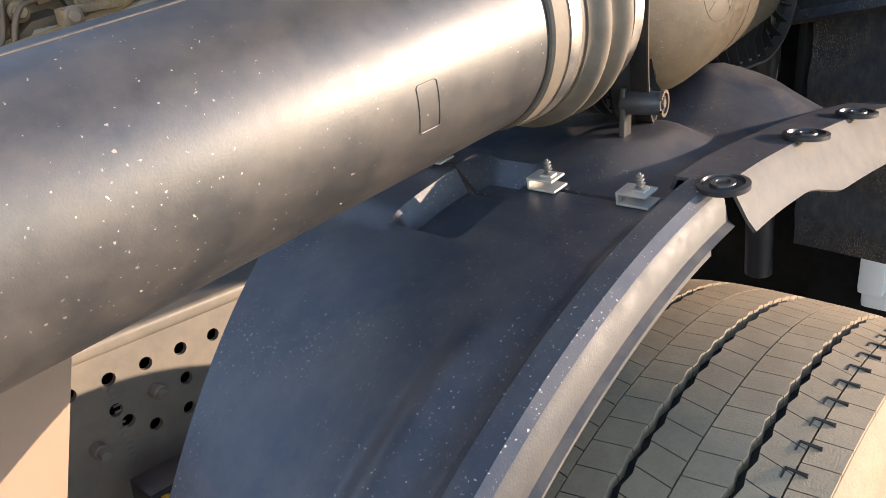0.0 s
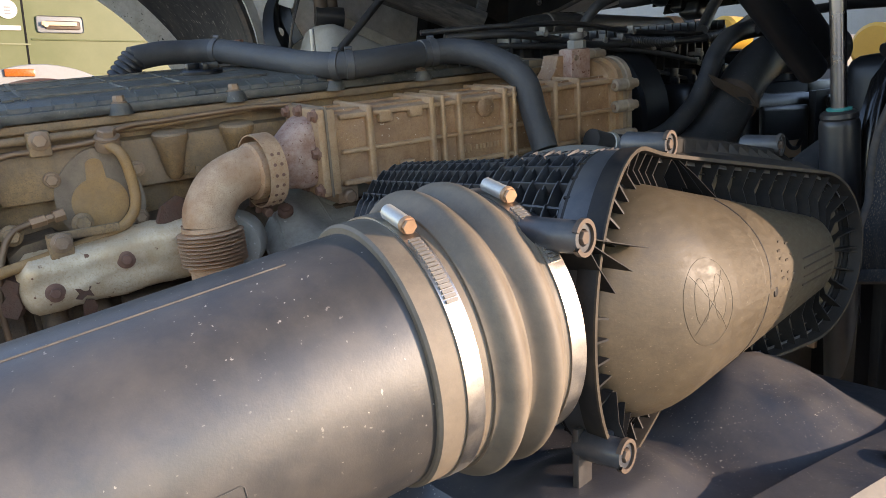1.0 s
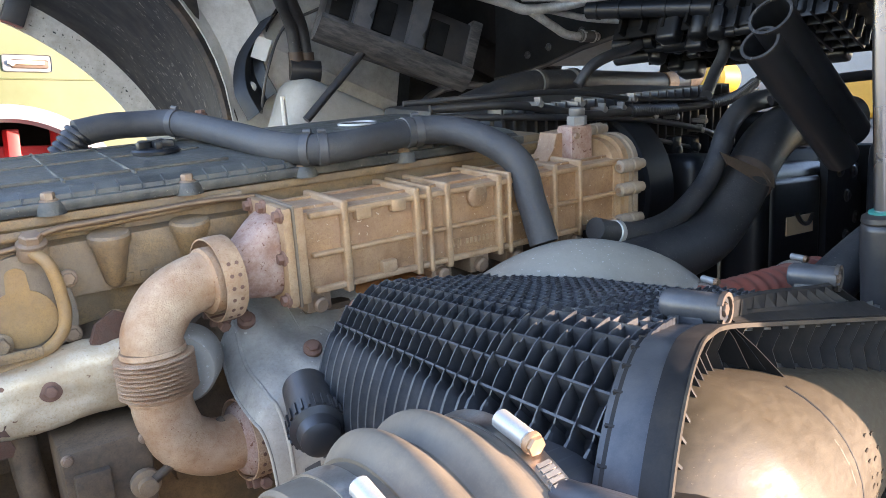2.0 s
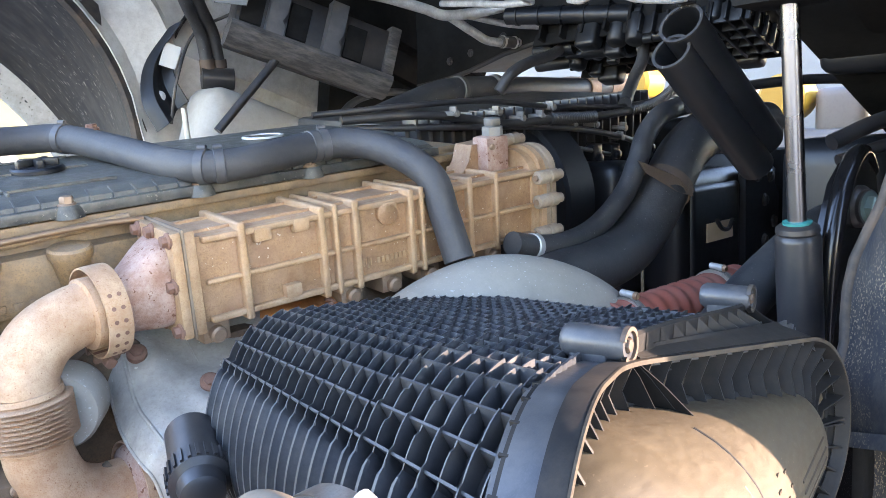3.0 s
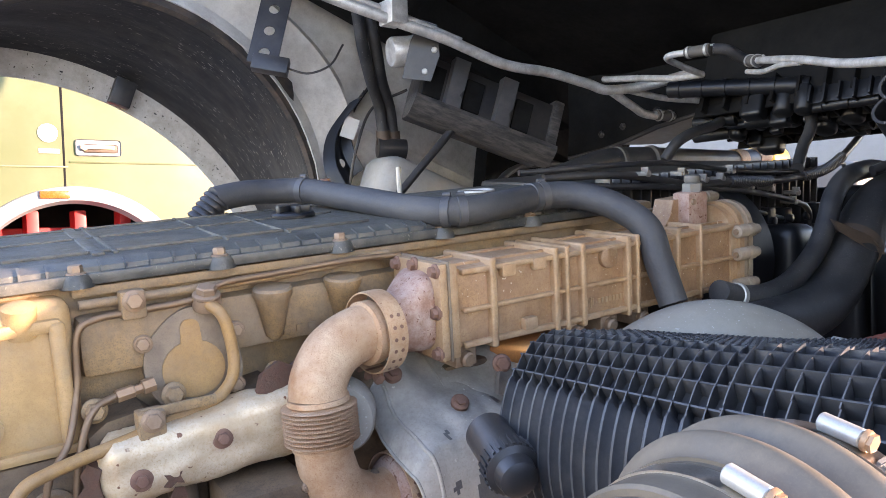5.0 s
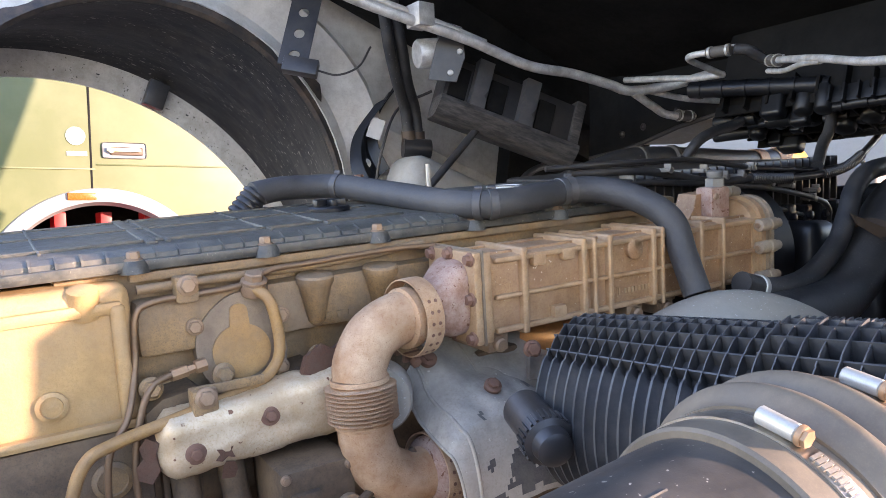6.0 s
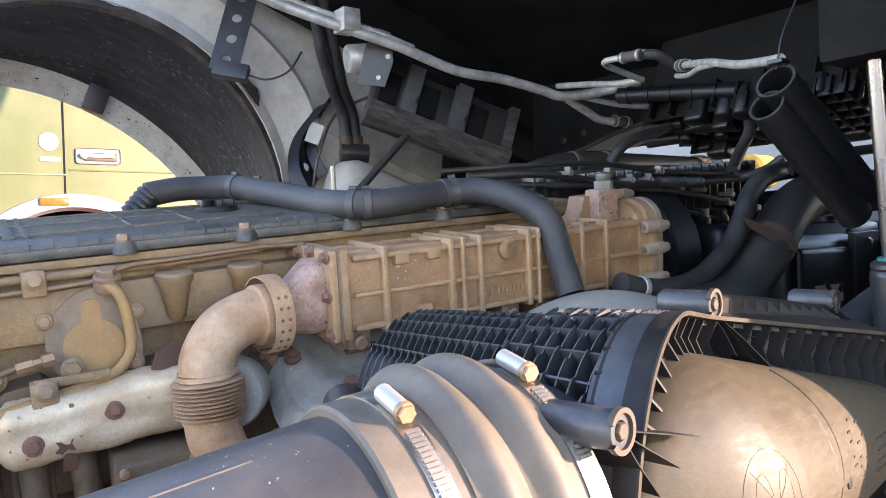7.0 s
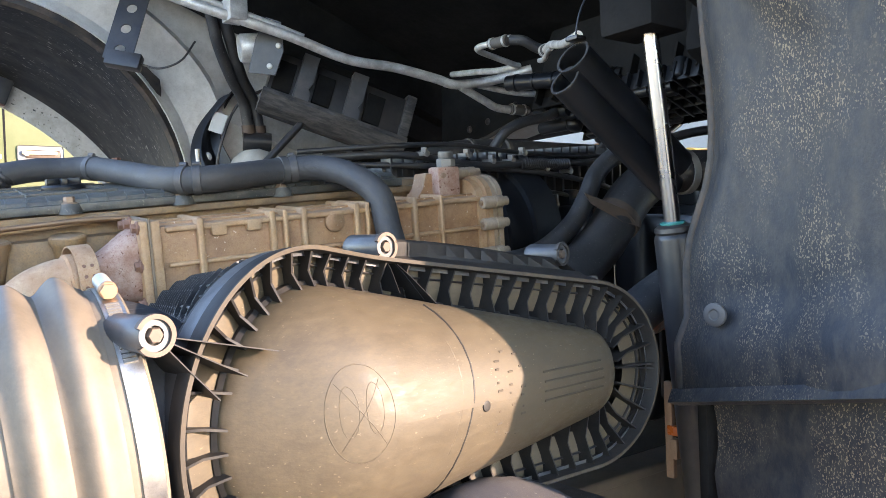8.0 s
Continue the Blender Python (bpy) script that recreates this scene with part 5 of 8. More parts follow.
    # far flange: stacked plates with long lugs and an arched shoulder
    ym = (Y0 + Y1) / 2
    far = None
    for k, (x0, x1, grow) in enumerate(((0.682, 0.698, 0.004), (0.700, 0.712, 0.009), (0.7135, 0.722, 0.0075), (0.7235, 0.734, 0.010))):
        w, h = (Y1 - Y0) / 2 + grow, (Z1 - Z0) / 2 + grow
        out = [(-w, -h + 0.012), (-w + 0.012, -h), (w - 0.012, -h), (w, -h + 0.012), (w, h + 0.018)]
        out += [(-w + 0.052 - 0.052 * math.sin(q * math.pi / 12), h - 0.020 + 0.046 * math.cos(q * math.pi / 12)) for q in range(7)]
        bm = bmesh.new()
        prism(bm, out, x0, x1, Matrix(((0, 0, 1, 0), (1, 0, 0, ym), (0, 1, 0, zm), (0, 0, 0, 1))), 0.002)
        plate = part("outlet_flange" if far is None else "flange_plate", bm, EGR_RIB if k < 2 else FLANGE, far or t, "" if far else "dusty outlet flange of stacked plates")
        far = far or plate
    for y, z in ((Y0 - 0.014, Z1 - 0.014), (Y0 - 0.014, zm + 0.002), (Y0 - 0.012, Z0 + 0.004), (ym + 0.020, Z1 + 0.040)):
        bm = bmesh.new()
        ax = (1, 0, 0)
        lathe(bm, [(0.0045, -0.001), (0.0105, 0.0), (0.0115, 0.002), (0.0115, 0.022), (0.0095, 0.024), (0.0095, 0.026), (0.0115, 0.028), (0.0115, 0.044), (0.0085, 0.046), (0.0085, 0.056), (0.0001, 0.057)], frame_to((0.684, y, z), ax), 20)
        box(bm, (0.686, y, z - 0.009), (0.728, y + 0.016, z + 0.009), 0.003)
        lug = part("lug", bm, FLANGE, far)
        bm = bmesh.new()
        lathe(bm, [(0.0001, -0.004), (0.0045, -0.004), (0.0055, -0.001), (0.0055, 0.001)], frame_to((0.684, y, z), ax), 12)
        part("stud", bm, BOLT_TAN, lug)
    # low shoulder and square tower with a plug on top of the far end
    bm = bmesh.new()
    prism(bm, [(0.585, Z1 - 0.006), (0.684, Z1 - 0.006), (0.684, Z1 + 0.040), (0.668, Z1 + 0.046), (0.612, Z1 + 0.044), (0.604, Z1 + 0.018)], -0.092, -0.050, Matrix(((1, 0, 0, 0), (0, 0, 1, 0), (0, 1, 0, 0), (0, 0, 0, 1))), 0.004)
    part("shoulder", bm, EGR, body)
    bm = bmesh.new()
    box(bm, (0.624, -0.116, Z1 - 0.006), (0.672, -0.078, Z1 + 0.056), 0.006)
    tower = part("vent_tower", bm, RUST, body, "pinkish square vent tower")
    bm = bmesh.new()
    hexbolt(bm, (0.634, -0.117, Z1 + 0.040), (0, -1, 0), 0.004, 0.003)
    part("bolt", bm, BOLT_TAN, tower)
    bm = bmesh.new()
    lathe(bm, [(0.0175, 0), (0.0175, 0.014), (0.0140, 0.0155), (0.0125, 0.0165)], frame_to((0.653, -0.098, Z1 + 0.056), (0, 0, 1)), 6)
    lathe(bm, [(0.0125, 0.016), (0.0140, 0.018), (0.0140, 0.027), (0.0115, 0.029), (0.0001, 0.029)], frame_to((0.653, -0.098, Z1 + 0.056), (0, 0, 1)), 12)
    part("vent_plug", bm, CLIPDARK, t, "grey hexagonal plug")
    # feet under the cooler
    for x in (0.13, 0.33, 0.40, 0.47, 0.60):
        bm = bmesh.new()
        box(bm, (x - 0.018, Y0 + 0.005, Z0 - 0.028), (x + 0.018, Y1, Z0 + 0.004), 0.004)
        lathe(bm, [(0.011, -0.02), (0.011, 0.010), (0.008, 0.013), (0.0001, 0.013)], frame_to((x, Y0 + 0.008, Z0 - 0.016), (0, -1, -0.1)), 12)
        part("foot", bm, BOLT_TAN, t)
    # inlet cone
    bm = bmesh.new()
    rings = []
    ca, cb = Vector((0.018, -0.118, -0.105)), Vector((0.086, (Y0 + Y1) / 2, zm))
    for i in range(9):
        s = i / 8
        e = s * s * (3 - 2 * s)
        c = ca.lerp(cb, s)
        ring = []
        for k in range(32):
            a = 2 * math.pi * k / 32
            co, si = math.cos(a), math.sin(a)
            rr = 0.036
            pw = 1 / (abs(co / 0.048) ** 4 + abs(si / 0.054) ** 4) ** 0.25
            r = rr * (1 - e) + pw * e
            ring.append((c.x, c.y + r * co, c.z + r * si))
        ring.append(ring[0])
        rings.append(ring)
    sheet(bm, rings, 0.004)
    part("inlet_cone", bm, RUST, t, "rusty pinkish inlet cone", smooth=60)
    return t


egr_cooler()


def v_band(parent, p, axis, r, mat, bolt_dir, w=0.0125):
    """A perforated V-band clamp with a bolt block."""
    ax = Vector(axis).normalized()
    m = frame_to(p, ax)
    bm = bmesh.new()
    lathe(bm, [(r - 0.0005, -w), (r + 0.0015, -w), (r + 0.002, -w * 0.6), (r + 0.002, w * 0.6), (r + 0.0015, w), (r - 0.0005, w), (r - 0.0005, -w)], m, 56)
    band = part("band_clamp", bm, mat, parent, "rusty perforated band clamp")
    bm = bmesh.new()
    for k in range(7):
        a = 2 * math.pi * k / 22 + 2.6
        for s in (-0.42, 0.42):
            d = Vector((math.cos(a), math.sin(a), 0))
            cyl(bm, m @ (d * (r + 0.0015) + Vector((0, 0, s * w * 0.9))), m @ (d * (r + 0.0026) + Vector((0, 0, s * w * 0.9))), 0.0026, seg=8)
    part("perforation_row", bm, BOLT, band)
    bd = Vector(bolt_dir)
    bd = (bd - ax * bd.dot(ax)).normalized()
    tg = ax.cross(bd)
    q = Vector(p) + bd * (r + 0.008)
    bm = bmesh.new()
    cyl(bm, q - tg * 0.016, q + tg * 0.016, 0.0055, seg=12)
    hexbolt(bm, q - tg * 0.018, -tg, 0.008, 0.008, False)
    mm = Matrix(((ax.x, tg.x, bd.x, q.x), (ax.y, tg.y, bd.y, q.y), (ax.z, tg.z, bd.z, q.z), (0, 0, 0, 1)))
    box(bm, (-w, -0.013, -0.010), (w, -0.007, 0.004), 0.001, mm)
    box(bm, (-w, 0.007, -0.010), (w, 0.013, 0.004), 0.001, mm)
    part("clamp_bolt", bm, BOLT, band)
    return band


def exhaust_bend():
    """The flexible exhaust pipe between the turbine and the cooler."""
    t = thing("exhaust_bend", "rust-tinted steel exhaust elbow with a ribbed flexible section", "exhaust pipe", ENG)
    R = 0.036
    bm = bmesh.new()
    top = curve_pts([(0.012, -0.120, -0.104), (-0.022, -0.126, -0.102), (-0.062, -0.134, -0.116), (-0.086, -0.142, -0.145), (-0.090, -0.145, -0.168)], 10)
    tube(bm, top, R, 32, caps=False)
    part("upper_elbow", bm, RUST_TAN, t, smooth=60)
    bm = bmesh.new()
    prof = [(R + 0.002, 0), (R + 0.003, 0.006)]
    n, L = 9, 0.060
    for k in range(n * 8 + 1):
        s = k / (n * 8)
        prof.append((R + 0.0045 + 0.0065 * -math.cos(s * n * 2 * math.pi), 0.008 + s * (L - 0.012)))
    prof += [(R + 0.003, L), (R + 0.002, L + 0.004)]
    lathe(bm, prof, frame_to((-0.090, -0.145, -0.164), (0, -0.06, -1)), 40)
    part("flexible_section", bm, RUST_TAN, t, "rusty bellows rings", smooth=60)
    bm = bmesh.new()
    low = curve_pts([(-0.090, -0.149, -0.224), (-0.088, -0.150, -0.250), (-0.074, -0.152, -0.288), (-0.040, -0.150, -0.312), (0.004, -0.145, -0.318)], 10)
    tube(bm, low, R, 32, caps=False)
    part("lower_elbow", bm, RUST_TAN, t, smooth=60)
    bm = bmesh.new()
    lathe(bm, [(R, -0.012), (R + 0.006, -0.010), (R + 0.006, 0.004), (R, 0.006)], frame_to((-0.004, -0.124, -0.103), (1, 0.15, 0)), 40)
    part("collar", bm, RUST_TAN, t)
    v_band(t, (0.006, -0.122, -0.104), (1, 0.12, 0), R + 0.0165, RUST_TAN, (0, 0.35, -1.0), 0.0140)
    v_band(t, (0.012, -0.144, -0.319), (1, 0.1, -0.05), R + 0.017, RUST_TAN, (0, -0.4, -1), 0.013)
    bm = bmesh.new()
    lathe(bm, [(R, -0.020), (R + 0.010, -0.014), (R + 0.014, -0.006), (R + 0.014, 0.010), (R + 0.006, 0.014)], frame_to((0.012, -0.144, -0.319), (1, 0.1, -0.05)), 40)
    part("collar", bm, RUST, t)
    return t


exhaust_bend()


def manifold_shield():
    t = thing("manifold_heat_shield", "dented silver heat shield over the exhaust manifold", "heat shield", ENG)
    bm = bmesh.new()
    xa, xb = -0.338, -0.055
    rows = []
    for i in range(33):
        s = i / 32
        x = xa + (xb - xa) * s
        cz = -0.218 + 0.020 * s
        h = 0.040 + 0.006 * s
        e = 0.55 if i == 0 else (0.85 if i == 1 else 1.0)
        row = []
        for j in range(19):
            a = radians(105 - 210 * j / 18)
            c, sn = math.cos(a), math.sin(a)
            r = 1 / (abs(c / 0.036) ** 4 + abs(sn / h) ** 4) ** 0.25 * e
            d = 0.004 * noise.noise(Vector((x * 26, j * 0.4, 1.7))) + 0.0015 * noise.noise(Vector((x * 80, j * 0.9, 4.7)))
            row.append((x, -0.078 - (r + d) * c, cz + (r + d) * sn))
        rows.append(row)
    sheet(bm, rows, 0.0015)
    part("sheet", bm, SHIELD, t, smooth=50)
    for x, z in ((-0.202, -0.198), (-0.297, -0.224)):
        bm = bmesh.new()
        lathe(bm, [(0.013, -0.003), (0.013, 0.0005), (0.010, 0.002), (0.0001, 0.002)], frame_to((x, -0.114, z), (0, -1, 0.05)), 24)
        hexbolt(bm, (x, -0.116, z), (0, -1, 0.05), 0.0075, 0.006, False)
        part("bolt", bm, BOLT, t, "rusted shield bolt")
    bm = bmesh.new()
    prism(bm, [(-0.012, -0.006), (-0.004, -0.009), (0.003, -0.004), (0.012, -0.007), (0.008, 0.003), (0.011, 0.008), (0.0, 0.006), (-0.010, 0.008), (-0.006, 0.0)], 0, 0.0012, frame_to((-0.263, -0.1148, -0.232), (0, -1, 0)))
    prism(bm, [(-0.010, -0.012), (0.006, -0.014), (0.010, -0.002), (0.006, 0.010), (-0.004, 0.013), (-0.009, 0.004)], 0, 0.0012, frame_to((-0.258, -0.1105, -0.254), (0, -1, -0.3)))
    part("rust_hole", bm, RUSTDARK, t, "rusted-through patch")
    bm = bmesh.new()
    prism(bm, [(-0.020, -0.026), (-0.004, -0.032), (0.006, -0.016), (0.003, 0.004), (0.008, 0.018), (-0.006, 0.026), (-0.016, 0.014), (-0.012, 0.0), (-0.021, -0.010)], -0.012, 0.012, frame_to((-0.338, -0.090, -0.222), (-0.5, -1, 0.0)), 0.002)
    part("end_bracket", bm, RUSTDARK, t, "rusted torn end of the shield")
    bm = bmesh.new()
    prism(bm, [(-0.045, -0.012), (-0.020, -0.020), (0.030, -0.016), (0.040, 0.004), (0.022, 0.020), (0.006, 0.012), (-0.010, 0.022), (-0.034, 0.010)], -0.006, 0.008, frame_to((-0.105, -0.082, -0.150), (0.1, -1, 0.3)), 0.002)
    part("manifold_flange", bm, RUSTDARK, t, "rusted manifold flange")
    return t


manifold_shield()


def turbo_shield():
    t = thing("turbo_heat_shield", "dented grey aluminium heat shield over the turbocharger", "heat shield", ENG)

    def at(u, v):
        """u from the free edge towards the engine's front, v from the head down and outward."""
        x = 0.008 + 0.007 * math.sin(v * 8 + 0.5) + 0.235 * u
        s = max(0.0, v - 0.68) / 0.32
        y = 0.01 - 0.21 * min(v, 0.68) / 0.68 - 0.03 * s
        z = -0.170 + 0.78 * y + 1.2 * y * y - 0.11 * s * s
        z += 0.037 * (1 - math.exp(-u * 0.235 / 0.018)) - 1.1 * max(0.0, u - 0.66) ** 1.4 * 0.2
        p = Vector((x, y, z))
        for bx, by in ((0.049, -0.074), (0.109, -0.156)):
            d = math.hypot(x - bx, y - by)
            p.z += 0.004 * math.exp(-((d - 0.022) / 0.010) ** 2)
        dent = 0.010 * noise.noise(Vector((x * 17, y * 17, 0.3))) + 0.004 * abs(noise.noise(Vector((x * 34, y * 30, 2.3))))
        return p + Vector((-0.1, -0.5, 0.8)) * dent

    bm = bmesh.new()
    sheet(bm, [[at(i / 46, j / 40) for j in range(41)] for i in range(47)], 0.0015)
    part("sheet", bm, SHIELD_GREY, t, smooth=50)
    bm = bmesh.new()
    tube(bm, [at(0.0, j / 40) for j in range(41)], 0.0022, 8)
    part("folded_edge", bm, SHIELD_GREY, t)
    # oily grime on its lower half, with a ragged edge
    bm = bmesh.new()
    n = 44
    grid = [[at(0.16 + 0.82 * i / n, 0.50 + 0.49 * j / n) + Vector((-0.0001, -0.0005, 0.0008)) for j in range(n + 1)] for i in range(n + 1)]
    for i in range(n):
        for j in range(n):
            q = grid[i][j]
            if 1.1 * noise.noise(q * 26) + 0.5 * noise.noise(q * 75) + 0.75 * i / n + 0.85 * j / n > 0.92:
                bm.faces.new([bm.verts.new(grid[a][b]) for a, b in ((i, j), (i + 1, j), (i + 1, j + 1), (i, j + 1))])
    bmesh.ops.remove_doubles(bm, verts=bm.verts[:], dist=0.00005)
    part("grime", bm, OILY, t, "dark oily grime")
    bm = bmesh.new()
    tube(bm, [at(0.10, j / 40) + Vector((0, 0, -0.001)) for j in range(3, 41)], 0.0030, 8)
    part("crease", bm, SHIELD_GREY, t)
    for x, y, z in ((0.048, -0.084, -0.180), (0.108, -0.159, -0.215)):
        bm = bmesh.new()
        lathe(bm, [(0.0125, -0.006), (0.0125, 0.002), (0.009, 0.004), (0.0001, 0.004)], frame_to((x, y, z), (-0.15, -0.6, 0.8)), 20)
        hexbolt(bm, (x, y - 0.002, z + 0.003), (-0.15, -0.6, 0.8), 0.0085, 0.005, False)
        part("bolt", bm, BOLT, t, "rusted shield bolt")
    return t


turbo_shield()

turbo = thing("turbocharger", "grey cast turbocharger with a heat-tinted neck", "turbocharger", ENG)
bm = bmesh.new()
lathe(bm, [(0.030, -0.04), (0.043, -0.03), (0.046, -0.02), (0.046, 0.024), (0.043, 0.028), (0.0001, 0.028)], frame_to((-0.048, -0.112, -0.206), (-0.55, -1, 0.05)), 36)
part("turbine_housing", bm, CASTPALE, turbo)
bm = bmesh.new()
tube(bm, curve_pts([(0.25, -0.05, -0.185), (0.29, -0.10, -0.19), (0.315, -0.13, -0.21)]), 0.036, 28)
part("tinted_neck", bm, COPPER, turbo, "heat-blued orange steel neck")
bm = bmesh.new()
box(bm, (0.13, -0.09, -0.235), (0.21, -0.03, -0.185), 0.012)
box(bm, (0.26, -0.10, -0.23), (0.50, 0.0, -0.16), 0.012)
part("centre_housing", bm, BLOCK_DARK, turbo)
bm = bmesh.new()
rows = []
for i in range(21):
    x = 0.115 + 0.20 * i / 20
    rows.append([(x, y, -0.150 + 0.52 * y - 0.03 * max(0.0, -0.13 - y) / 0.05 + 0.006 * noise.noise(Vector((x * 22, y * 22, 5.1)))) for y in [-0.015 - 0.165 * k / 16 for k in range(17)]])
sheet(bm, rows, 0.0015)
part("inner_shield", bm, SHIELD_GREY, turbo, "stained grey inner heat shield", smooth=50)
bm = bmesh.new()
box(bm, (0.19, -0.165, -0.20), (0.25, -0.155, -0.165), 0.003, pose(0, 0, 0, 0, 6, 0))
part("bracket", bm, STEEL, turbo, "bright folded bracket")
for x, y, z in ((0.18, -0.16, -0.175), (0.228, -0.172, -0.205), (0.30, -0.13, -0.175)):
    bm = bmesh.new()
    hexbolt(bm, (x, y, z), (-0.3, -1, 0.2), 0.010, 0.010)
    part("bolt", bm, BOLT, turbo)

# light grey duct that arches behind the filter
duct = thing("compressor_duct", "smooth light grey cast air duct behind the filter", "air duct")
bm = bmesh.new()
tube(bm, curve_pts([(1.27, 1.06, 1.14), (1.35, 1.04, 1.245), (1.49, 1.00, 1.298), (1.63, 0.955, 1.255), (1.71, 0.92, 1.14)], 10), [0.085 + 0.012 * math.sin(math.pi * k / 40) for k in range(41)], 48)
part("duct", bm, CASTPALE, duct, smooth=60)
bm = bmesh.new()
lathe(bm, [(0.086, -0.012), (0.092, -0.010), (0.092, 0.010), (0.086, 0.012)], frame_to((1.27, 1.055, 1.20), (0.7, -0.15, 0.7)), 40)
part("collar", bm, ALU, duct)


# ---- lines on the engine ----
def line(name, label, pts, r, mat, cat, m=ENG, n=8, seg=12):
    t = thing(name, label, cat, m)
    bm = bmesh.new()
    tube(bm, curve_pts(pts, n), r, seg)
    part("tube", bm, mat, t, smooth=60)
    return t


fuel = line("oil_pipe", "tan steel oil pipe bent round the engine's side cover", [(-0.190, -0.050, -0.045), (-0.176, -0.062, -0.058), (-0.169, -0.066, -0.085), (-0.167, -0.068, -0.125), (-0.178, -0.070, -0.150), (-0.21, -0.078, -0.166), (-0.30, -0.092, -0.180), (-0.385, -0.104, -0.192), (-0.418, -0.108, -0.206), (-0.437, -0.110, -0.25), (-0.455, -0.110, -0.34)], 0.0076, BLOCK_OCHRE, "pipe")
bm = bmesh.new()
hexbolt(bm, (-0.186, -0.044, -0.036), (0, -0.3, 1), 0.013, 0.012)
lathe(bm, [(0.017, -0.012), (0.018, -0.004), (0.017, 0.003)], frame_to((-0.186, -0.042, -0.042), (0, -0.3, 1)), 20)
part("union_bolt", bm, BOLT_TAN, fuel)
bm = bmesh.new()
box(bm, (-0.293, -0.108, -0.190), (-0.262, -0.080, -0.150), 0.004)
box(bm, (-0.288, -0.098, -0.160), (-0.200, -0.092, -0.148), 0.002)
clipp = part("bracket", bm, BLOCK, fuel)
bm = bmesh.new()
hexbolt(bm, (-0.277, -0.108, -0.160), (0, -1, 0.1), 0.010, 0.008)
part("bolt", bm, BOLT_TAN, clipp)

inj = line("injector_line", "thin tan steel fuel line along the head", [(0.095, -0.040, -0.022), (0.02, -0.036, -0.020), (-0.10, -0.034, -0.024), (-0.16, -0.036, -0.026), (-0.20, -0.040, -0.040), (-0.262, -0.038, -0.044), (-0.318, -0.042, -0.046), (-0.338, -0.044, -0.062), (-0.345, -0.050, -0.12), (-0.362, -0.070, -0.175), (-0.392, -0.085, -0.225), (-0.395, -0.085, -0.36)], 0.0042, PIPE_BROWN, "pipe")
bm = bmesh.new()
box(bm, (-0.287, -0.046, -0.052), (-0.258, -0.022, -0.018), 0.004)
part("bracket", bm, BLOCK, inj)
bm = bmesh.new()
hexbolt(bm, (-0.272, -0.046, -0.030), (0, -1, 0.1), 0.010, 0.008)
part("bolt", bm, BOLT_TAN, inj)

ret = line("return_line", "thin brass-ended return line", [(-0.262, -0.050, -0.132), (-0.31, -0.058, -0.138), (-0.335, -0.066, -0.15), (-0.352, -0.074, -0.19), (-0.362, -0.08, -0.25), (-0.357, -0.08, -0.36)], 0.0045, PIPE_BROWN, "pipe")
bm = bmesh.new()
lathe(bm, [(0.008, 0), (0.008, 0.02), (0.006, 0.021), (0.006, 0.03), (0.009, 0.031), (0.009, 0.045)], frame_to((-0.305, -0.056, -0.138), (1, 0.10, 0.12)), 6)
part("union_nut", bm, BRASS, ret)

# corrugated capsule at the left of the head cover lip
rail = line("fuel_rail", "tan fuel gallery pipe under the valve cover", [(-0.33, -0.026, -0.030), (-0.1, -0.028, -0.028), (0.08, -0.032, -0.018)], 0.006, BLOCK, "pipe")


# ---- coolant hose over the engine ----
def coolant_hose():
    t = thing("coolant_hose", "grey-black rubber coolant hose with crimped clamps", "hose", ENG)
    pts = [(-0.057, 0.339, 0.056), (-0.001, 0.347, 0.062), (0.053, 0.345, 0.061), (0.097, 0.320, 0.060), (0.128, 0.242, 0.051), (0.147, 0.136, 0.042), (0.165, 0.038, 0.033), (0.190, -0.024, 0.030), (0.240, -0.040, 0.030), (0.304, -0.027, 0.033), (0.369, -0.018, 0.036), (0.420, -0.042, 0.036), (0.455, -0.096, 0.021), (0.478, -0.152, -0.015), (0.480, -0.178, -0.072), (0.480, -0.205, -0.132)]
    bm = bmesh.new()
    tube(bm, curve_pts(pts, 10), 0.0225, 28)
    part("hose", bm, HOSE_GREY, t, smooth=60)
    cp = curve_pts(pts, 10)
    for i in (31, 70, 74, 99, 102):
        p, d = cp[i], (cp[i + 1] - cp[i - 1]).normalized()
        bm = bmesh.new()
        lathe(bm, [(0.0222, -0.007), (0.0245, -0.006), (0.0245, 0.006), (0.0222, 0.007)], frame_to(p, d), 32)
        lathe(bm, [(0.004, -0.006), (0.004, 0.006)], frame_to(p + d.cross(Vector((1, 0, 0))).normalized() * 0.026, d), 10)
        part("clamp", bm, STRAP, t, "grey crimped band")
    # ribbed end cap
    bm = bmesh.new()
    prof = []
    for k in range(5):
        prof += [(0.0225, 0.011 * k), (0.0245, 0.011 * k + 0.003), (0.0245, 0.011 * k + 0.007), (0.0215, 0.011 * k + 0.009)]
    lathe(bm, prof, frame_to((-0.050, 0.339, 0.057), (-0.7, 0.05, -0.75)), 28)
    part("end_sleeve", bm, PLASTIC, t)
    return t


coolant_hose()
for x, y in ((0.145, 0.316), (0.19, -0.010), (0.36, -0.008)):
    st = thing("hose_support", "rusty bolt and bracket under the hose", "bracket", ENG)
    bm = bmesh.new()
    h = 0.070 if y > 0.1 else 0.002
    cyl(bm, (x, y, -0.005), (x, y, h), 0.008, seg=12)
    hexbolt(bm, (x, y, h), (0, 0, 1), 0.009, 0.008)
    part("bolt", bm, BOLT, st)


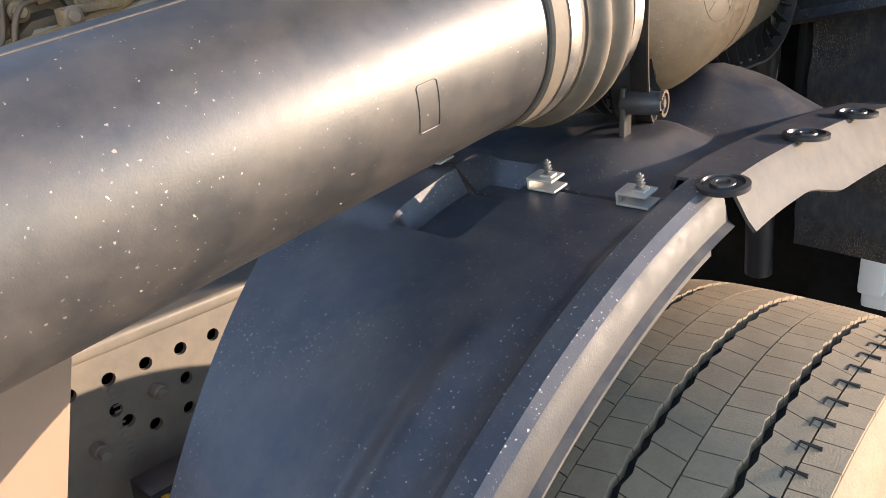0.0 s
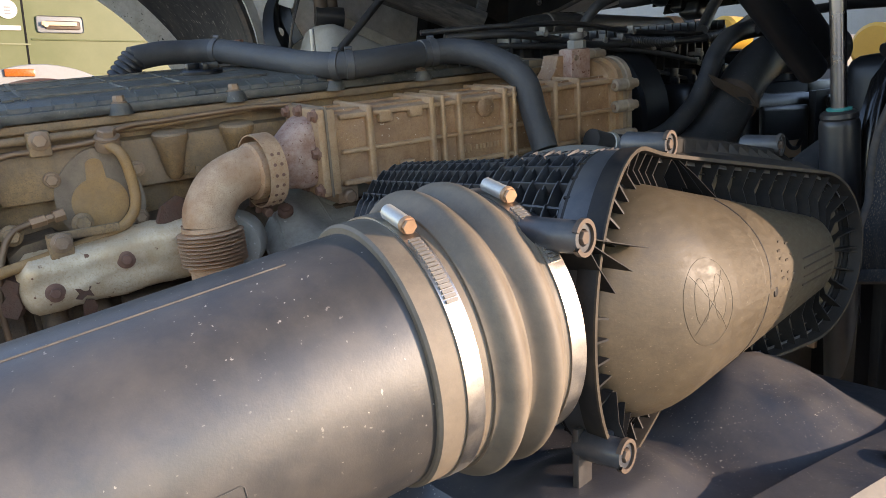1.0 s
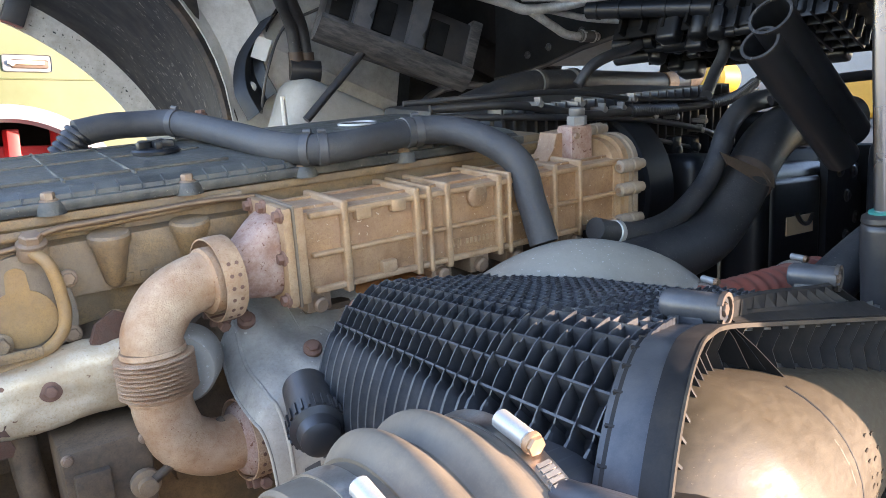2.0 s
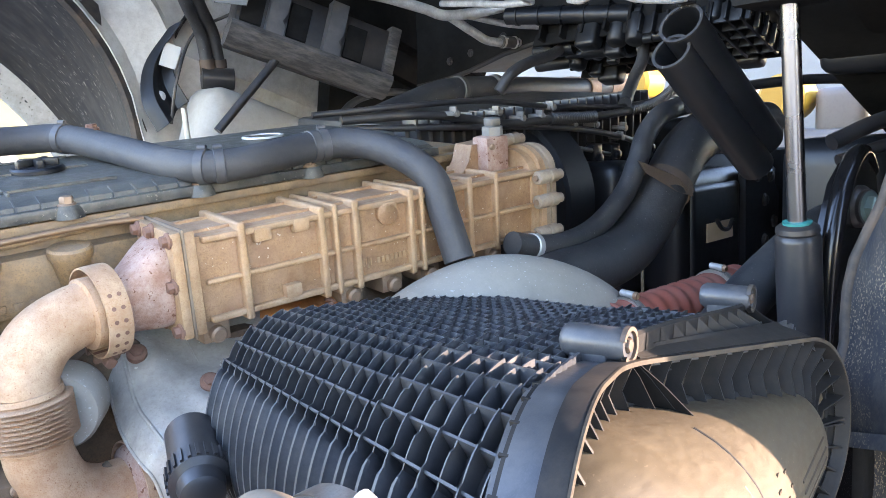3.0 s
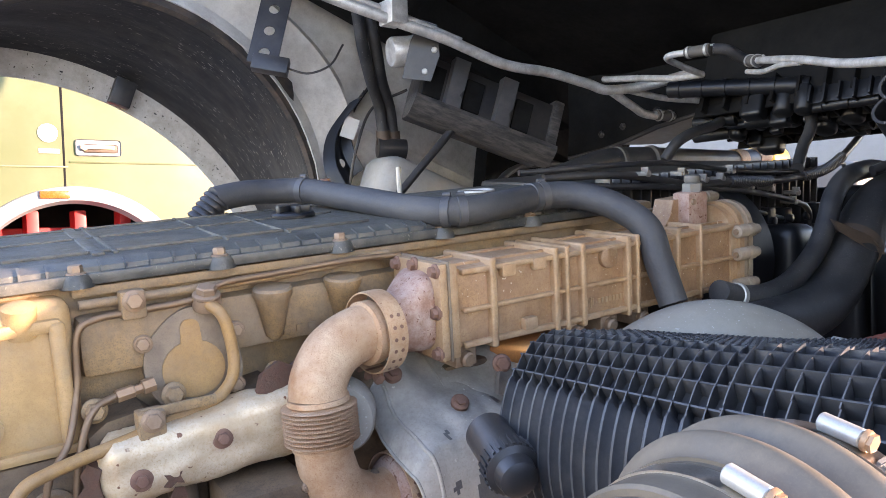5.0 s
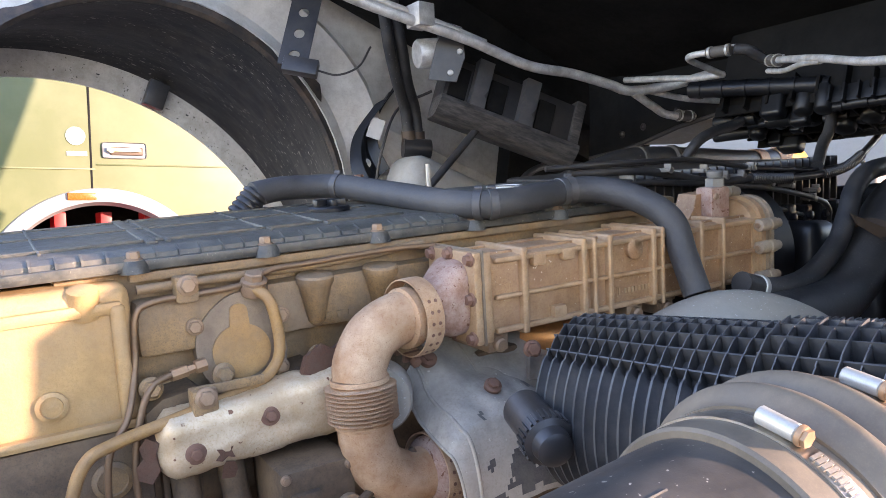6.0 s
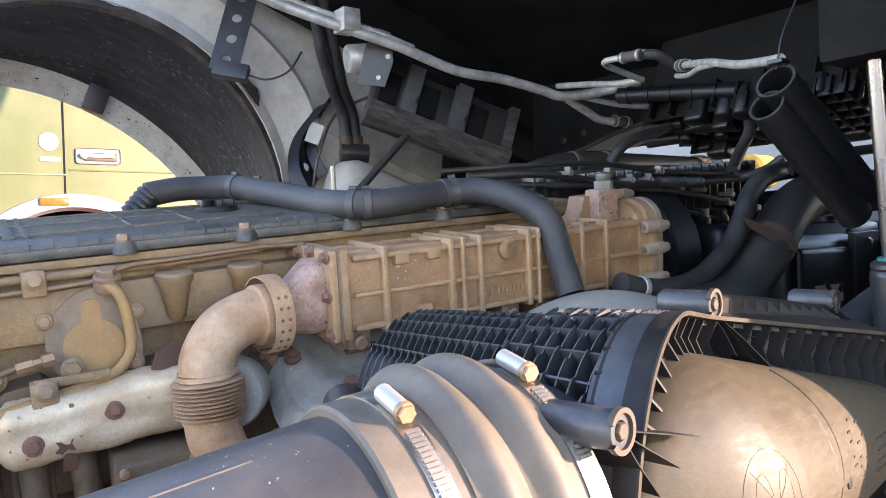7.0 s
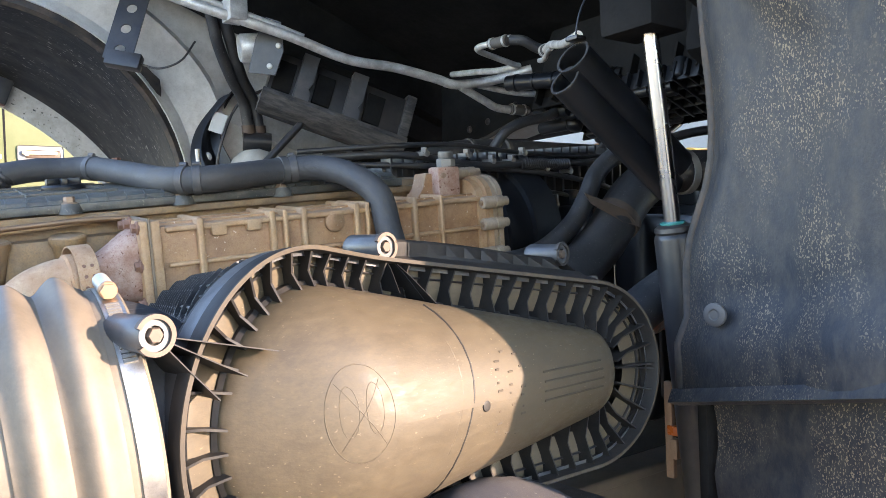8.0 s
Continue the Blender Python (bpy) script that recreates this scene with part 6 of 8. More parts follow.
# ---- front of the engine: pipes, fan shroud, intake ----
charge = thing("charge_air_pipe", "large black rubber charge air pipe with a steel band", "air pipe")
bm = bmesh.new()
tube(bm, curve_pts([(1.56, 1.0, 1.325), (1.651, 1.0, 1.335), (1.744, 1.0, 1.339), (1.847, 1.0, 1.358), (1.923, 1.0, 1.405), (1.979, 1.0, 1.458), (2.047, 1.0, 1.517), (2.137, 1.0, 1.552), (2.26, 0.99, 1.563), (2.34, 0.97, 1.563)], 10), 0.046, 32)
part("hose", bm, HOSE, charge, smooth=60)
bm = bmesh.new()
lathe(bm, [(0.0465, -0.010), (0.0495, -0.009), (0.0495, 0.009), (0.0465, 0.010)], frame_to((1.979, 1.0, 1.458), (0.62, 0, 0.55)), 40)
part("band", bm, STAINED, charge, "brown stained band")
bm = bmesh.new()
lathe(bm, [(0.0465, -0.010), (0.0495, -0.009), (0.0495, 0.009), (0.0465, 0.010)], frame_to((2.20, 0.996, 1.558), (1, -0.25, 0.08)), 40)
part("band", bm, CLIPSTEEL, charge)
cool2 = thing("coolant_pipe", "black rubber radiator hose with a tan strap", "hose")
bm = bmesh.new()
tube(bm, curve_pts([(1.575, 1.03, 1.400), (1.634, 1.03, 1.388), (1.708, 1.03, 1.384), (1.79, 1.025, 1.402), (1.869, 1.02, 1.451), (1.913, 1.02, 1.503), (1.953, 1.025, 1.553), (2.017, 1.03, 1.59), (2.114, 1.035, 1.607), (2.20, 1.05, 1.610)], 10), 0.019, 24)
part("hose", bm, HOSE, cool2, smooth=60)
bm = bmesh.new()
slab(bm, [Vector(p) for p in ((1.880, 0.996, 1.510), (1.892, 0.990, 1.488), (1.945, 0.960, 1.452), (1.985, 0.950, 1.440), (1.982, 0.952, 1.462), (1.940, 0.965, 1.482))], Vector((0.001, 0.0025, 0.001)))
part("strap", bm, STAINED, cool2, "brown stained bracket between the hoses")
bm = bmesh.new()
lathe(bm, [(0.0195, -0.006), (0.0215, -0.005), (0.0215, 0.005), (0.0195, 0.006)], frame_to((1.625, 1.03, 1.389), (1, 0, -0.15)), 28)
part("clamp", bm, CLIPSTEEL, cool2)

redh = thing("silicone_hose", "red ribbed silicone hose with steel clamps", "hose")
bm = bmesh.new()
a, b = Vector((1.615, 0.880, 1.278)), Vector((1.95, 0.850, 1.288))
prof = []
for k in range(97):
    s = k / 96
    prof.append((0.038 + 0.0013 * math.cos(s * 24 * math.pi), s * (b - a).length))
lathe(bm, prof, frame_to(a, b - a), 32)
part("hose", bm, SILICONE, redh, smooth=60)
for s in (0.10, 0.80):
    p = a.lerp(b, s)
    hose_clamp(redh, p, b - a, 0.0415, (0.05, -0.1, 1))
bm = bmesh.new()
tube(bm, [a - (b - a).normalized() * 0.10, a + (b - a).normalized() * 0.02], 0.035, 28)
part("stub", bm, ALU, redh)
hsplate = thing("dark_hose", "black rubber hose beside the lift cylinder", "hose")
bm = bmesh.new()
tube(bm, curve_pts([(1.62, 0.76, 1.24), (1.75, 0.735, 1.325), (1.95, 0.72, 1.39), (2.15, 0.72, 1.40)]), 0.035, 20)
part("hose", bm, HOSE, hsplate, smooth=60)

fanbox = thing("radiator_shroud", "black plastic fan shroud and radiator tank", "radiator")
bm = bmesh.new()
box(bm, (2.06, 1.16, 1.02), (2.17, 1.40, 1.50), 0.035, None, 4)
box(bm, (2.48, 1.10, 0.70), (2.66, 1.95, 1.50), 0.02)
part("shroud", bm, SATIN, fanbox)
bm = bmesh.new()
box(bm, (2.50, 1.15, 1.45), (2.60, 1.95, 1.59), 0.03, None, 4)
part("upper_tank", bm, SATIN, fanbox)
bm = bmesh.new()
box(bm, (2.14, 1.060, 1.00), (2.46, 1.16, 1.470), 0.035, None, 4)
box(bm, (2.18, 1.052, 1.05), (2.40, 1.08, 1.440), 0.014, None, 3)
tank = part("tank", bm, SATIN, fanbox)
bm = bmesh.new()
box(bm, (2.08, 0.66, 1.15), (2.32, 0.84, 1.535), 0.05, None, 4)
part("side_cover", bm, SATIN, fanbox)
# thin tan sheet that paints a patch of sunlight on the tank
bm = bmesh.new()
box(bm, (2.235, 1.0485, 1.315), (2.355, 1.0515, 1.356), 0.001)
part("label", bm, SUNPATCH_HANDLE_TAN, tank, "tan patch painted as sunlight")
bm = bmesh.new()
out = [(2.40, 1.05), (2.58, 1.05), (2.58, 1.40), (2.555, 1.42), (2.56, 1.455), (2.52, 1.475), (2.40, 1.47)]
prism(bm, [(x, z) for x, z in out], 1.040, 1.058, Matrix(((1, 0, 0, 0), (0, 0, 1, 0), (0, 1, 0, 0), (0, 0, 0, 1))), 0.003)
plate = part("side_plate", bm, SATIN, fanbox)
for x, z in ((2.46, 1.445), (2.53, 1.44), (2.50, 1.385), (2.55, 1.33), (2.50, 1.29), (2.55, 1.25)):
    bm = bmesh.new()
    hexbolt(bm, (x, 1.038, z), (0, -1, 0), 0.011, 0.006)
    part("bolt", bm, PLASTIC, plate)
# black tube drawn for the hook-shaped shadow across the sun patch
bm = bmesh.new()
tube(bm, curve_pts([(2.265, 1.042, 1.362), (2.285, 1.040, 1.342), (2.315, 1.040, 1.338), (2.34, 1.042, 1.356)]), 0.005, 8)
part("hook_shadow", bm, PLASTIC, tank)

fan = thing("fan_housing", "black round fan hub cover in front of the engine", "fan")
bm = bmesh.new()
m = frame_to((1.78, 1.36, 1.42), (1, -0.08, 0.07))
lathe(bm, [(0.12, 0), (0.150, 0.008), (0.155, 0.03), (0.155, 0.050), (0.162, 0.052), (0.162, 0.064), (0.155, 0.066), (0.155, 0.095), (0.164, 0.097), (0.164, 0.112), (0.154, 0.114), (0.154, 0.165), (0.166, 0.167), (0.166, 0.24)], m, 48)
part("housing", bm, SATIN, fan)

inlet = thing("intake_manifold", "black ribbed plastic intake manifold with wiring clips", "intake manifold", ENG)
bm = bmesh.new()
box(bm, (0.62, 0.10, -0.20), (1.35, 0.50, 0.035), 0.012)
man = part("body", bm, PLASTIC, inlet)
for k in range(26):
    bm = bmesh.new()
    x = 0.63 + 0.027 * k
    box(bm, (x, 0.078, -0.06), (x + 0.006, 0.12, 0.045), 0.0015)
    part("rib", bm, PLASTIC, man)
for k, (x, z) in enumerate(((0.807, 0.044), (0.869, 0.027), (0.923, 0.025), (0.956, 0.040), (1.090, -0.009), (1.186, -0.026), (1.176, -0.046), (0.70, 0.052), (1.02, 0.000))):
    bm = bmesh.new()
    w = 0.007 if k % 3 else 0.010
    box(bm, (x - w, 0.048, z - 0.006), (x + w, 0.080, z + 0.002), 0.001)
    box(bm, (x - w * 0.8, 0.042, z + 0.001), (x - w * 0.2, 0.060, z + 0.011), 0.001)
    lathe(bm, [(0.0035, -0.003), (0.0065, -0.002), (0.0065, 0.002), (0.0035, 0.003)], frame_to((x, 0.046, z - 0.002), (0, -1, 0)), 12)
    part("clip", bm, CLIPDARK, inlet, "pale steel wiring clip")
for k in range(11):
    bm = bmesh.new()
    x = 0.66 + 0.062 * k
    box(bm, (x, 0.060, -0.115 + 0.004 * (k % 3)), (x + 0.030, 0.10, -0.062 + 0.006 * (k % 2)), 0.004)
    lathe(bm, [(0.010, 0), (0.010, 0.008), (0.006, 0.010), (0.0001, 0.010)], frame_to((x + 0.015, 0.060, -0.086), (0, -1, 0)), 12)
    part("port_cover", bm, SATIN, man)


def loom(pts, r, ribbed=()):
    """A cable along the intake; ribbed names stretches of its length that are in corrugated sleeving."""
    t = line("wiring_loom", "black wiring loom, partly in corrugated sleeving, along the intake", pts, r, PLASTIC, "cable", ENG, 8, 10)
    cp = curve_pts(pts, 8)
    for a, b in ribbed:
        bm = bmesh.new()
        fine, radii = [], []
        for i in range(int(a * (len(cp) - 1)), int(b * (len(cp) - 1))):
            for f in range(8):
                fine.append(cp[i].lerp(cp[i + 1], f / 8))
                radii.append(r * (1.5 if f % 4 < 2 else 1.15))
        tube(bm, fine, radii, 10)
        part("sleeve", bm, PLASTIC, t)
    return t


loom([(0.45, 0.13, 0.068), (0.62, 0.085, 0.070), (0.785, 0.065, 0.065), (0.949, 0.060, 0.040), (1.174, 0.060, 0.020), (1.301, 0.065, 0.020), (1.397, 0.07, 0.025), (1.46, 0.10, 0.010)], 0.0055)
loom([(0.50, 0.12, 0.055), (0.66, 0.080, 0.050), (0.83, 0.055, 0.018), (0.959, 0.050, 0.015), (1.045, 0.050, 0.008), (1.174, 0.050, 0.007), (1.301, 0.055, 0.016), (1.41, 0.07, 0.048), (1.55, 0.10, 0.10)], 0.0085, ((0.36, 0.55), (0.66, 0.86)))
loom([(0.50, 0.12, 0.040), (0.73, 0.062, 0.022), (0.907, 0.055, 0.004), (1.021, 0.052, -0.012), (1.174, 0.050, -0.046), (1.235, 0.052, -0.075), (1.26, 0.07, -0.14)], 0.0065)
loom([(0.72, 0.07, -0.030), (0.86, 0.068, -0.040), (1.02, 0.066, -0.052), (1.16, 0.066, -0.085)], 0.0050)

crossh = thing("coolant_crossover_hose", "black rubber hose crossing behind the engine", "hose")
bm = bmesh.new()
tube(bm, curve_pts([(1.95, 1.80, 1.62), (2.06, 1.80, 1.655), (2.18, 1.79, 1.690), (2.30, 1.77, 1.700), (2.45, 1.75, 1.700), (2.62, 1.75, 1.701), (2.80, 1.75, 1.703), (2.92, 1.75, 1.712)], 8), 0.034, 24)
part("hose", bm, HOSE, crossh, smooth=60)
for p in ((2.24, 1.78, 1.697), (2.36, 1.755, 1.701)):
    bm = bmesh.new()
    lathe(bm, [(0.034, -0.008), (0.038, -0.007), (0.038, 0.007), (0.034, 0.008)], frame_to(p, (1, 0, 0.1)), 28)
    part("clamp", bm, RUBBER, crossh)


bm = bmesh.new()
tube(bm, [(2.78, 1.75, 1.703), (2.83, 1.75, 1.705)], 0.038, 20)
tube(bm, curve_pts([(2.90, 1.75, 1.711), (2.96, 1.75, 1.725), (2.99, 1.75, 1.78)]), 0.036, 20)
part("end_fitting", bm, RUST_TAN, crossh, "rust-tinted end fitting")
upper = thing("drain_hose", "black rubber hose bending down from the cab floor", "hose")
bm = bmesh.new()
tube(bm, curve_pts([(2.42, 1.50, 1.82), (2.30, 1.50, 1.765), (2.21, 1.50, 1.742), (2.15, 1.51, 1.715), (2.12, 1.53, 1.67)], 8), 0.014, 14)
part("hose", bm, HOSE, upper, smooth=60)
for pts, r in (([(2.06, 1.0, 1.60), (2.16, 0.94, 1.635), (2.30, 0.84, 1.645), (2.42, 0.72, 1.63)], 0.010), ([(1.95, 0.70, 1.53), (2.05, 0.64, 1.565), (2.2, 0.56, 1.57), (2.34, 0.45, 1.55)], 0.013), ([(1.98, 0.70, 1.50), (2.08, 0.62, 1.53), (2.22, 0.52, 1.525), (2.36, 0.42, 1.50)], 0.010)):
    line("corrugated_cable", "black corrugated cable conduit at the cab hinge", pts, r, PLASTIC, "cable", None, 8, 10)


# ---- cab lift cylinder ----
def lift_cylinder():
    t = thing("cab_lift_cylinder", "hydraulic cab lift cylinder with a chrome rod", "hydraulic cylinder")
    a, b = Vector((1.669, 0.64, 1.437)), Vector((1.632, 0.638, 1.695))
    d = (b - a).normalized()
    bm = bmesh.new()
    cyl(bm, a - d * 0.05, b + d * 0.10, 0.0112, seg=32)
    part("rod", bm, CHROME, t, "chrome rod")
    bm = bmesh.new()
    lathe(bm, [(0.027, -0.75), (0.028, -0.02), (0.0265, -0.014), (0.0245, -0.012), (0.0265, -0.009), (0.0255, -0.003), (0.0215, 0.0), (0.0120, 0.002)], frame_to(a, d), 32)
    part("barrel", bm, PLASTIC, t, "black painted barrel")
    bm = bmesh.new()
    lathe(bm, [(0.015, 0.0), (0.0175, 0.001), (0.0175, 0.004), (0.0125, 0.005)], frame_to(a, d), 32)
    part("seal", bm, TEAL, t, "teal wiper seal")
    bm = bmesh.new()
    box(bm, (1.585, 0.60, 1.70), (1.665, 0.69, 2.1), 0.008, None)
    part("top_bracket", bm, CABDARK, t)
    return t


lift_cylinder()
sleeve = thing("twin_duct", "black twin plastic duct cut open at its end", "air duct")
for c0, c1, r in ((Vector((1.616, 0.768, 1.695)), Vector((1.855, 0.764, 1.540)), 0.029), (Vector((1.605, 0.776, 1.660)), Vector((1.838, 0.768, 1.502)), 0.026)):
    bm = bmesh.new()
    d = (c1 - c0)
    lathe(bm, [(r - 0.004, 0.19), (r - 0.004, 0.0), (r, -0.001), (r, d.length)], frame_to(c0, d), 32)
    tb = part("tube", bm, SATIN, sleeve)
    bm = bmesh.new()
    lathe(bm, [(r - 0.0035, -0.002), (r + 0.0005, -0.002), (r + 0.0005, 0.001), (r - 0.0035, 0.001), (r - 0.0035, -0.002)], frame_to(c0, d), 32)
    part("cut_edge", bm, LINER, tb, "pale cut edge")

arm = thing("cab_mount_arm", "glossy black steel cab mount arm with a large bolt", "cab mount")
bm = bmesh.new()
prism(bm, [(1.700, 0.95), (1.94, 0.95), (1.93, 1.30), (1.905, 1.42), (1.880, 1.485), (1.845, 1.508), (1.805, 1.505), (1.765, 1.480), (1.735, 1.430), (1.715, 1.360)], 0.615, 0.640, Matrix(((1, 0, 0, 0), (0, 0, 1, 0), (0, 1, 0, 0), (0, 0, 0, 1))), 0.006)
mount = part("arm", bm, GLOSSBLACK, arm)
bm = bmesh.new()
tube(bm, curve_pts([(1.712, 0.622, 1.20), (1.716, 0.618, 1.36), (1.728, 0.616, 1.43), (1.758, 0.616, 1.482), (1.800, 0.618, 1.512), (1.845, 0.622, 1.516), (1.885, 0.626, 1.490)], 8), 0.013, 14)
part("rolled_edge", bm, GLOSSBLACK, mount, smooth=60)
bm = bmesh.new()
lathe(bm, [(0.0001, 0.0), (0.029, 0.0), (0.029, 0.006), (0.026, 0.010), (0.024, 0.012), (0.024, 0.017), (0.0001, 0.018)], frame_to((1.808, 0.616, 1.447), (-0.25, -1, 0)), 32)
part("washer", bm, PLASTIC, arm)
bm = bmesh.new()
hexbolt(bm, (1.806, 0.600, 1.447), (-0.25, -1, 0), 0.0165, 0.015)
part("bolt", bm, BOLTGREEN, arm, "grey-green hexagonal bolt")

# ---- the tipped cab ----
def cab():
    t = thing("truck_cab", "tipped truck cab seen from below with black underside", "truck cab", CAB)
    # floor of the cab over the engine tunnel
    bm = bmesh.new()
    box(bm, (-0.75, -1.05, 0.32), (0.95, 1.05, 0.38), 0.02)
    part("floor", bm, CABDARK, t)
    bm = bmesh.new()
    rows = []
    for i in range(31):
        x = -0.70 + 1.64 * i / 30
        rows.append([(x, y, 0.312 - 0.012 * math.sin(6 * x) * math.cos(3 * y) + 0.010 * noise.noise(Vector((x * 4, y * 4, 0)))) for y in [-1.0 + 2.0 * k / 20 for k in range(21)]])
    sheet(bm, rows)
    part("sound_mat", bm, CABDARK, t)
    # lower floors beside the tunnel
    bm = bmesh.new()
    box(bm, (0.30, -1.22, -0.12), (0.95, -0.62, 0.35), 0.03)
    part("near_footwell", bm, CABDARK, t)
    # white side wall on the far side, above and ahead of the wheel arch
    bm = bmesh.new()
    rows = []
    for k in range(41):
        x = -0.85 + 1.8 * k / 40
        d = x + 0.47
        zb = -0.57 + math.sqrt(0.57 ** 2 - d * d) + 0.01 if abs(d) < 0.53 else -0.40
        rows.append([(x, y + 0.02 * math.sin(q * 9) * 0.3, zb + (0.35 - zb) * q) for q, y in ((0.0, 0.965), (0.12, 0.985), (0.38, 0.97), (0.42, 0.955), (0.46, 0.97), (0.8, 0.94), (1.0, 0.90))])
    sheet(bm, rows, 0.004)
    part("inner_side_wall", bm, CABWHITE, t, "dirty white inner side wall")
    bm = bmesh.new()
    box(bm, (-0.60, 0.74, 0.17), (0.8, 0.90, 0.34), 0.02)
    part("side_sill", bm, CABDARK, t)
    bm = bmesh.new()
    box(bm, (0.44, 0.80, 0.085), (1.12, 0.90, 0.32), 0.02)
    box(bm, (0.40, 0.77, 0.225), (1.12, 0.83, 0.262), 0.008)
    part("side_beam", bm, CABDARK, t)
    # dark sheet added to fill the unlit void below the beam
    bm = bmesh.new()
    prism(bm, [(0.565, -0.20), (0.70, -0.09), (0.80, -0.05), (1.00, 0.00), (1.00, 0.16), (0.50, 0.16), (0.53, -0.02)], 0.84, 0.90, Matrix(((1, 0, 0, 0), (0, 0, 1, 0), (0, 1, 0, 0), (0, 0, 0, 1))), 0.01)
    part("dark_gap_filler", bm, CABDARK, t)
    bm = bmesh.new()
    tube(bm, curve_pts([(0.54, 0.80, -0.17), (0.60, 0.80, -0.06), (0.70, 0.80, 0.01), (0.82, 0.79, 0.05), (0.96, 0.78, 0.06)]), 0.012, 10)
    part("panel_edge", bm, STRAP, t)
    bm = bmesh.new()
    tube(bm, curve_pts([(0.40, 0.765, 0.268), (0.60, 0.765, 0.262), (0.86, 0.765, 0.252), (1.08, 0.765, 0.244)]), 0.006, 8)
    part("beam_edge", bm, STRAP, t)
    # pale box section low on the wall
    bm = bmesh.new()
    box(bm, (0.12, 0.74, -0.42), (0.56, 0.92, -0.17), 0.07, None, 4)
    part("pale_beam", bm, BEAM, t)

    # wheel arches on both sides: lip, liner and outer skin
    def arch(sign):
        y_out, y_in = sign * 1.32, sign * 0.985
        R = 0.755

        def at(a, r, y):
            return (-0.55 + r * math.sin(radians(a)), y, -0.98 + r * math.cos(radians(a)))

        def inner(a, r, y):
            b_ = a * 1.30
            return (-0.47 + r * math.sin(radians(b_)), y, -0.57 + r * math.cos(radians(b_)))

        angs = [-52 + (125 if sign > 0 else 78) * k / 60 for k in range(61)]
        bm = bmesh.new()
        rows = [[at(a, R, y_out), at(a, R + 0.088, y_out - sign * 0.006)] for a in angs]
        sheet(bm, rows, 0.006)
        lip = part("arch_lip", bm, LIPGREY, t, "dusty pale wheel arch lip")
        bm = bmesh.new()
        rows = []
        for a in angs:
            p, q = Vector(at(a, R + 0.080, y_out - sign * 0.008)), Vector(inner(a, 0.565, y_in))
            row = [p.lerp(q, s) + Vector((0, 0, h)) for s, h in ((0, 0), (0.06, 0.012), (0.3, 0.010), (0.5, 0.0), (0.56, 0.016), (0.75, 0.014), (0.9, 0.012), (1.0, 0.0))]
            row.append(Vector(inner(a, 0.553, y_in - sign * 0.006)))
            rows.append(row)
        sheet(bm, rows, 0.005)
        part("arch_liner", bm, LINER, t, "scuffed black wheel arch liner")
        if sign > 0:
            bm = bmesh.new()
            rows = []
            for k, a in enumerate(angs):
                wob = 0.006 * math.sin(k * 0.55) + 0.004 * math.sin(k * 1.7)
                tab = 0.034 * bump(a, 20, 27, 3)
                rows.append([Vector(inner(a, r, y_in - d)) for r, d in ((0.550, 0.014), (0.560, 0.024), (0.573 + 0.5 * wob, 0.020), (0.586 + wob + tab, 0.014), (0.586 + wob + tab, 0.003))])
            sheet(bm, rows, 0.004)
            part("arch_edge", bm, LINER_EDGE, t, "brown-stained inner edge of the arch liner")
        for a in (-30, -8, 12, 30, 48, 62):
            bm = bmesh.new()
            hexbolt(bm, at(a, R + 0.045, y_out - sign * 0.004), (0, -sign, 0), 0.007, 0.005)
            part("lip_screw", bm, PLASTIC, lip)
        bm = bmesh.new()
        p = at(4, R + 0.02, y_out - sign * 0.02)
        box(bm, (p[0] - 0.03, min(p[1], p[1] - sign * 0.03), p[2] - 0.02), (p[0] + 0.03, max(p[1], p[1] - sign * 0.03), p[2] + 0.06), 0.004)
        part("arch_clip", bm, PLASTIC, lip)
        # outer skin above the arch
        bm = bmesh.new()
        rows = [[at(a, R + 0.05, y_out + sign * 0.006), (at(a, R + 0.05, 0)[0] * 1.0, y_out + sign * 0.03, max(0.30, at(a, R + 0.05, 0)[2] + 0.10))] for a in angs]
        sheet(bm, rows, 0.006)
        part("outer_skin", bm, CABWHITE, t)

    arch(1)
    arch(-1)
    # rear wall and upper body, so that the cab is closed
    bm = bmesh.new()
    box(bm, (-0.80, -1.22, 0.37), (0.95, 1.22, 1.9), 0.06)
    box(bm, (0.90, -1.22, 0.70), (1.25, 1.22, 1.9), 0.06)
    part("upper_body", bm, CABWHITE, t)
    # unseen near-side wall ahead of the arch, lengthened to keep sun off the bay
    bm = bmesh.new()
    prism(bm, [(1.60, 1.05), (3.0, 0.95), (3.6, 1.2), (4.5, 1.7), (4.5, 2.25), (1.60, 2.2)], 0.06, 0.095, CAB.inverted() @ Matrix(((1, 0, 0, 0), (0, 0, 1, 0), (0, 1, 0, 0), (0, 0, 0, 1))), 0.008)
    part("side_sun_block", bm, CABDARK, t)
    # cross block of the tilt hinge beside the lift cylinder
    bm = bmesh.new()
    box(bm, (0.12, -0.84, -0.14), (0.40, -0.74, 0.16), 0.02)
    part("hinge_block", bm, CABDARK, t)
    bm = bmesh.new()
    box(bm, (2.08, 0.30, 1.640), (2.40, 0.775, 2.10), 0.03, CAB.inverted(), 3)
    part("hinge_housing", bm, SATIN, t)
    bm = bmesh.new()
    box(bm, (0.86, -1.2, 0.60), (1.24, 1.2, 0.694), 0.02)
    part("front_floor", bm, CABDARK, t)
    # front panel, extended downward to block sky light from the bay
    bm = bmesh.new()
    box(bm, (1.26, -1.22, 0.345), (1.32, 1.22, 0.85), 0.02)
    part("front_panel", bm, CABDARK, t)
    return t


cab()


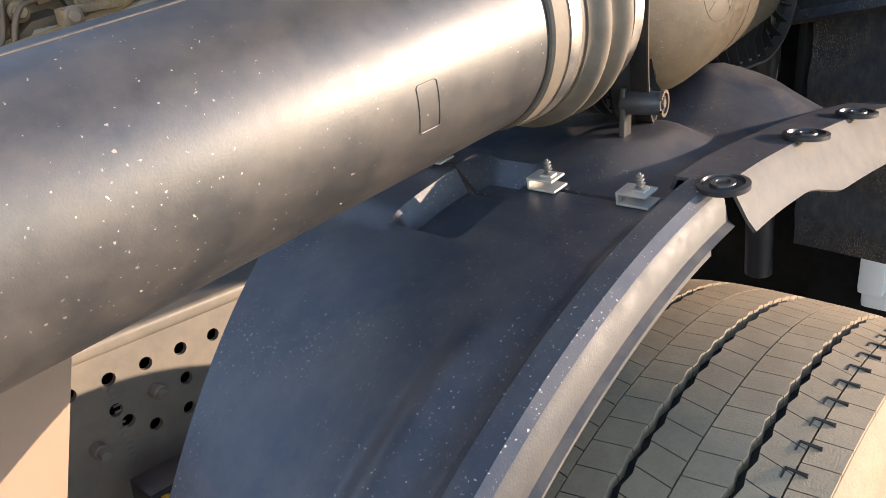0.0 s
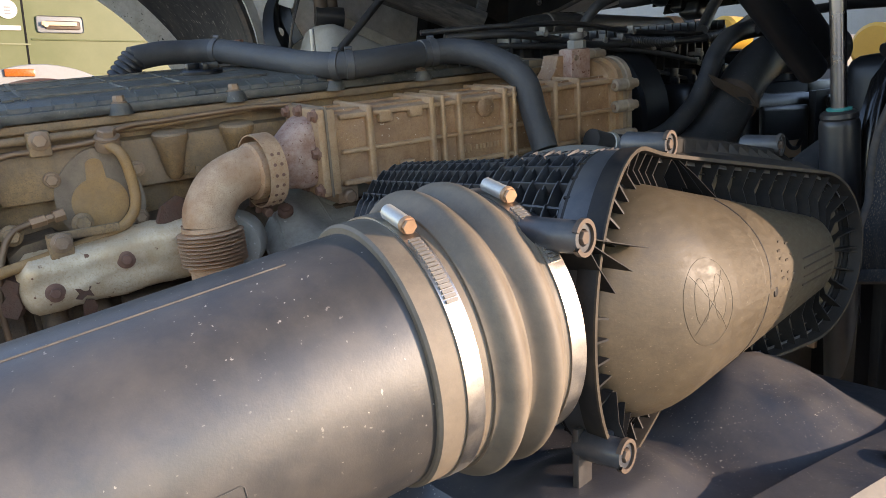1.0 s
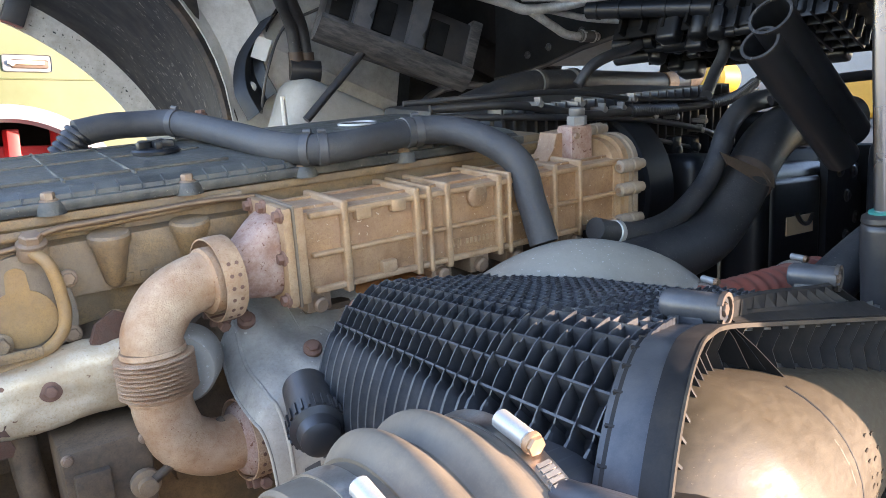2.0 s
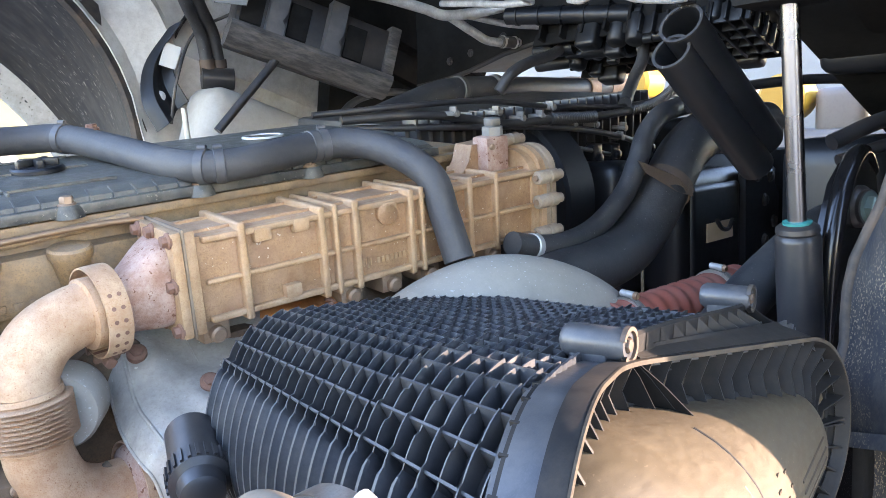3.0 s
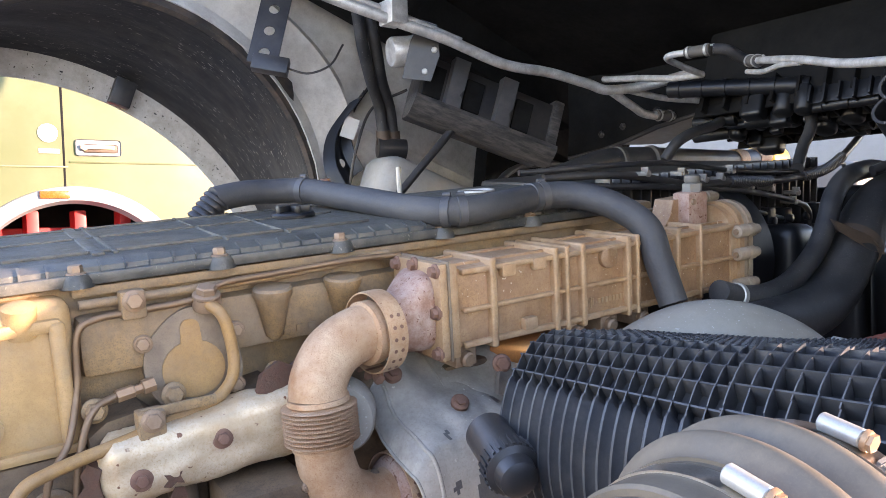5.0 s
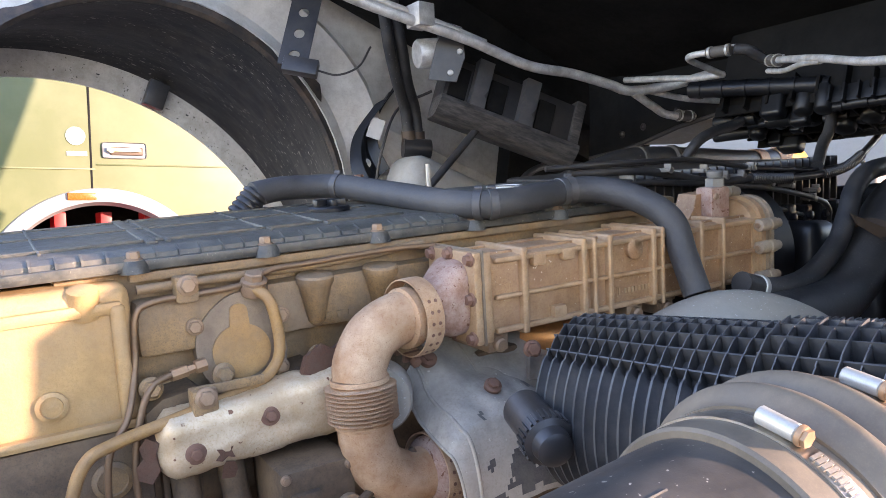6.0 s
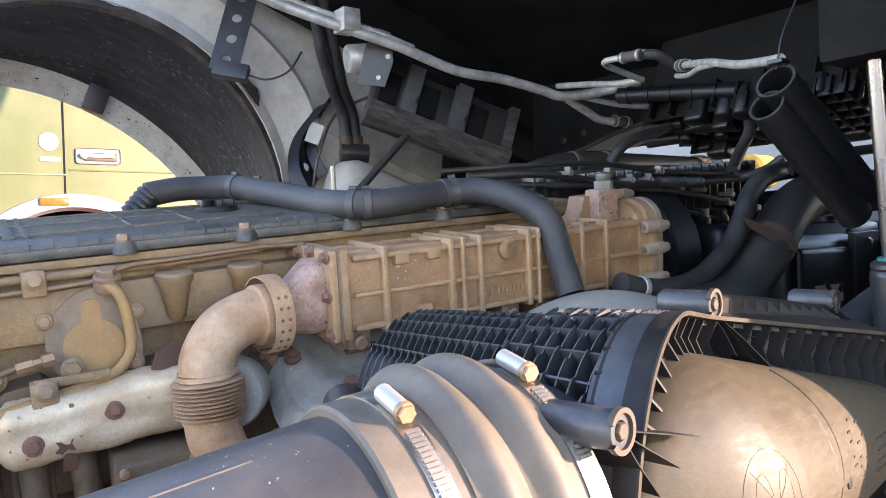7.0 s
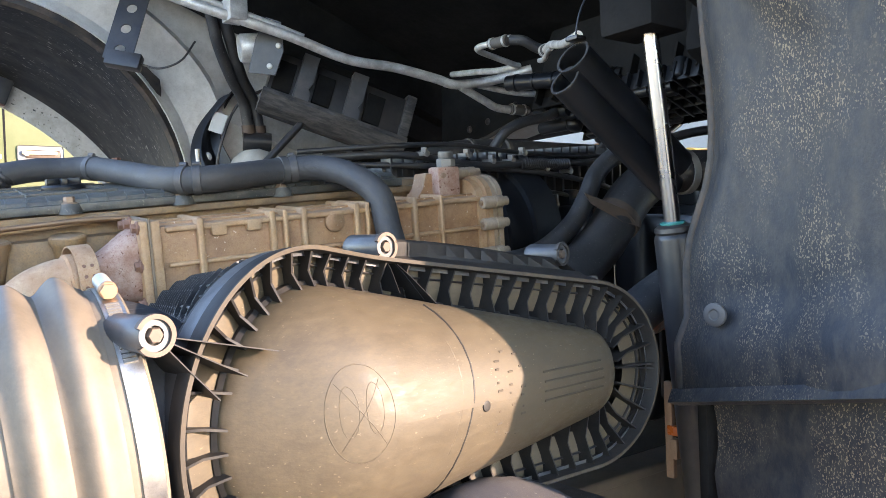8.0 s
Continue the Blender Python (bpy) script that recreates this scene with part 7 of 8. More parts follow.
def heater_box():
    t = thing("battery_tray", "scuffed black ribbed plastic box under the cab floor", "plastic box", CAB @ pose(0.06, 0.60, -0.105, 0, 0, -17))
    L, W, H = 0.42, 0.10, 0.17
    bm = bmesh.new()
    box(bm, (0, 0.0, 0), (L, W, H), 0.010)
    body = part("body", bm, PLASTIC, t)
    bm = bmesh.new()
    prism(bm, [(-0.030, 0.044), (-0.034, 0.030), (-0.024, 0.010), (-0.006, -0.010), (0.020, -0.014), (0.050, -0.004), (0.050, 0.044)], -0.008, L + 0.008, Matrix(((0, 0, 1, 0), (1, 0, 0, 0), (0, 1, 0, 0), (0, 0, 0, 1))), 0.003)
    part("lower_rail", bm, TRAY, t, "scuffed lower rail")
    for x in (0.012, 0.13, 0.285):
        bm = bmesh.new()
        box(bm, (x, -0.006, 0.055), (x + 0.055, 0.004, H - 0.025), 0.004)
        part("recess_panel", bm, CABDARK, body)
    for x in (0.075, 0.225):
        bm = bmesh.new()
        prism(bm, [(0, 0.03), (0.045, 0.03), (0.045, 0.07), (0.035, 0.08), (0.045, 0.10), (0.045, H + 0.01), (0.0, H + 0.01)], -0.030, 0.005, Matrix(((1, 0, 0, x), (0, 0, 1, 0), (0, 1, 0, 0), (0, 0, 0, 1))), 0.003)
        part("strap", bm, STRAP, t, "grey-black moulded strap")
    bm = bmesh.new()
    box(bm, (L - 0.02, -0.012, 0.02), (L + 0.012, 0.03, H + 0.012), 0.006)
    part("end_rib", bm, TRAY, t)
    return t


heater_box()


def perforated_bracket():
    t = thing("perforated_bracket", "black steel bracket with round holes and a switch", "bracket")
    a, b = Vector((1.345, 2.215, 1.965)), Vector((1.46, 2.26, 2.30))
    z = (b - a).normalized()
    x = Vector((0.8, -0.5, 0)).normalized()
    x = (x - z * x.dot(z)).normalized()
    y = z.cross(x)
    m = Matrix(((x.x, y.x, z.x, a.x), (x.y, y.y, z.y, a.y), (x.z, y.z, z.z, a.z), (0, 0, 0, 1)))
    bm = bmesh.new()
    n = 5
    step = 0.066
    for k in range(n):
        w, z0, z1 = 0.040, k * step, (k + 1) * step
        cz, r = (z0 + z1) / 2, 0.0145
        for s in (0.0,):
            outer, inner = [], []
            for i in range(20):
                side, q = divmod(i, 5)
                u = 2 * q / 5 - 1
                ex, ez = ((u, -1), (1, u), (-u, 1), (-1, -u))[side]
                ex, ez = ex * w, ez * step / 2
                ln = math.hypot(ex, ez)
                outer.append(bm.verts.new((ex, s, cz + ez)))
                inner.append(bm.verts.new((r * ex / ln, s, cz + r * ez / ln)))
            for i in range(20):
                j = (i + 1) % 20
                bm.faces.new((outer[i], outer[j], inner[j], inner[i]))
    me_m = m
    for v in bm.verts:
        v.co = me_m @ v.co
    bmesh.ops.remove_doubles(bm, verts=bm.verts[:], dist=0.0005)
    bmesh.ops.solidify(bm, geom=bm.faces[:], thickness=0.004)
    part("plate", bm, PLASTIC, t)
    bm = bmesh.new()
    box(bm, (-0.02, -0.03, -0.03), (0.075, 0.0, 0.015), 0.004, m)
    part("switch", bm, PLASTIC, t)
    bm = bmesh.new()
    tube(bm, curve_pts([m @ Vector((0.075, -0.015, -0.01)), m @ Vector((0.13, -0.02, -0.015)), m @ Vector((0.18, -0.02, 0.02)), m @ Vector((0.20, -0.01, 0.09))]), 0.003, 8)
    part("cable", bm, PLASTIC, t)
    return t


perforated_bracket()


def black_bracket():
    t = thing("cab_bracket", "black glossy pressed steel bracket with a white label", "bracket")
    bm = bmesh.new()
    pts = [(1.64, 2.30, 1.62), (1.62, 2.33, 1.70), (1.65, 2.36, 1.80), (1.72, 2.34, 1.90)]
    rows = [[(p[0] - 0.035 + 0.012 * k, p[1] - 0.02 * math.sin(k * 0.8), p[2] + 0.01 * k) for k in range(9)] for p in curve_pts(pts, 6)]
    sheet(bm, rows, 0.005)
    part("pressing", bm, SATIN, t)
    bm = bmesh.new()
    m = frame_to((1.672, 2.325, 1.825), (-0.45, -0.85, 0.1))
    box(bm, (-0.022, -0.032, 0), (0.022, 0.032, 0.0015), 0, m @ pose(0, 0, 0, 0, 0, -20))
    part("label", bm, LABELWHITE, t, "white paper label")
    bm = bmesh.new()
    hexbolt(bm, (1.628, 2.315, 1.716), (-0.4, -0.9, 0.1), 0.011, 0.006)
    part("bolt", bm, CLIPSTEEL, t)
    bm = bmesh.new()
    tube(bm, curve_pts([(1.64, 2.29, 1.64), (1.66, 2.27, 1.76), (1.72, 2.27, 1.88), (1.80, 2.2, 1.93)]), 0.0045, 8)
    part("cable", bm, PLASTIC, t)
    return t


black_bracket()

for k, dx in enumerate((0.0, 0.035)):
    hp = thing("heater_hose", "black rubber heater hose hanging from the cab floor", "hose", None, "heater hoses")
    bm = bmesh.new()
    tube(bm, curve_pts([(1.52 + dx, 2.05, 2.22), (1.575 + dx, 2.10, 2.10), (1.60 + dx * 1.2, 2.12, 2.02), (1.655 + dx, 2.17, 1.94), (1.715 + dx, 2.225, 1.88), (1.735 + dx, 2.24, 1.80)]), 0.017, 16)
    part("hose", bm, HOSE, hp, smooth=60)
    bm = bmesh.new()
    tube(bm, [(1.735 + dx, 2.24, 1.81), (1.74 + dx, 2.245, 1.77)], 0.021, 14)
    part("end_fitting", bm, STAINED, hp)
motor = thing("blower_motor", "grey metal cylindrical motor with black bracket", "motor")
bm = bmesh.new()
lathe(bm, [(0.0001, 0), (0.036, 0.002), (0.04, 0.008), (0.04, 0.09), (0.036, 0.1)], frame_to((1.62, 2.02, 1.985), (0.8, -0.2, 0.1)), 28)
part("casing", bm, ALU_LINE, motor)
bm = bmesh.new()
m = frame_to((1.672, 1.945, 1.985), (-0.62, -0.78, 0.0))
prism(bm, [(-0.055, -0.075), (0.02, -0.085), (0.045, -0.02), (0.04, 0.06), (0.0, 0.075), (-0.03, 0.02)], 0, 0.005, m, 0.001)
plate2 = part("mounting_plate", bm, PLASTIC, motor)
for u, v in ((0.028, 0.045), (0.032, -0.005), (0.005, -0.060)):
    bm = bmesh.new()
    hexbolt(bm, m @ Vector((u, v, 0.005)), m.to_3x3() @ Vector((0, 0, 1)), 0.006, 0.005)
    part("bolt", bm, CLIPSTEEL, plate2)
bm = bmesh.new()
box(bm, (1.70, 1.96, 1.93), (1.715, 2.03, 2.06), 0.003)
for k in range(3):
    hexbolt(bm, (1.6995, 1.975 + 0.02 * k, 1.955 + 0.038 * k), (-1, -0.3, 0), 0.005, 0.004)
part("bracket", bm, PLASTIC, motor)
valve = thing("hose_connector", "black round hose connector below the heater hoses", "connector")
bm = bmesh.new()
tube(bm, [(1.72, 2.25, 1.76), (1.80, 2.22, 1.755)], 0.030, 20)
part("body", bm, PLASTIC, valve)
brace = thing("gas_strut", "thin black strut under the cab", "strut")
bm = bmesh.new()
tube(bm, [(1.62, 2.0, 1.61), (1.80, 1.97, 1.80)], 0.011, 12)
part("strut", bm, PLASTIC, brace)


# ---- pipes under the cab floor ----
def ac_lines():
    t = thing("air_conditioning_lines", "bent aluminium air conditioning lines under the cab floor", "pipes")
    for pts, r in (
        ([(1.30, 2.00, 2.13), (1.42, 1.98, 2.09), (1.553, 1.93, 2.045), (1.70, 1.88, 2.00), (1.86, 1.84, 1.945), (2.00, 1.81, 1.93), (2.12, 1.78, 1.905), (2.19, 1.765, 1.89), (2.28, 1.70, 1.90), (2.36, 1.62, 1.925)], 0.014),
        ([(1.30, 2.02, 2.15), (1.44, 1.99, 2.11), (1.60, 1.94, 2.06), (1.75, 1.88, 2.00)], 0.010),
        ([(2.178, 1.77, 1.92), (2.15, 1.62, 1.895), (2.12, 1.50, 1.872), (2.10, 1.40, 1.862)], 0.0085),
        ([(2.20, 1.76, 1.885), (2.29, 1.76, 1.85), (2.36, 1.76, 1.83), (2.50, 1.74, 1.83)], 0.012),
        ([(2.24, 1.74, 1.89), (2.36, 1.70, 1.87), (2.48, 1.66, 1.865)], 0.009),
        ([(2.10, 1.402, 1.862), (2.04, 1.41, 1.876), (1.982, 1.412, 1.888), (1.962, 1.385, 1.891), (1.962, 1.31, 1.885)], 0.0075),
        ([(2.03, 1.24, 1.856), (1.93, 1.13, 1.828), (1.83, 1.02, 1.797), (1.734, 0.903, 1.759), (1.66, 0.81, 1.737), (1.625, 0.765, 1.728)], 0.0075),
        ([(2.00, 1.225, 1.828), (1.95, 1.16, 1.812), (1.89, 1.09, 1.806), (1.83, 1.02, 1.792)], 0.0055),
    ):
        bm = bmesh.new()
        tube(bm, curve_pts(pts, 8), r, 14)
        part("pipe", bm, ALU_LINE, t, smooth=60)
    for p, d in (((1.963, 1.318, 1.886), (0.03, -1, -0.06)), ((2.005, 1.212, 1.849), (-0.65, -0.73, -0.2)), ((2.42, 1.75, 1.83), (1, -0.1, 0))):
        d = Vector(d).normalized()
        jr = 0.0125 if p[1] < 1.5 else 0.0165
        bm = bmesh.new()
        tube(bm, [Vector(p) - d * 0.030, Vector(p) + d * 0.030], jr, 18)
        sl = part("rubber_joint", bm, RUBBER, t, "black rubber joint")
        for s in (-0.022, 0.022):
            bm = bmesh.new()
            lathe(bm, [(jr, -0.003), (jr + 0.0015, -0.003), (jr + 0.0015, 0.003), (jr, 0.003)], frame_to(Vector(p) + d * s, d), 20)
            lathe(bm, [(0.0025, -0.005), (0.0025, 0.005)], frame_to(Vector(p) + d * s + Vector((0, -jr, 0.008)), d), 8)
            part("clamp", bm, CLIPSTEEL, sl)
    bm = bmesh.new()
    tube(bm, curve_pts([(1.966, 1.285, 1.884), (1.985, 1.262, 1.88), (2.012, 1.25, 1.866), (2.03, 1.238, 1.856)], 6), 0.012, 14)
    part("rubber_elbow", bm, HOSE, t, "black rubber elbow", smooth=60)
    bm = bmesh.new()
    box(bm, (1.55, 1.90, 2.03), (1.60, 1.96, 2.09), 0.004)
    part("holder", bm, ALU_LINE, t)
    bm = bmesh.new()
    box(bm, (1.612, 0.756, 1.720), (1.634, 0.780, 1.727), 0.002)
    tube(bm, curve_pts([(1.622, 0.768, 1.726), (1.628, 0.764, 1.76), (1.646, 0.758, 1.80), (1.672, 0.75, 1.85)], 6), 0.0018, 8)
    part("holder", bm, PLASTIC, t, "thin black tie and clip")
    return t


ac_lines()


def hvac_unit():
    """The black ribbed heater case under the floor."""
    t = thing("heater_case", "black ribbed plastic heater case under the cab floor", "heater case", CAB)
    rng = random.Random(7)
    bm = bmesh.new()
    box(bm, (0.66, -0.42, 0.09), (0.90, 0.16, 0.33), 0.02)
    body = part("body", bm, CABDARK, t)
    for k in range(9):
        bm = bmesh.new()
        y = -0.40 + 0.065 * k
        box(bm, (0.635, y, 0.075), (0.90, y + 0.008, 0.13 + 0.02 * (k % 2)), 0.002)
        part("rib", bm, CABDARK, body)
    for k in range(8):
        bm = bmesh.new()
        y = -0.415 + 0.034 * k
        box(bm, (0.625, y, 0.046 + 0.004 * (k % 2)), (0.82, y + 0.006, 0.092), 0.0015)
        part("slat", bm, SATIN, body)
    for k in range(5):
        bm = bmesh.new()
        x = 0.64 + 0.042 * k
        box(bm, (x, -0.425, 0.050), (x + 0.006, -0.165, 0.094), 0.0015)
        part("slat", bm, SATIN, body)
    for k in range(5):
        bm = bmesh.new()
        x = 0.66 + 0.055 * k
        box(bm, (x, -0.42, 0.070), (x + 0.008, 0.16, 0.10), 0.002)
        part("rib", bm, CABDARK, body)
    bm = bmesh.new()
    tube(bm, [(0.588, 0.20, 0.127), (0.63, 0.02, 0.122), (0.671, -0.15, 0.116)], 0.022, 18)
    part("pipe_housing", bm, SATIN, t)
    for y in (0.17, 0.11, 0.05, -0.01, -0.07, -0.13):
        bm = bmesh.new()
        lathe(bm, [(0.0215, -0.004), (0.0245, -0.004), (0.0245, 0.004), (0.0215, 0.004)], frame_to((0.635 - 0.237 * y, y, 0.121 + 0.03 * y), (-0.237, 1, 0.03)), 20)
        part("ring", bm, SATIN, t)
    for k in range(34):
        bm = bmesh.new()
        x, y = 0.63 + 0.23 * rng.random(), -0.38 + 0.5 * rng.random()
        s = 0.02 + 0.03 * rng.random()
        z = 0.060 - 0.03 * rng.random()
        if k % 3 == 0:
            tube(bm, [(x, y, z + s * 0.5), (x, y + s * 2.6, z + s * 0.5)], s * 0.42, 14)
        elif k % 3 == 1:
            lathe(bm, [(0.0001, 0.0), (s * 0.5, 0.001), (s * 0.62, 0.006), (s * 0.7, 0.05)], frame_to((x, y, z), (0.1, 0.05, 1)), 16)
        else:
            box(bm, (x, y, z), (x + s, y + s * 1.4, 0.11), s * 0.28, None, 3)
        part("moulding", bm, SATIN, body, smooth=60)
    bm = bmesh.new()
    box(bm, (0.64, -0.02, 0.050), (0.67, 0.01, 0.076), 0.003)
    part("yellow_plug", bm, YELLOW, t, "yellow plug")
    bm = bmesh.new()
    tube(bm, curve_pts([(0.70, -0.14, 0.10), (0.70, -0.15, 0.02), (0.68, -0.15, -0.04), (0.62, -0.18, -0.12)]), 0.014, 12)
    part("drain_hose", bm, HOSE, t)
    return t


hvac_unit()

# dark bulkhead above the panel
bk = thing("cab_bulkhead", "black dusty bulkhead under the cab floor", "panel")
bm = bmesh.new()
low = [(2.40, 2.12, 1.735), (2.43, 2.0, 1.752), (2.452, 1.93, 1.770), (2.457, 1.80, 1.804), (2.478, 1.655, 1.830), (2.48, 1.40, 1.83)]
sheet(bm, [[(x, y, z), (x + 0.01, y, z + 0.12), (x + 0.01, y, 2.10)] for x, y, z in low], 0.006)
part("panel", bm, CABDARK, bk)
bm = bmesh.new()
tube(bm, low, 0.008, 10)
part("rolled_edge", bm, PLASTIC, bk)
for x, y, z in low[1:5]:
    bm = bmesh.new()
    hexbolt(bm, (x - 0.002, y, z + 0.05), (-1, 0, 0), 0.009, 0.006)
    part("bolt", bm, PLASTIC, bk)

# grey crossmember end seen beyond the floor
xm = thing("cab_floor_panel", "bare grey metal floor panel edge in daylight", "panel")
bm = bmesh.new()
slab(bm, [Vector((2.45, 1.93, 1.765)), Vector((2.455, 1.80, 1.800)), Vector((2.475, 1.655, 1.825)), Vector((2.50, 1.66, 1.808)), Vector((2.57, 1.76, 1.780)), Vector((2.57, 1.87, 1.765))], Vector((0, 0, 0.003)))
part("panel", bm, ALU, xm)


# ---- near-side arch liner ----
def near_liner():
    t = thing("wheel_arch_liner", "mud-splashed black plastic wheel arch liner of the tipped cab", "arch liner")
    bm = bmesh.new()
    rows = []
    for i in range(31):
        s = i / 30
        z = 1.225 + 0.95 * s
        x = 1.545 - 0.02 * s - 0.10 * max(0, s - 0.35) ** 1.5
        row = []
        for j in range(25):
            v = j / 24
            y0 = 0.546 - 0.044 * bump(z, 1.50, 9, 0.22)
            y = y0 - (y0 - 0.083 - 0.195 * bump(z, 1.64, 9, 0.06)) * v
            edge = 0.030 * math.exp(-v * 14)
            flare = 0.020 * math.sin(v * 9) * 0.4
            yy = y - 0.02 * math.exp(-((s - 0.28) / 0.08) ** 2) * (1 - v)
            ridge = 0.010 * bump(v, 0.06, 0.16, 0.05) * bump(z, 1.32, 1.62, 0.10) + 0.003 * math.sin(v * 22 + z * 3) * bump(v, 0.25, 2, 0.1)
            row.append((x + edge - 0.05 * v + flare * 0.3 - ridge - 0.022 * bump(z, 1.20, 1.305, 0.02), yy, z + 0.075 * v * (1 - s)))
        rows.append(row)
    sheet(bm, rows, 0.005)
    part("panel", bm, FLAP, t, smooth=60)
    bm = bmesh.new()
    tube(bm, [Vector(row[0]) + Vector((-0.004, 0.001, 0)) for row in rows], 0.0075, 10)
    part("rolled_edge", bm, LINER_EDGE, t, "brown-stained rolled edge", smooth=60)
    bm = bmesh.new()
    rows = []
    for i in range(13):
        z = 0.85 + 0.375 * i / 12
        rows.append([(1.575 - 0.04 * v + 0.006 * math.sin(z * 60 + v * 5), 0.515 - 0.40 * v, z + 0.06 * v * i / 12) for v in [k / 16 for k in range(17)]])
    sheet(bm, rows, 0.006)
    part("lower_flap", bm, FLAP, t, smooth=60)
    bm = bmesh.new()
    sheet(bm, [[(x0 - 0.05 * v, 0.540 - 0.43 * v, z + 0.075 * v) for v in [k / 16 for k in range(17)]] for x0, z in ((1.522, 1.236), (1.516, 1.226), (1.530, 1.221), (1.585, 1.224))], 0.004)
    part("lower_ledge", bm, FLAP, t, smooth=60)
    bm = bmesh.new()
    lathe(bm, [(0.0135, -0.002), (0.0135, 0.002), (0.0115, 0.0035), (0.0065, 0.0035), (0.005, 0.002), (0.0001, 0.002)], frame_to((1.519, 0.478, 1.331), (-1, -0.1, 0)), 28)
    part("fastener", bm, STRAP, t, "round grey fastener")
    # unseen roof added above the wheel to darken the liner's top
    bm = bmesh.new()
    sheet(bm, [[(1.515 - 0.66 * u, 0.56 - 0.50 * v, 1.86 + 0.12 * math.sin(u * 1.6)) for v in [k / 10 for k in range(11)]] for u in [k / 10 for k in range(11)]], 0.005)
    part("shade_roof", bm, FLAP, t, smooth=60)
    # side return towards the lift cylinder
    bm = bmesh.new()
    box(bm, (1.56, 0.522, 1.0), (1.66, 0.535, 1.38), 0.003)
    part("side_return", bm, CABDARK, t)
    return t


near_liner()
bumper = thing("front_bumper", "dark plastic front bumper and entry step", "bumper")
bm = bmesh.new()
box(bm, (1.93, 0.06, 0.28), (2.5, 0.60, 1.14), 0.03)
part("step_box", bm, CABDARK, bumper)
bm = bmesh.new()
box(bm, (2.35, 0.06, 0.25), (2.6, 2.75, 1.05), 0.04)
part("cross_panel", bm, CABDARK, bumper)
# dark panel added to cut the yard's light and reflections at this corner
bm = bmesh.new()
box(bm, (2.36, 0.10, 1.04), (2.42, 0.92, 1.50), 0.02)
part("corner_light_block", bm, CABDARK, bumper)
# dark panels added so the tank does not mirror the bright yard
bm = bmesh.new()
box(bm, (2.70, 0.10, 0.95), (2.76, 2.60, 1.50), 0.02)
box(bm, (2.42, 0.10, 1.04), (2.72, 0.16, 1.50), 0.02)
part("front_light_block", bm, CABDARK, bumper)
bm = bmesh.new()
box(bm, (1.86, 0.43, 0.655), (1.92, 0.48, 0.745), 0.012)
box(bm, (1.90, 0.40, 0.61), (1.95, 0.48, 0.650), 0.012)
part("white_corner", bm, WHITE, bumper, "white painted corner piece")
# thin strip and tip that stand in for a tan rag with an orange end
mk = thing("marker_lamp", "orange tip on a thin tan strip behind the liner", "lamp")
bm = bmesh.new()
box(bm, (1.70, 0.676, 1.06), (1.71, 0.690, 1.205), 0.003)
box(bm, (1.698, 0.668, 1.09), (1.712, 0.682, 1.12), 0.003)
part("bracket", bm, BOLT_TAN, mk)
bm = bmesh.new()
box(bm, (1.698, 0.665, 1.125), (1.71, 0.685, 1.14), 0.003)
part("tip", bm, ORANGE, mk)


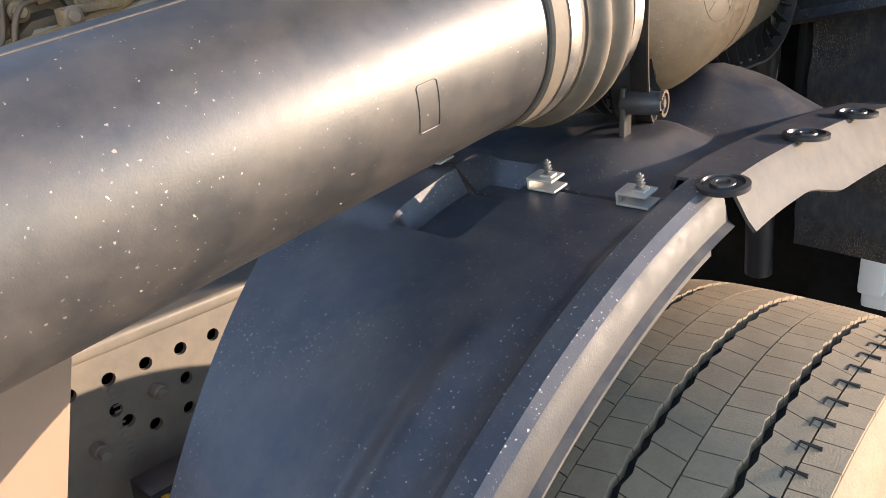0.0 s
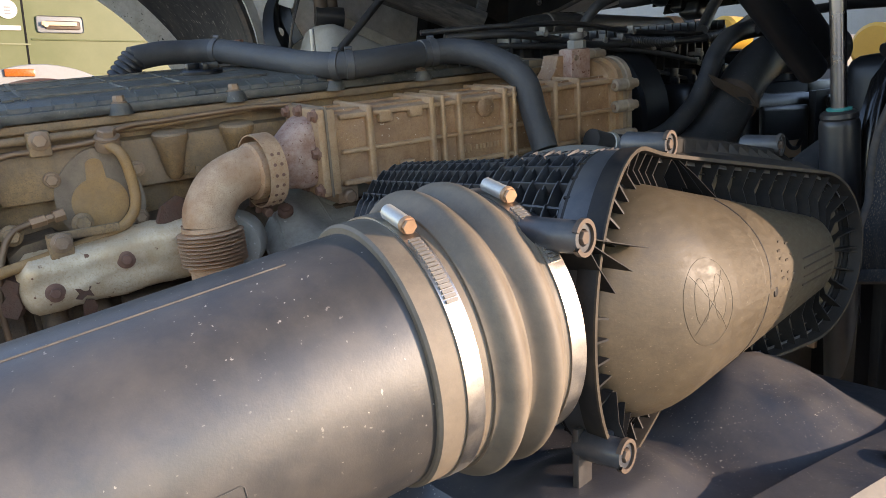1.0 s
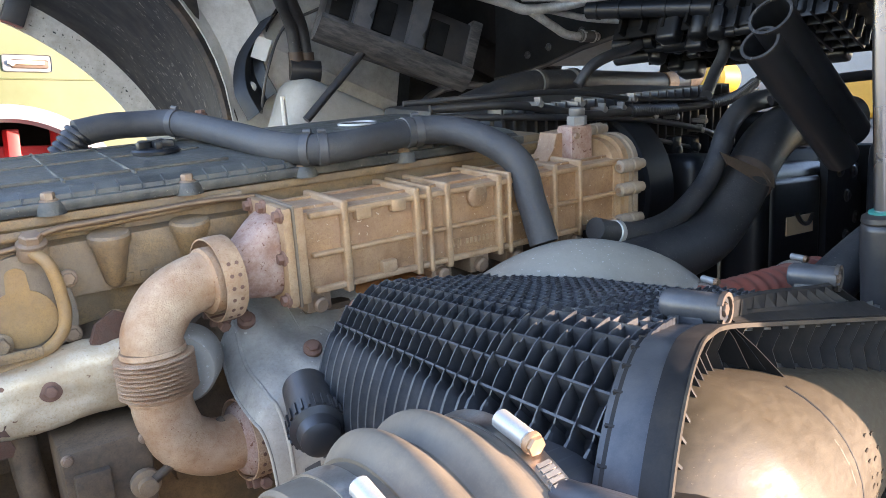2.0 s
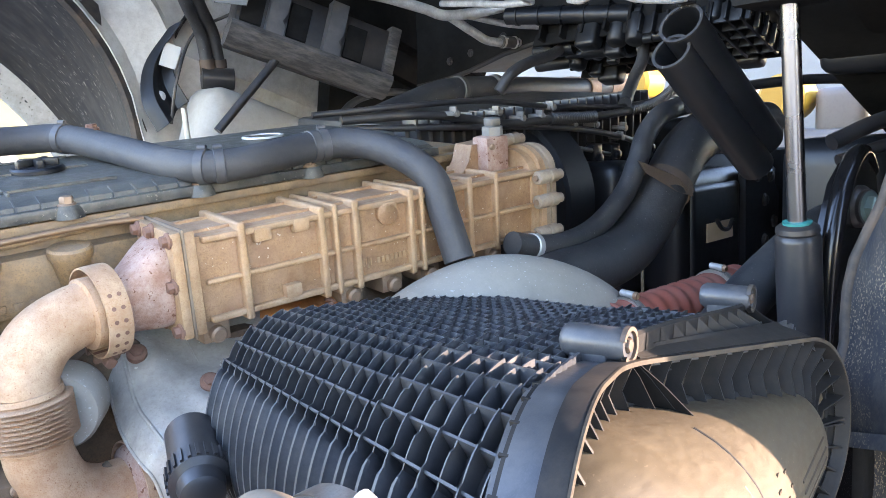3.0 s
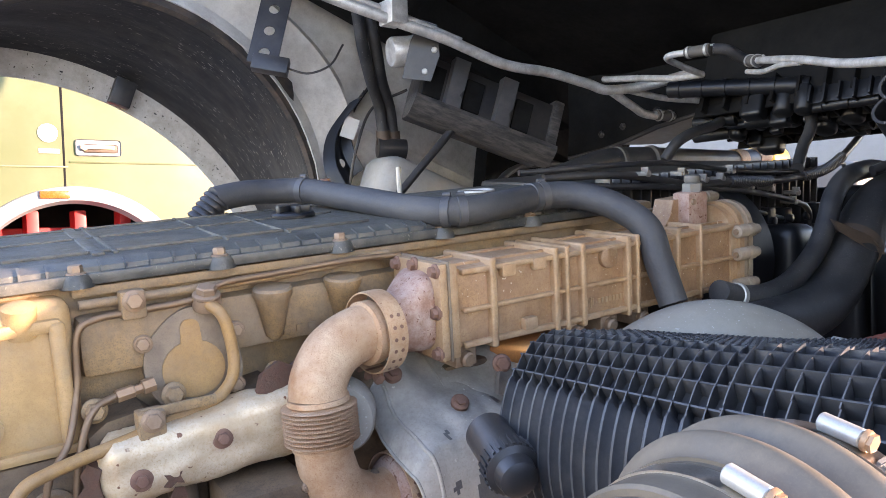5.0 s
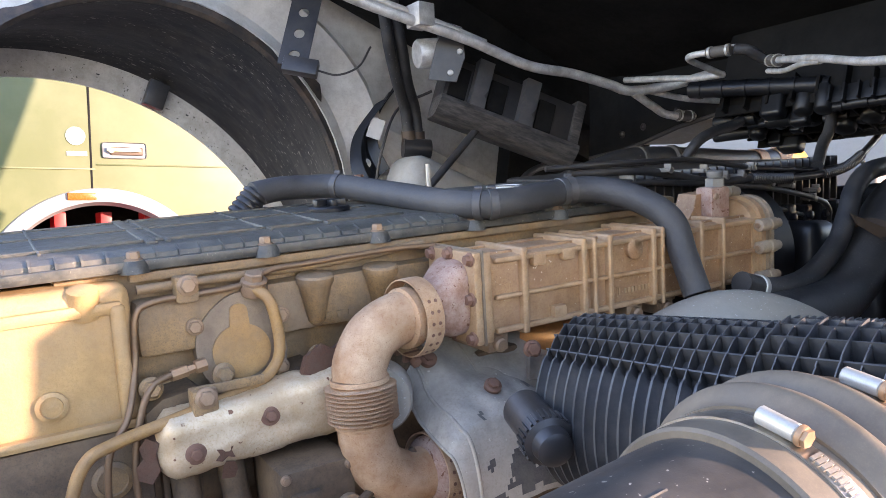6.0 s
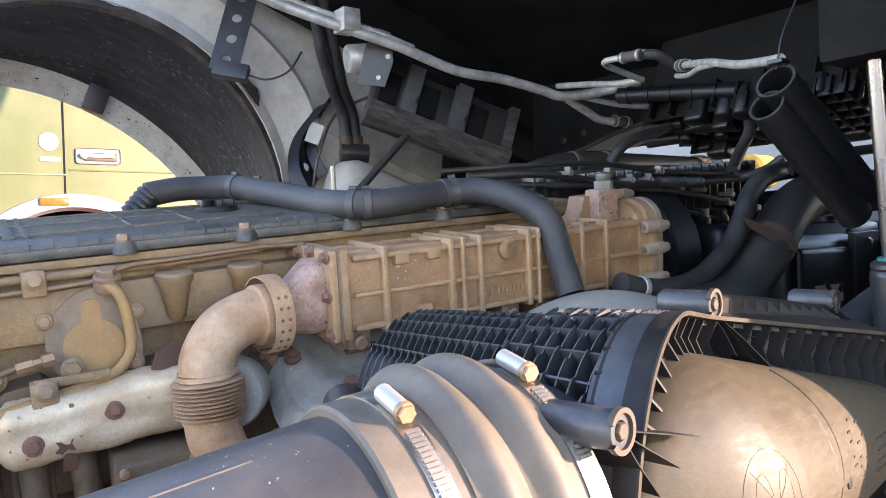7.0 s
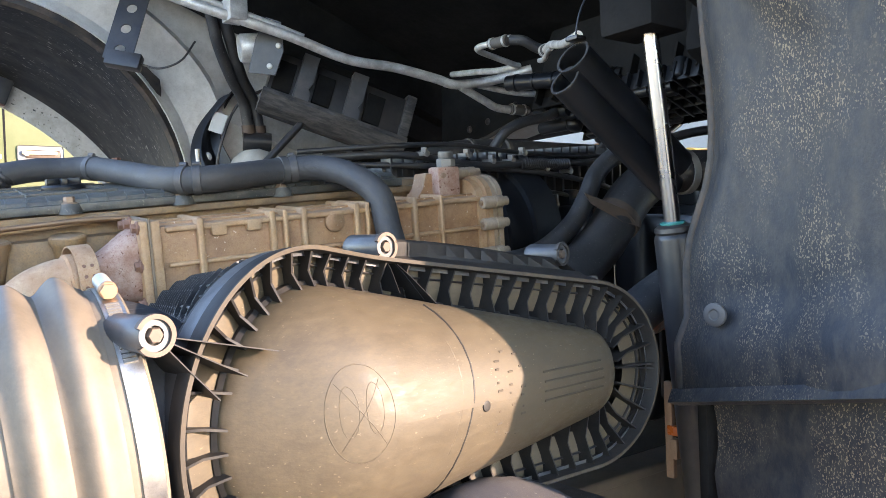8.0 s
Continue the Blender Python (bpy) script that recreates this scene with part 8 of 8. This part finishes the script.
# ---- the green truck parked beyond ----
def green_truck():
    t = thing("green_truck", "lime green truck cab with grey wheel arch parked alongside", "truck", pose(0, 5.4, 0))
    # cab side with a round wheel arch
    bm = bmesh.new()
    cx, cz, R = 1.56, 1.13, 0.62
    top = 3.3
    xs = [-0.9 + 4.3 * k / 86 for k in range(87)]
    rows = []
    for x in xs:
        d = abs(x - cx)
        zb = cz + math.sqrt(R * R - d * d) if d < R else 0.75
        zb = max(zb, 0.75)
        rows.append([(x, 0.0 - 0.02 * math.sin(min(1, (z - 0.7) / 2.6) * math.pi), z) for z in [zb + (top - zb) * q / 12 for q in range(13)]])
    sheet(bm, rows, 0.02)
    part("side_panel", bm, GREEN, t, "lime green side panel")
    bm = bmesh.new()
    rows = [[(cx + r * math.sin(radians(a)), y, cz + r * math.cos(radians(a))) for r, y in ((R + 0.09, -0.022), (R + 0.085, -0.035), (R + 0.005, -0.04), (R - 0.015, 0.02))] for a in [-75 + 150 * k / 50 for k in range(51)]]
    sheet(bm, rows, 0.01)
    part("wheel_arch", bm, GREYPAINT, t, "pale grey wheel arch")
    bm = bmesh.new()
    for z, x0, x1 in ((1.955, -0.9, 1.53), (1.985, 1.54, 3.4)):
        box(bm, (x0, -0.026, z - 0.005), (x1, -0.016, z + 0.005), 0.002)
    part("crease", bm, GREEN, t)
    bm = bmesh.new()
    box(bm, (1.505, -0.0225, 1.75), (1.517, -0.008, 3.2), 0.002)
    part("door_gap", bm, CABDARK, t, "dark door gap")
    bm = bmesh.new()
    box(bm, (1.575, -0.028, 2.025), (1.84, -0.012, 2.125), 0.02)
    rec = part("handle_recess", bm, GREYPAINT, t, "grey door handle recess")
    bm = bmesh.new()
    box(bm, (1.62, -0.034, 2.045), (1.82, -0.022, 2.095), 0.012)
    part("recess_panel", bm, STAINED, rec)
    bm = bmesh.new()
    box(bm, (1.60, -0.048, 2.065), (1.80, -0.032, 2.090), 0.006)
    cyl(bm, (1.625, -0.033, 2.072), (1.625, -0.05, 2.072), 0.016, seg=16)
    part("door_handle", bm, SUNPATCH_HANDLE_TAN, rec, "worn tan door handle")
    bm = bmesh.new()
    cyl(bm, (1.428, -0.018, 2.155), (1.428, -0.026, 2.155), 0.055, seg=32)
    box(bm, (1.375, -0.026, 2.035), (1.49, -0.018, 2.062), 0.002)
    st = part("sticker", bm, LABELWHITE, t, "white round sticker")
    bm = bmesh.new()
    for k in range(3):
        box(bm, (1.412, -0.029, 2.125 + 0.018 * k), (1.445, -0.025, 2.134 + 0.018 * k))
    part("sticker_bars", bm, GREYPAINT, st)
    bm = bmesh.new()
    box(bm, (1.365, -0.055, 1.765), (1.53, -0.012, 1.81), 0.008)
    part("marker_lamp", bm, ORANGE, t, "orange side marker lamp")
    bm = bmesh.new()
    box(bm, (0.8, 0.3, 0.95), (2.4, 0.5, 1.60), 0.02)
    for k in range(4):
        box(bm, (1.05 + 0.27 * k, 0.15, 1.0), (1.12 + 0.27 * k, 0.3, 1.70), 0.01)
    part("red_chassis", bm, RED, t, "red painted chassis parts")
    bm = bmesh.new()
    lathe(bm, [(0.25, -0.14), (0.45, -0.15), (0.5, -0.10), (0.5, 0.10), (0.45, 0.15), (0.25, 0.14)], pose(1.56, 0.18, 0.5, 90, 0, 0), 48)
    part("tyre", bm, GROOVE, t)
    bm = bmesh.new()
    box(bm, (-0.9, 0.06, 1.78), (3.4, 2.4, 3.3), 0.03)
    part("cab_body", bm, GREEN, t)
    bm = bmesh.new()
    box(bm, (-0.9, 0.62, 0.7), (3.4, 2.4, 1.78), 0.03)
    part("wheel_well", bm, CABDARK, t)
    bm = bmesh.new()
    box(bm, (-0.6, -0.03, 2.55), (1.35, -0.01, 3.1), 0.02)
    box(bm, (1.65, -0.03, 2.55), (3.0, -0.01, 3.1), 0.02)
    part("window", bm, GLASS_DARK, t)
    return t


green_truck()


# ---- far vehicles, seen through the gaps ----
def far_truck(name, label, cat, x, y, w, d, h, mat, win=True):
    t = thing(name, label, cat, pose(x, y, 0))
    bm = bmesh.new()
    box(bm, (0, 0, 0.55), (w, d, h), 0.08)
    part("body", bm, mat, t)
    if win:
        bm = bmesh.new()
        box(bm, (-0.01, 0.2, h * 0.62), (0.3, d - 0.2, h * 0.86), 0.02)
        box(bm, (0.4, -0.01, h * 0.62), (w - 0.3, 0.1, h * 0.86), 0.02)
        part("window", bm, GLASS_DARK, t)
    for wx in (w * 0.2, w * 0.8):
        bm = bmesh.new()
        lathe(bm, [(0.2, -0.14), (0.45, -0.15), (0.5, -0.1), (0.5, 0.1), (0.45, 0.15), (0.2, 0.14)], pose(wx, 0.16, 0.5, 90, 0, 0), 32)
        part("tyre", bm, GROOVE, t)
    return t




def yard_machine():
    """A light grey machine with rounded yellow drums along its top."""
    t = thing("yard_machine", "pale grey construction machine with yellow drums parked in the yard", "machine", pose(5.0, 1.35, 0))
    bm = bmesh.new()
    box(bm, (0, 0, 0.55), (1.3, 2.2, 1.52), 0.08, None, 3)
    box(bm, (0.1, 0.30, 1.48), (1.2, 0.55, 1.74), 0.05, None, 3)
    box(bm, (0.1, 1.05, 1.48), (1.2, 1.35, 1.82), 0.05, None, 3)
    part("body", bm, LORRY, t)
    for y, z, r in ((0.18, 1.62, 0.075), (0.70, 1.70, 0.13), (1.62, 1.86, 0.11), (1.95, 1.74, 0.10)):
        bm = bmesh.new()
        cyl(bm, (0.02, y, z), (0.24, y, z), r, seg=24, chamfer=0.02)
        part("drum", bm, YELLOW, t, "yellow painted drum")
    bm = bmesh.new()
    lathe(bm, [(0.36, -0.12), (0.42, -0.12), (0.42, 0.12), (0.36, 0.12), (0.36, -0.12)], frame_to((-0.10, 1.95, 1.50), (1, 0, 0), (0, 0, 1)), 40, 0, 180)
    part("wheel_guard", bm, STAINED, t, "brown rounded wheel guard")
    for x in (0.25, 1.05):
        bm = bmesh.new()
        lathe(bm, [(0.2, -0.14), (0.45, -0.15), (0.5, -0.1), (0.5, 0.1), (0.45, 0.15), (0.2, 0.14)], pose(x, 0.16, 0.5, 90, 0, 0), 32)
        part("tyre", bm, GROOVE, t)
    return t


yard_machine()
far_truck("grey_lorry", "pale grey lorry parked across the yard", "truck", 7.0, 0.6, 2.4, 6.2, 3.2, PALEGREY, False)
far_truck("white_lorry", "white lorry parked in the yard behind the cab", "truck", 6.5, 8.6, 7.0, 2.4, 3.4, WHITE)
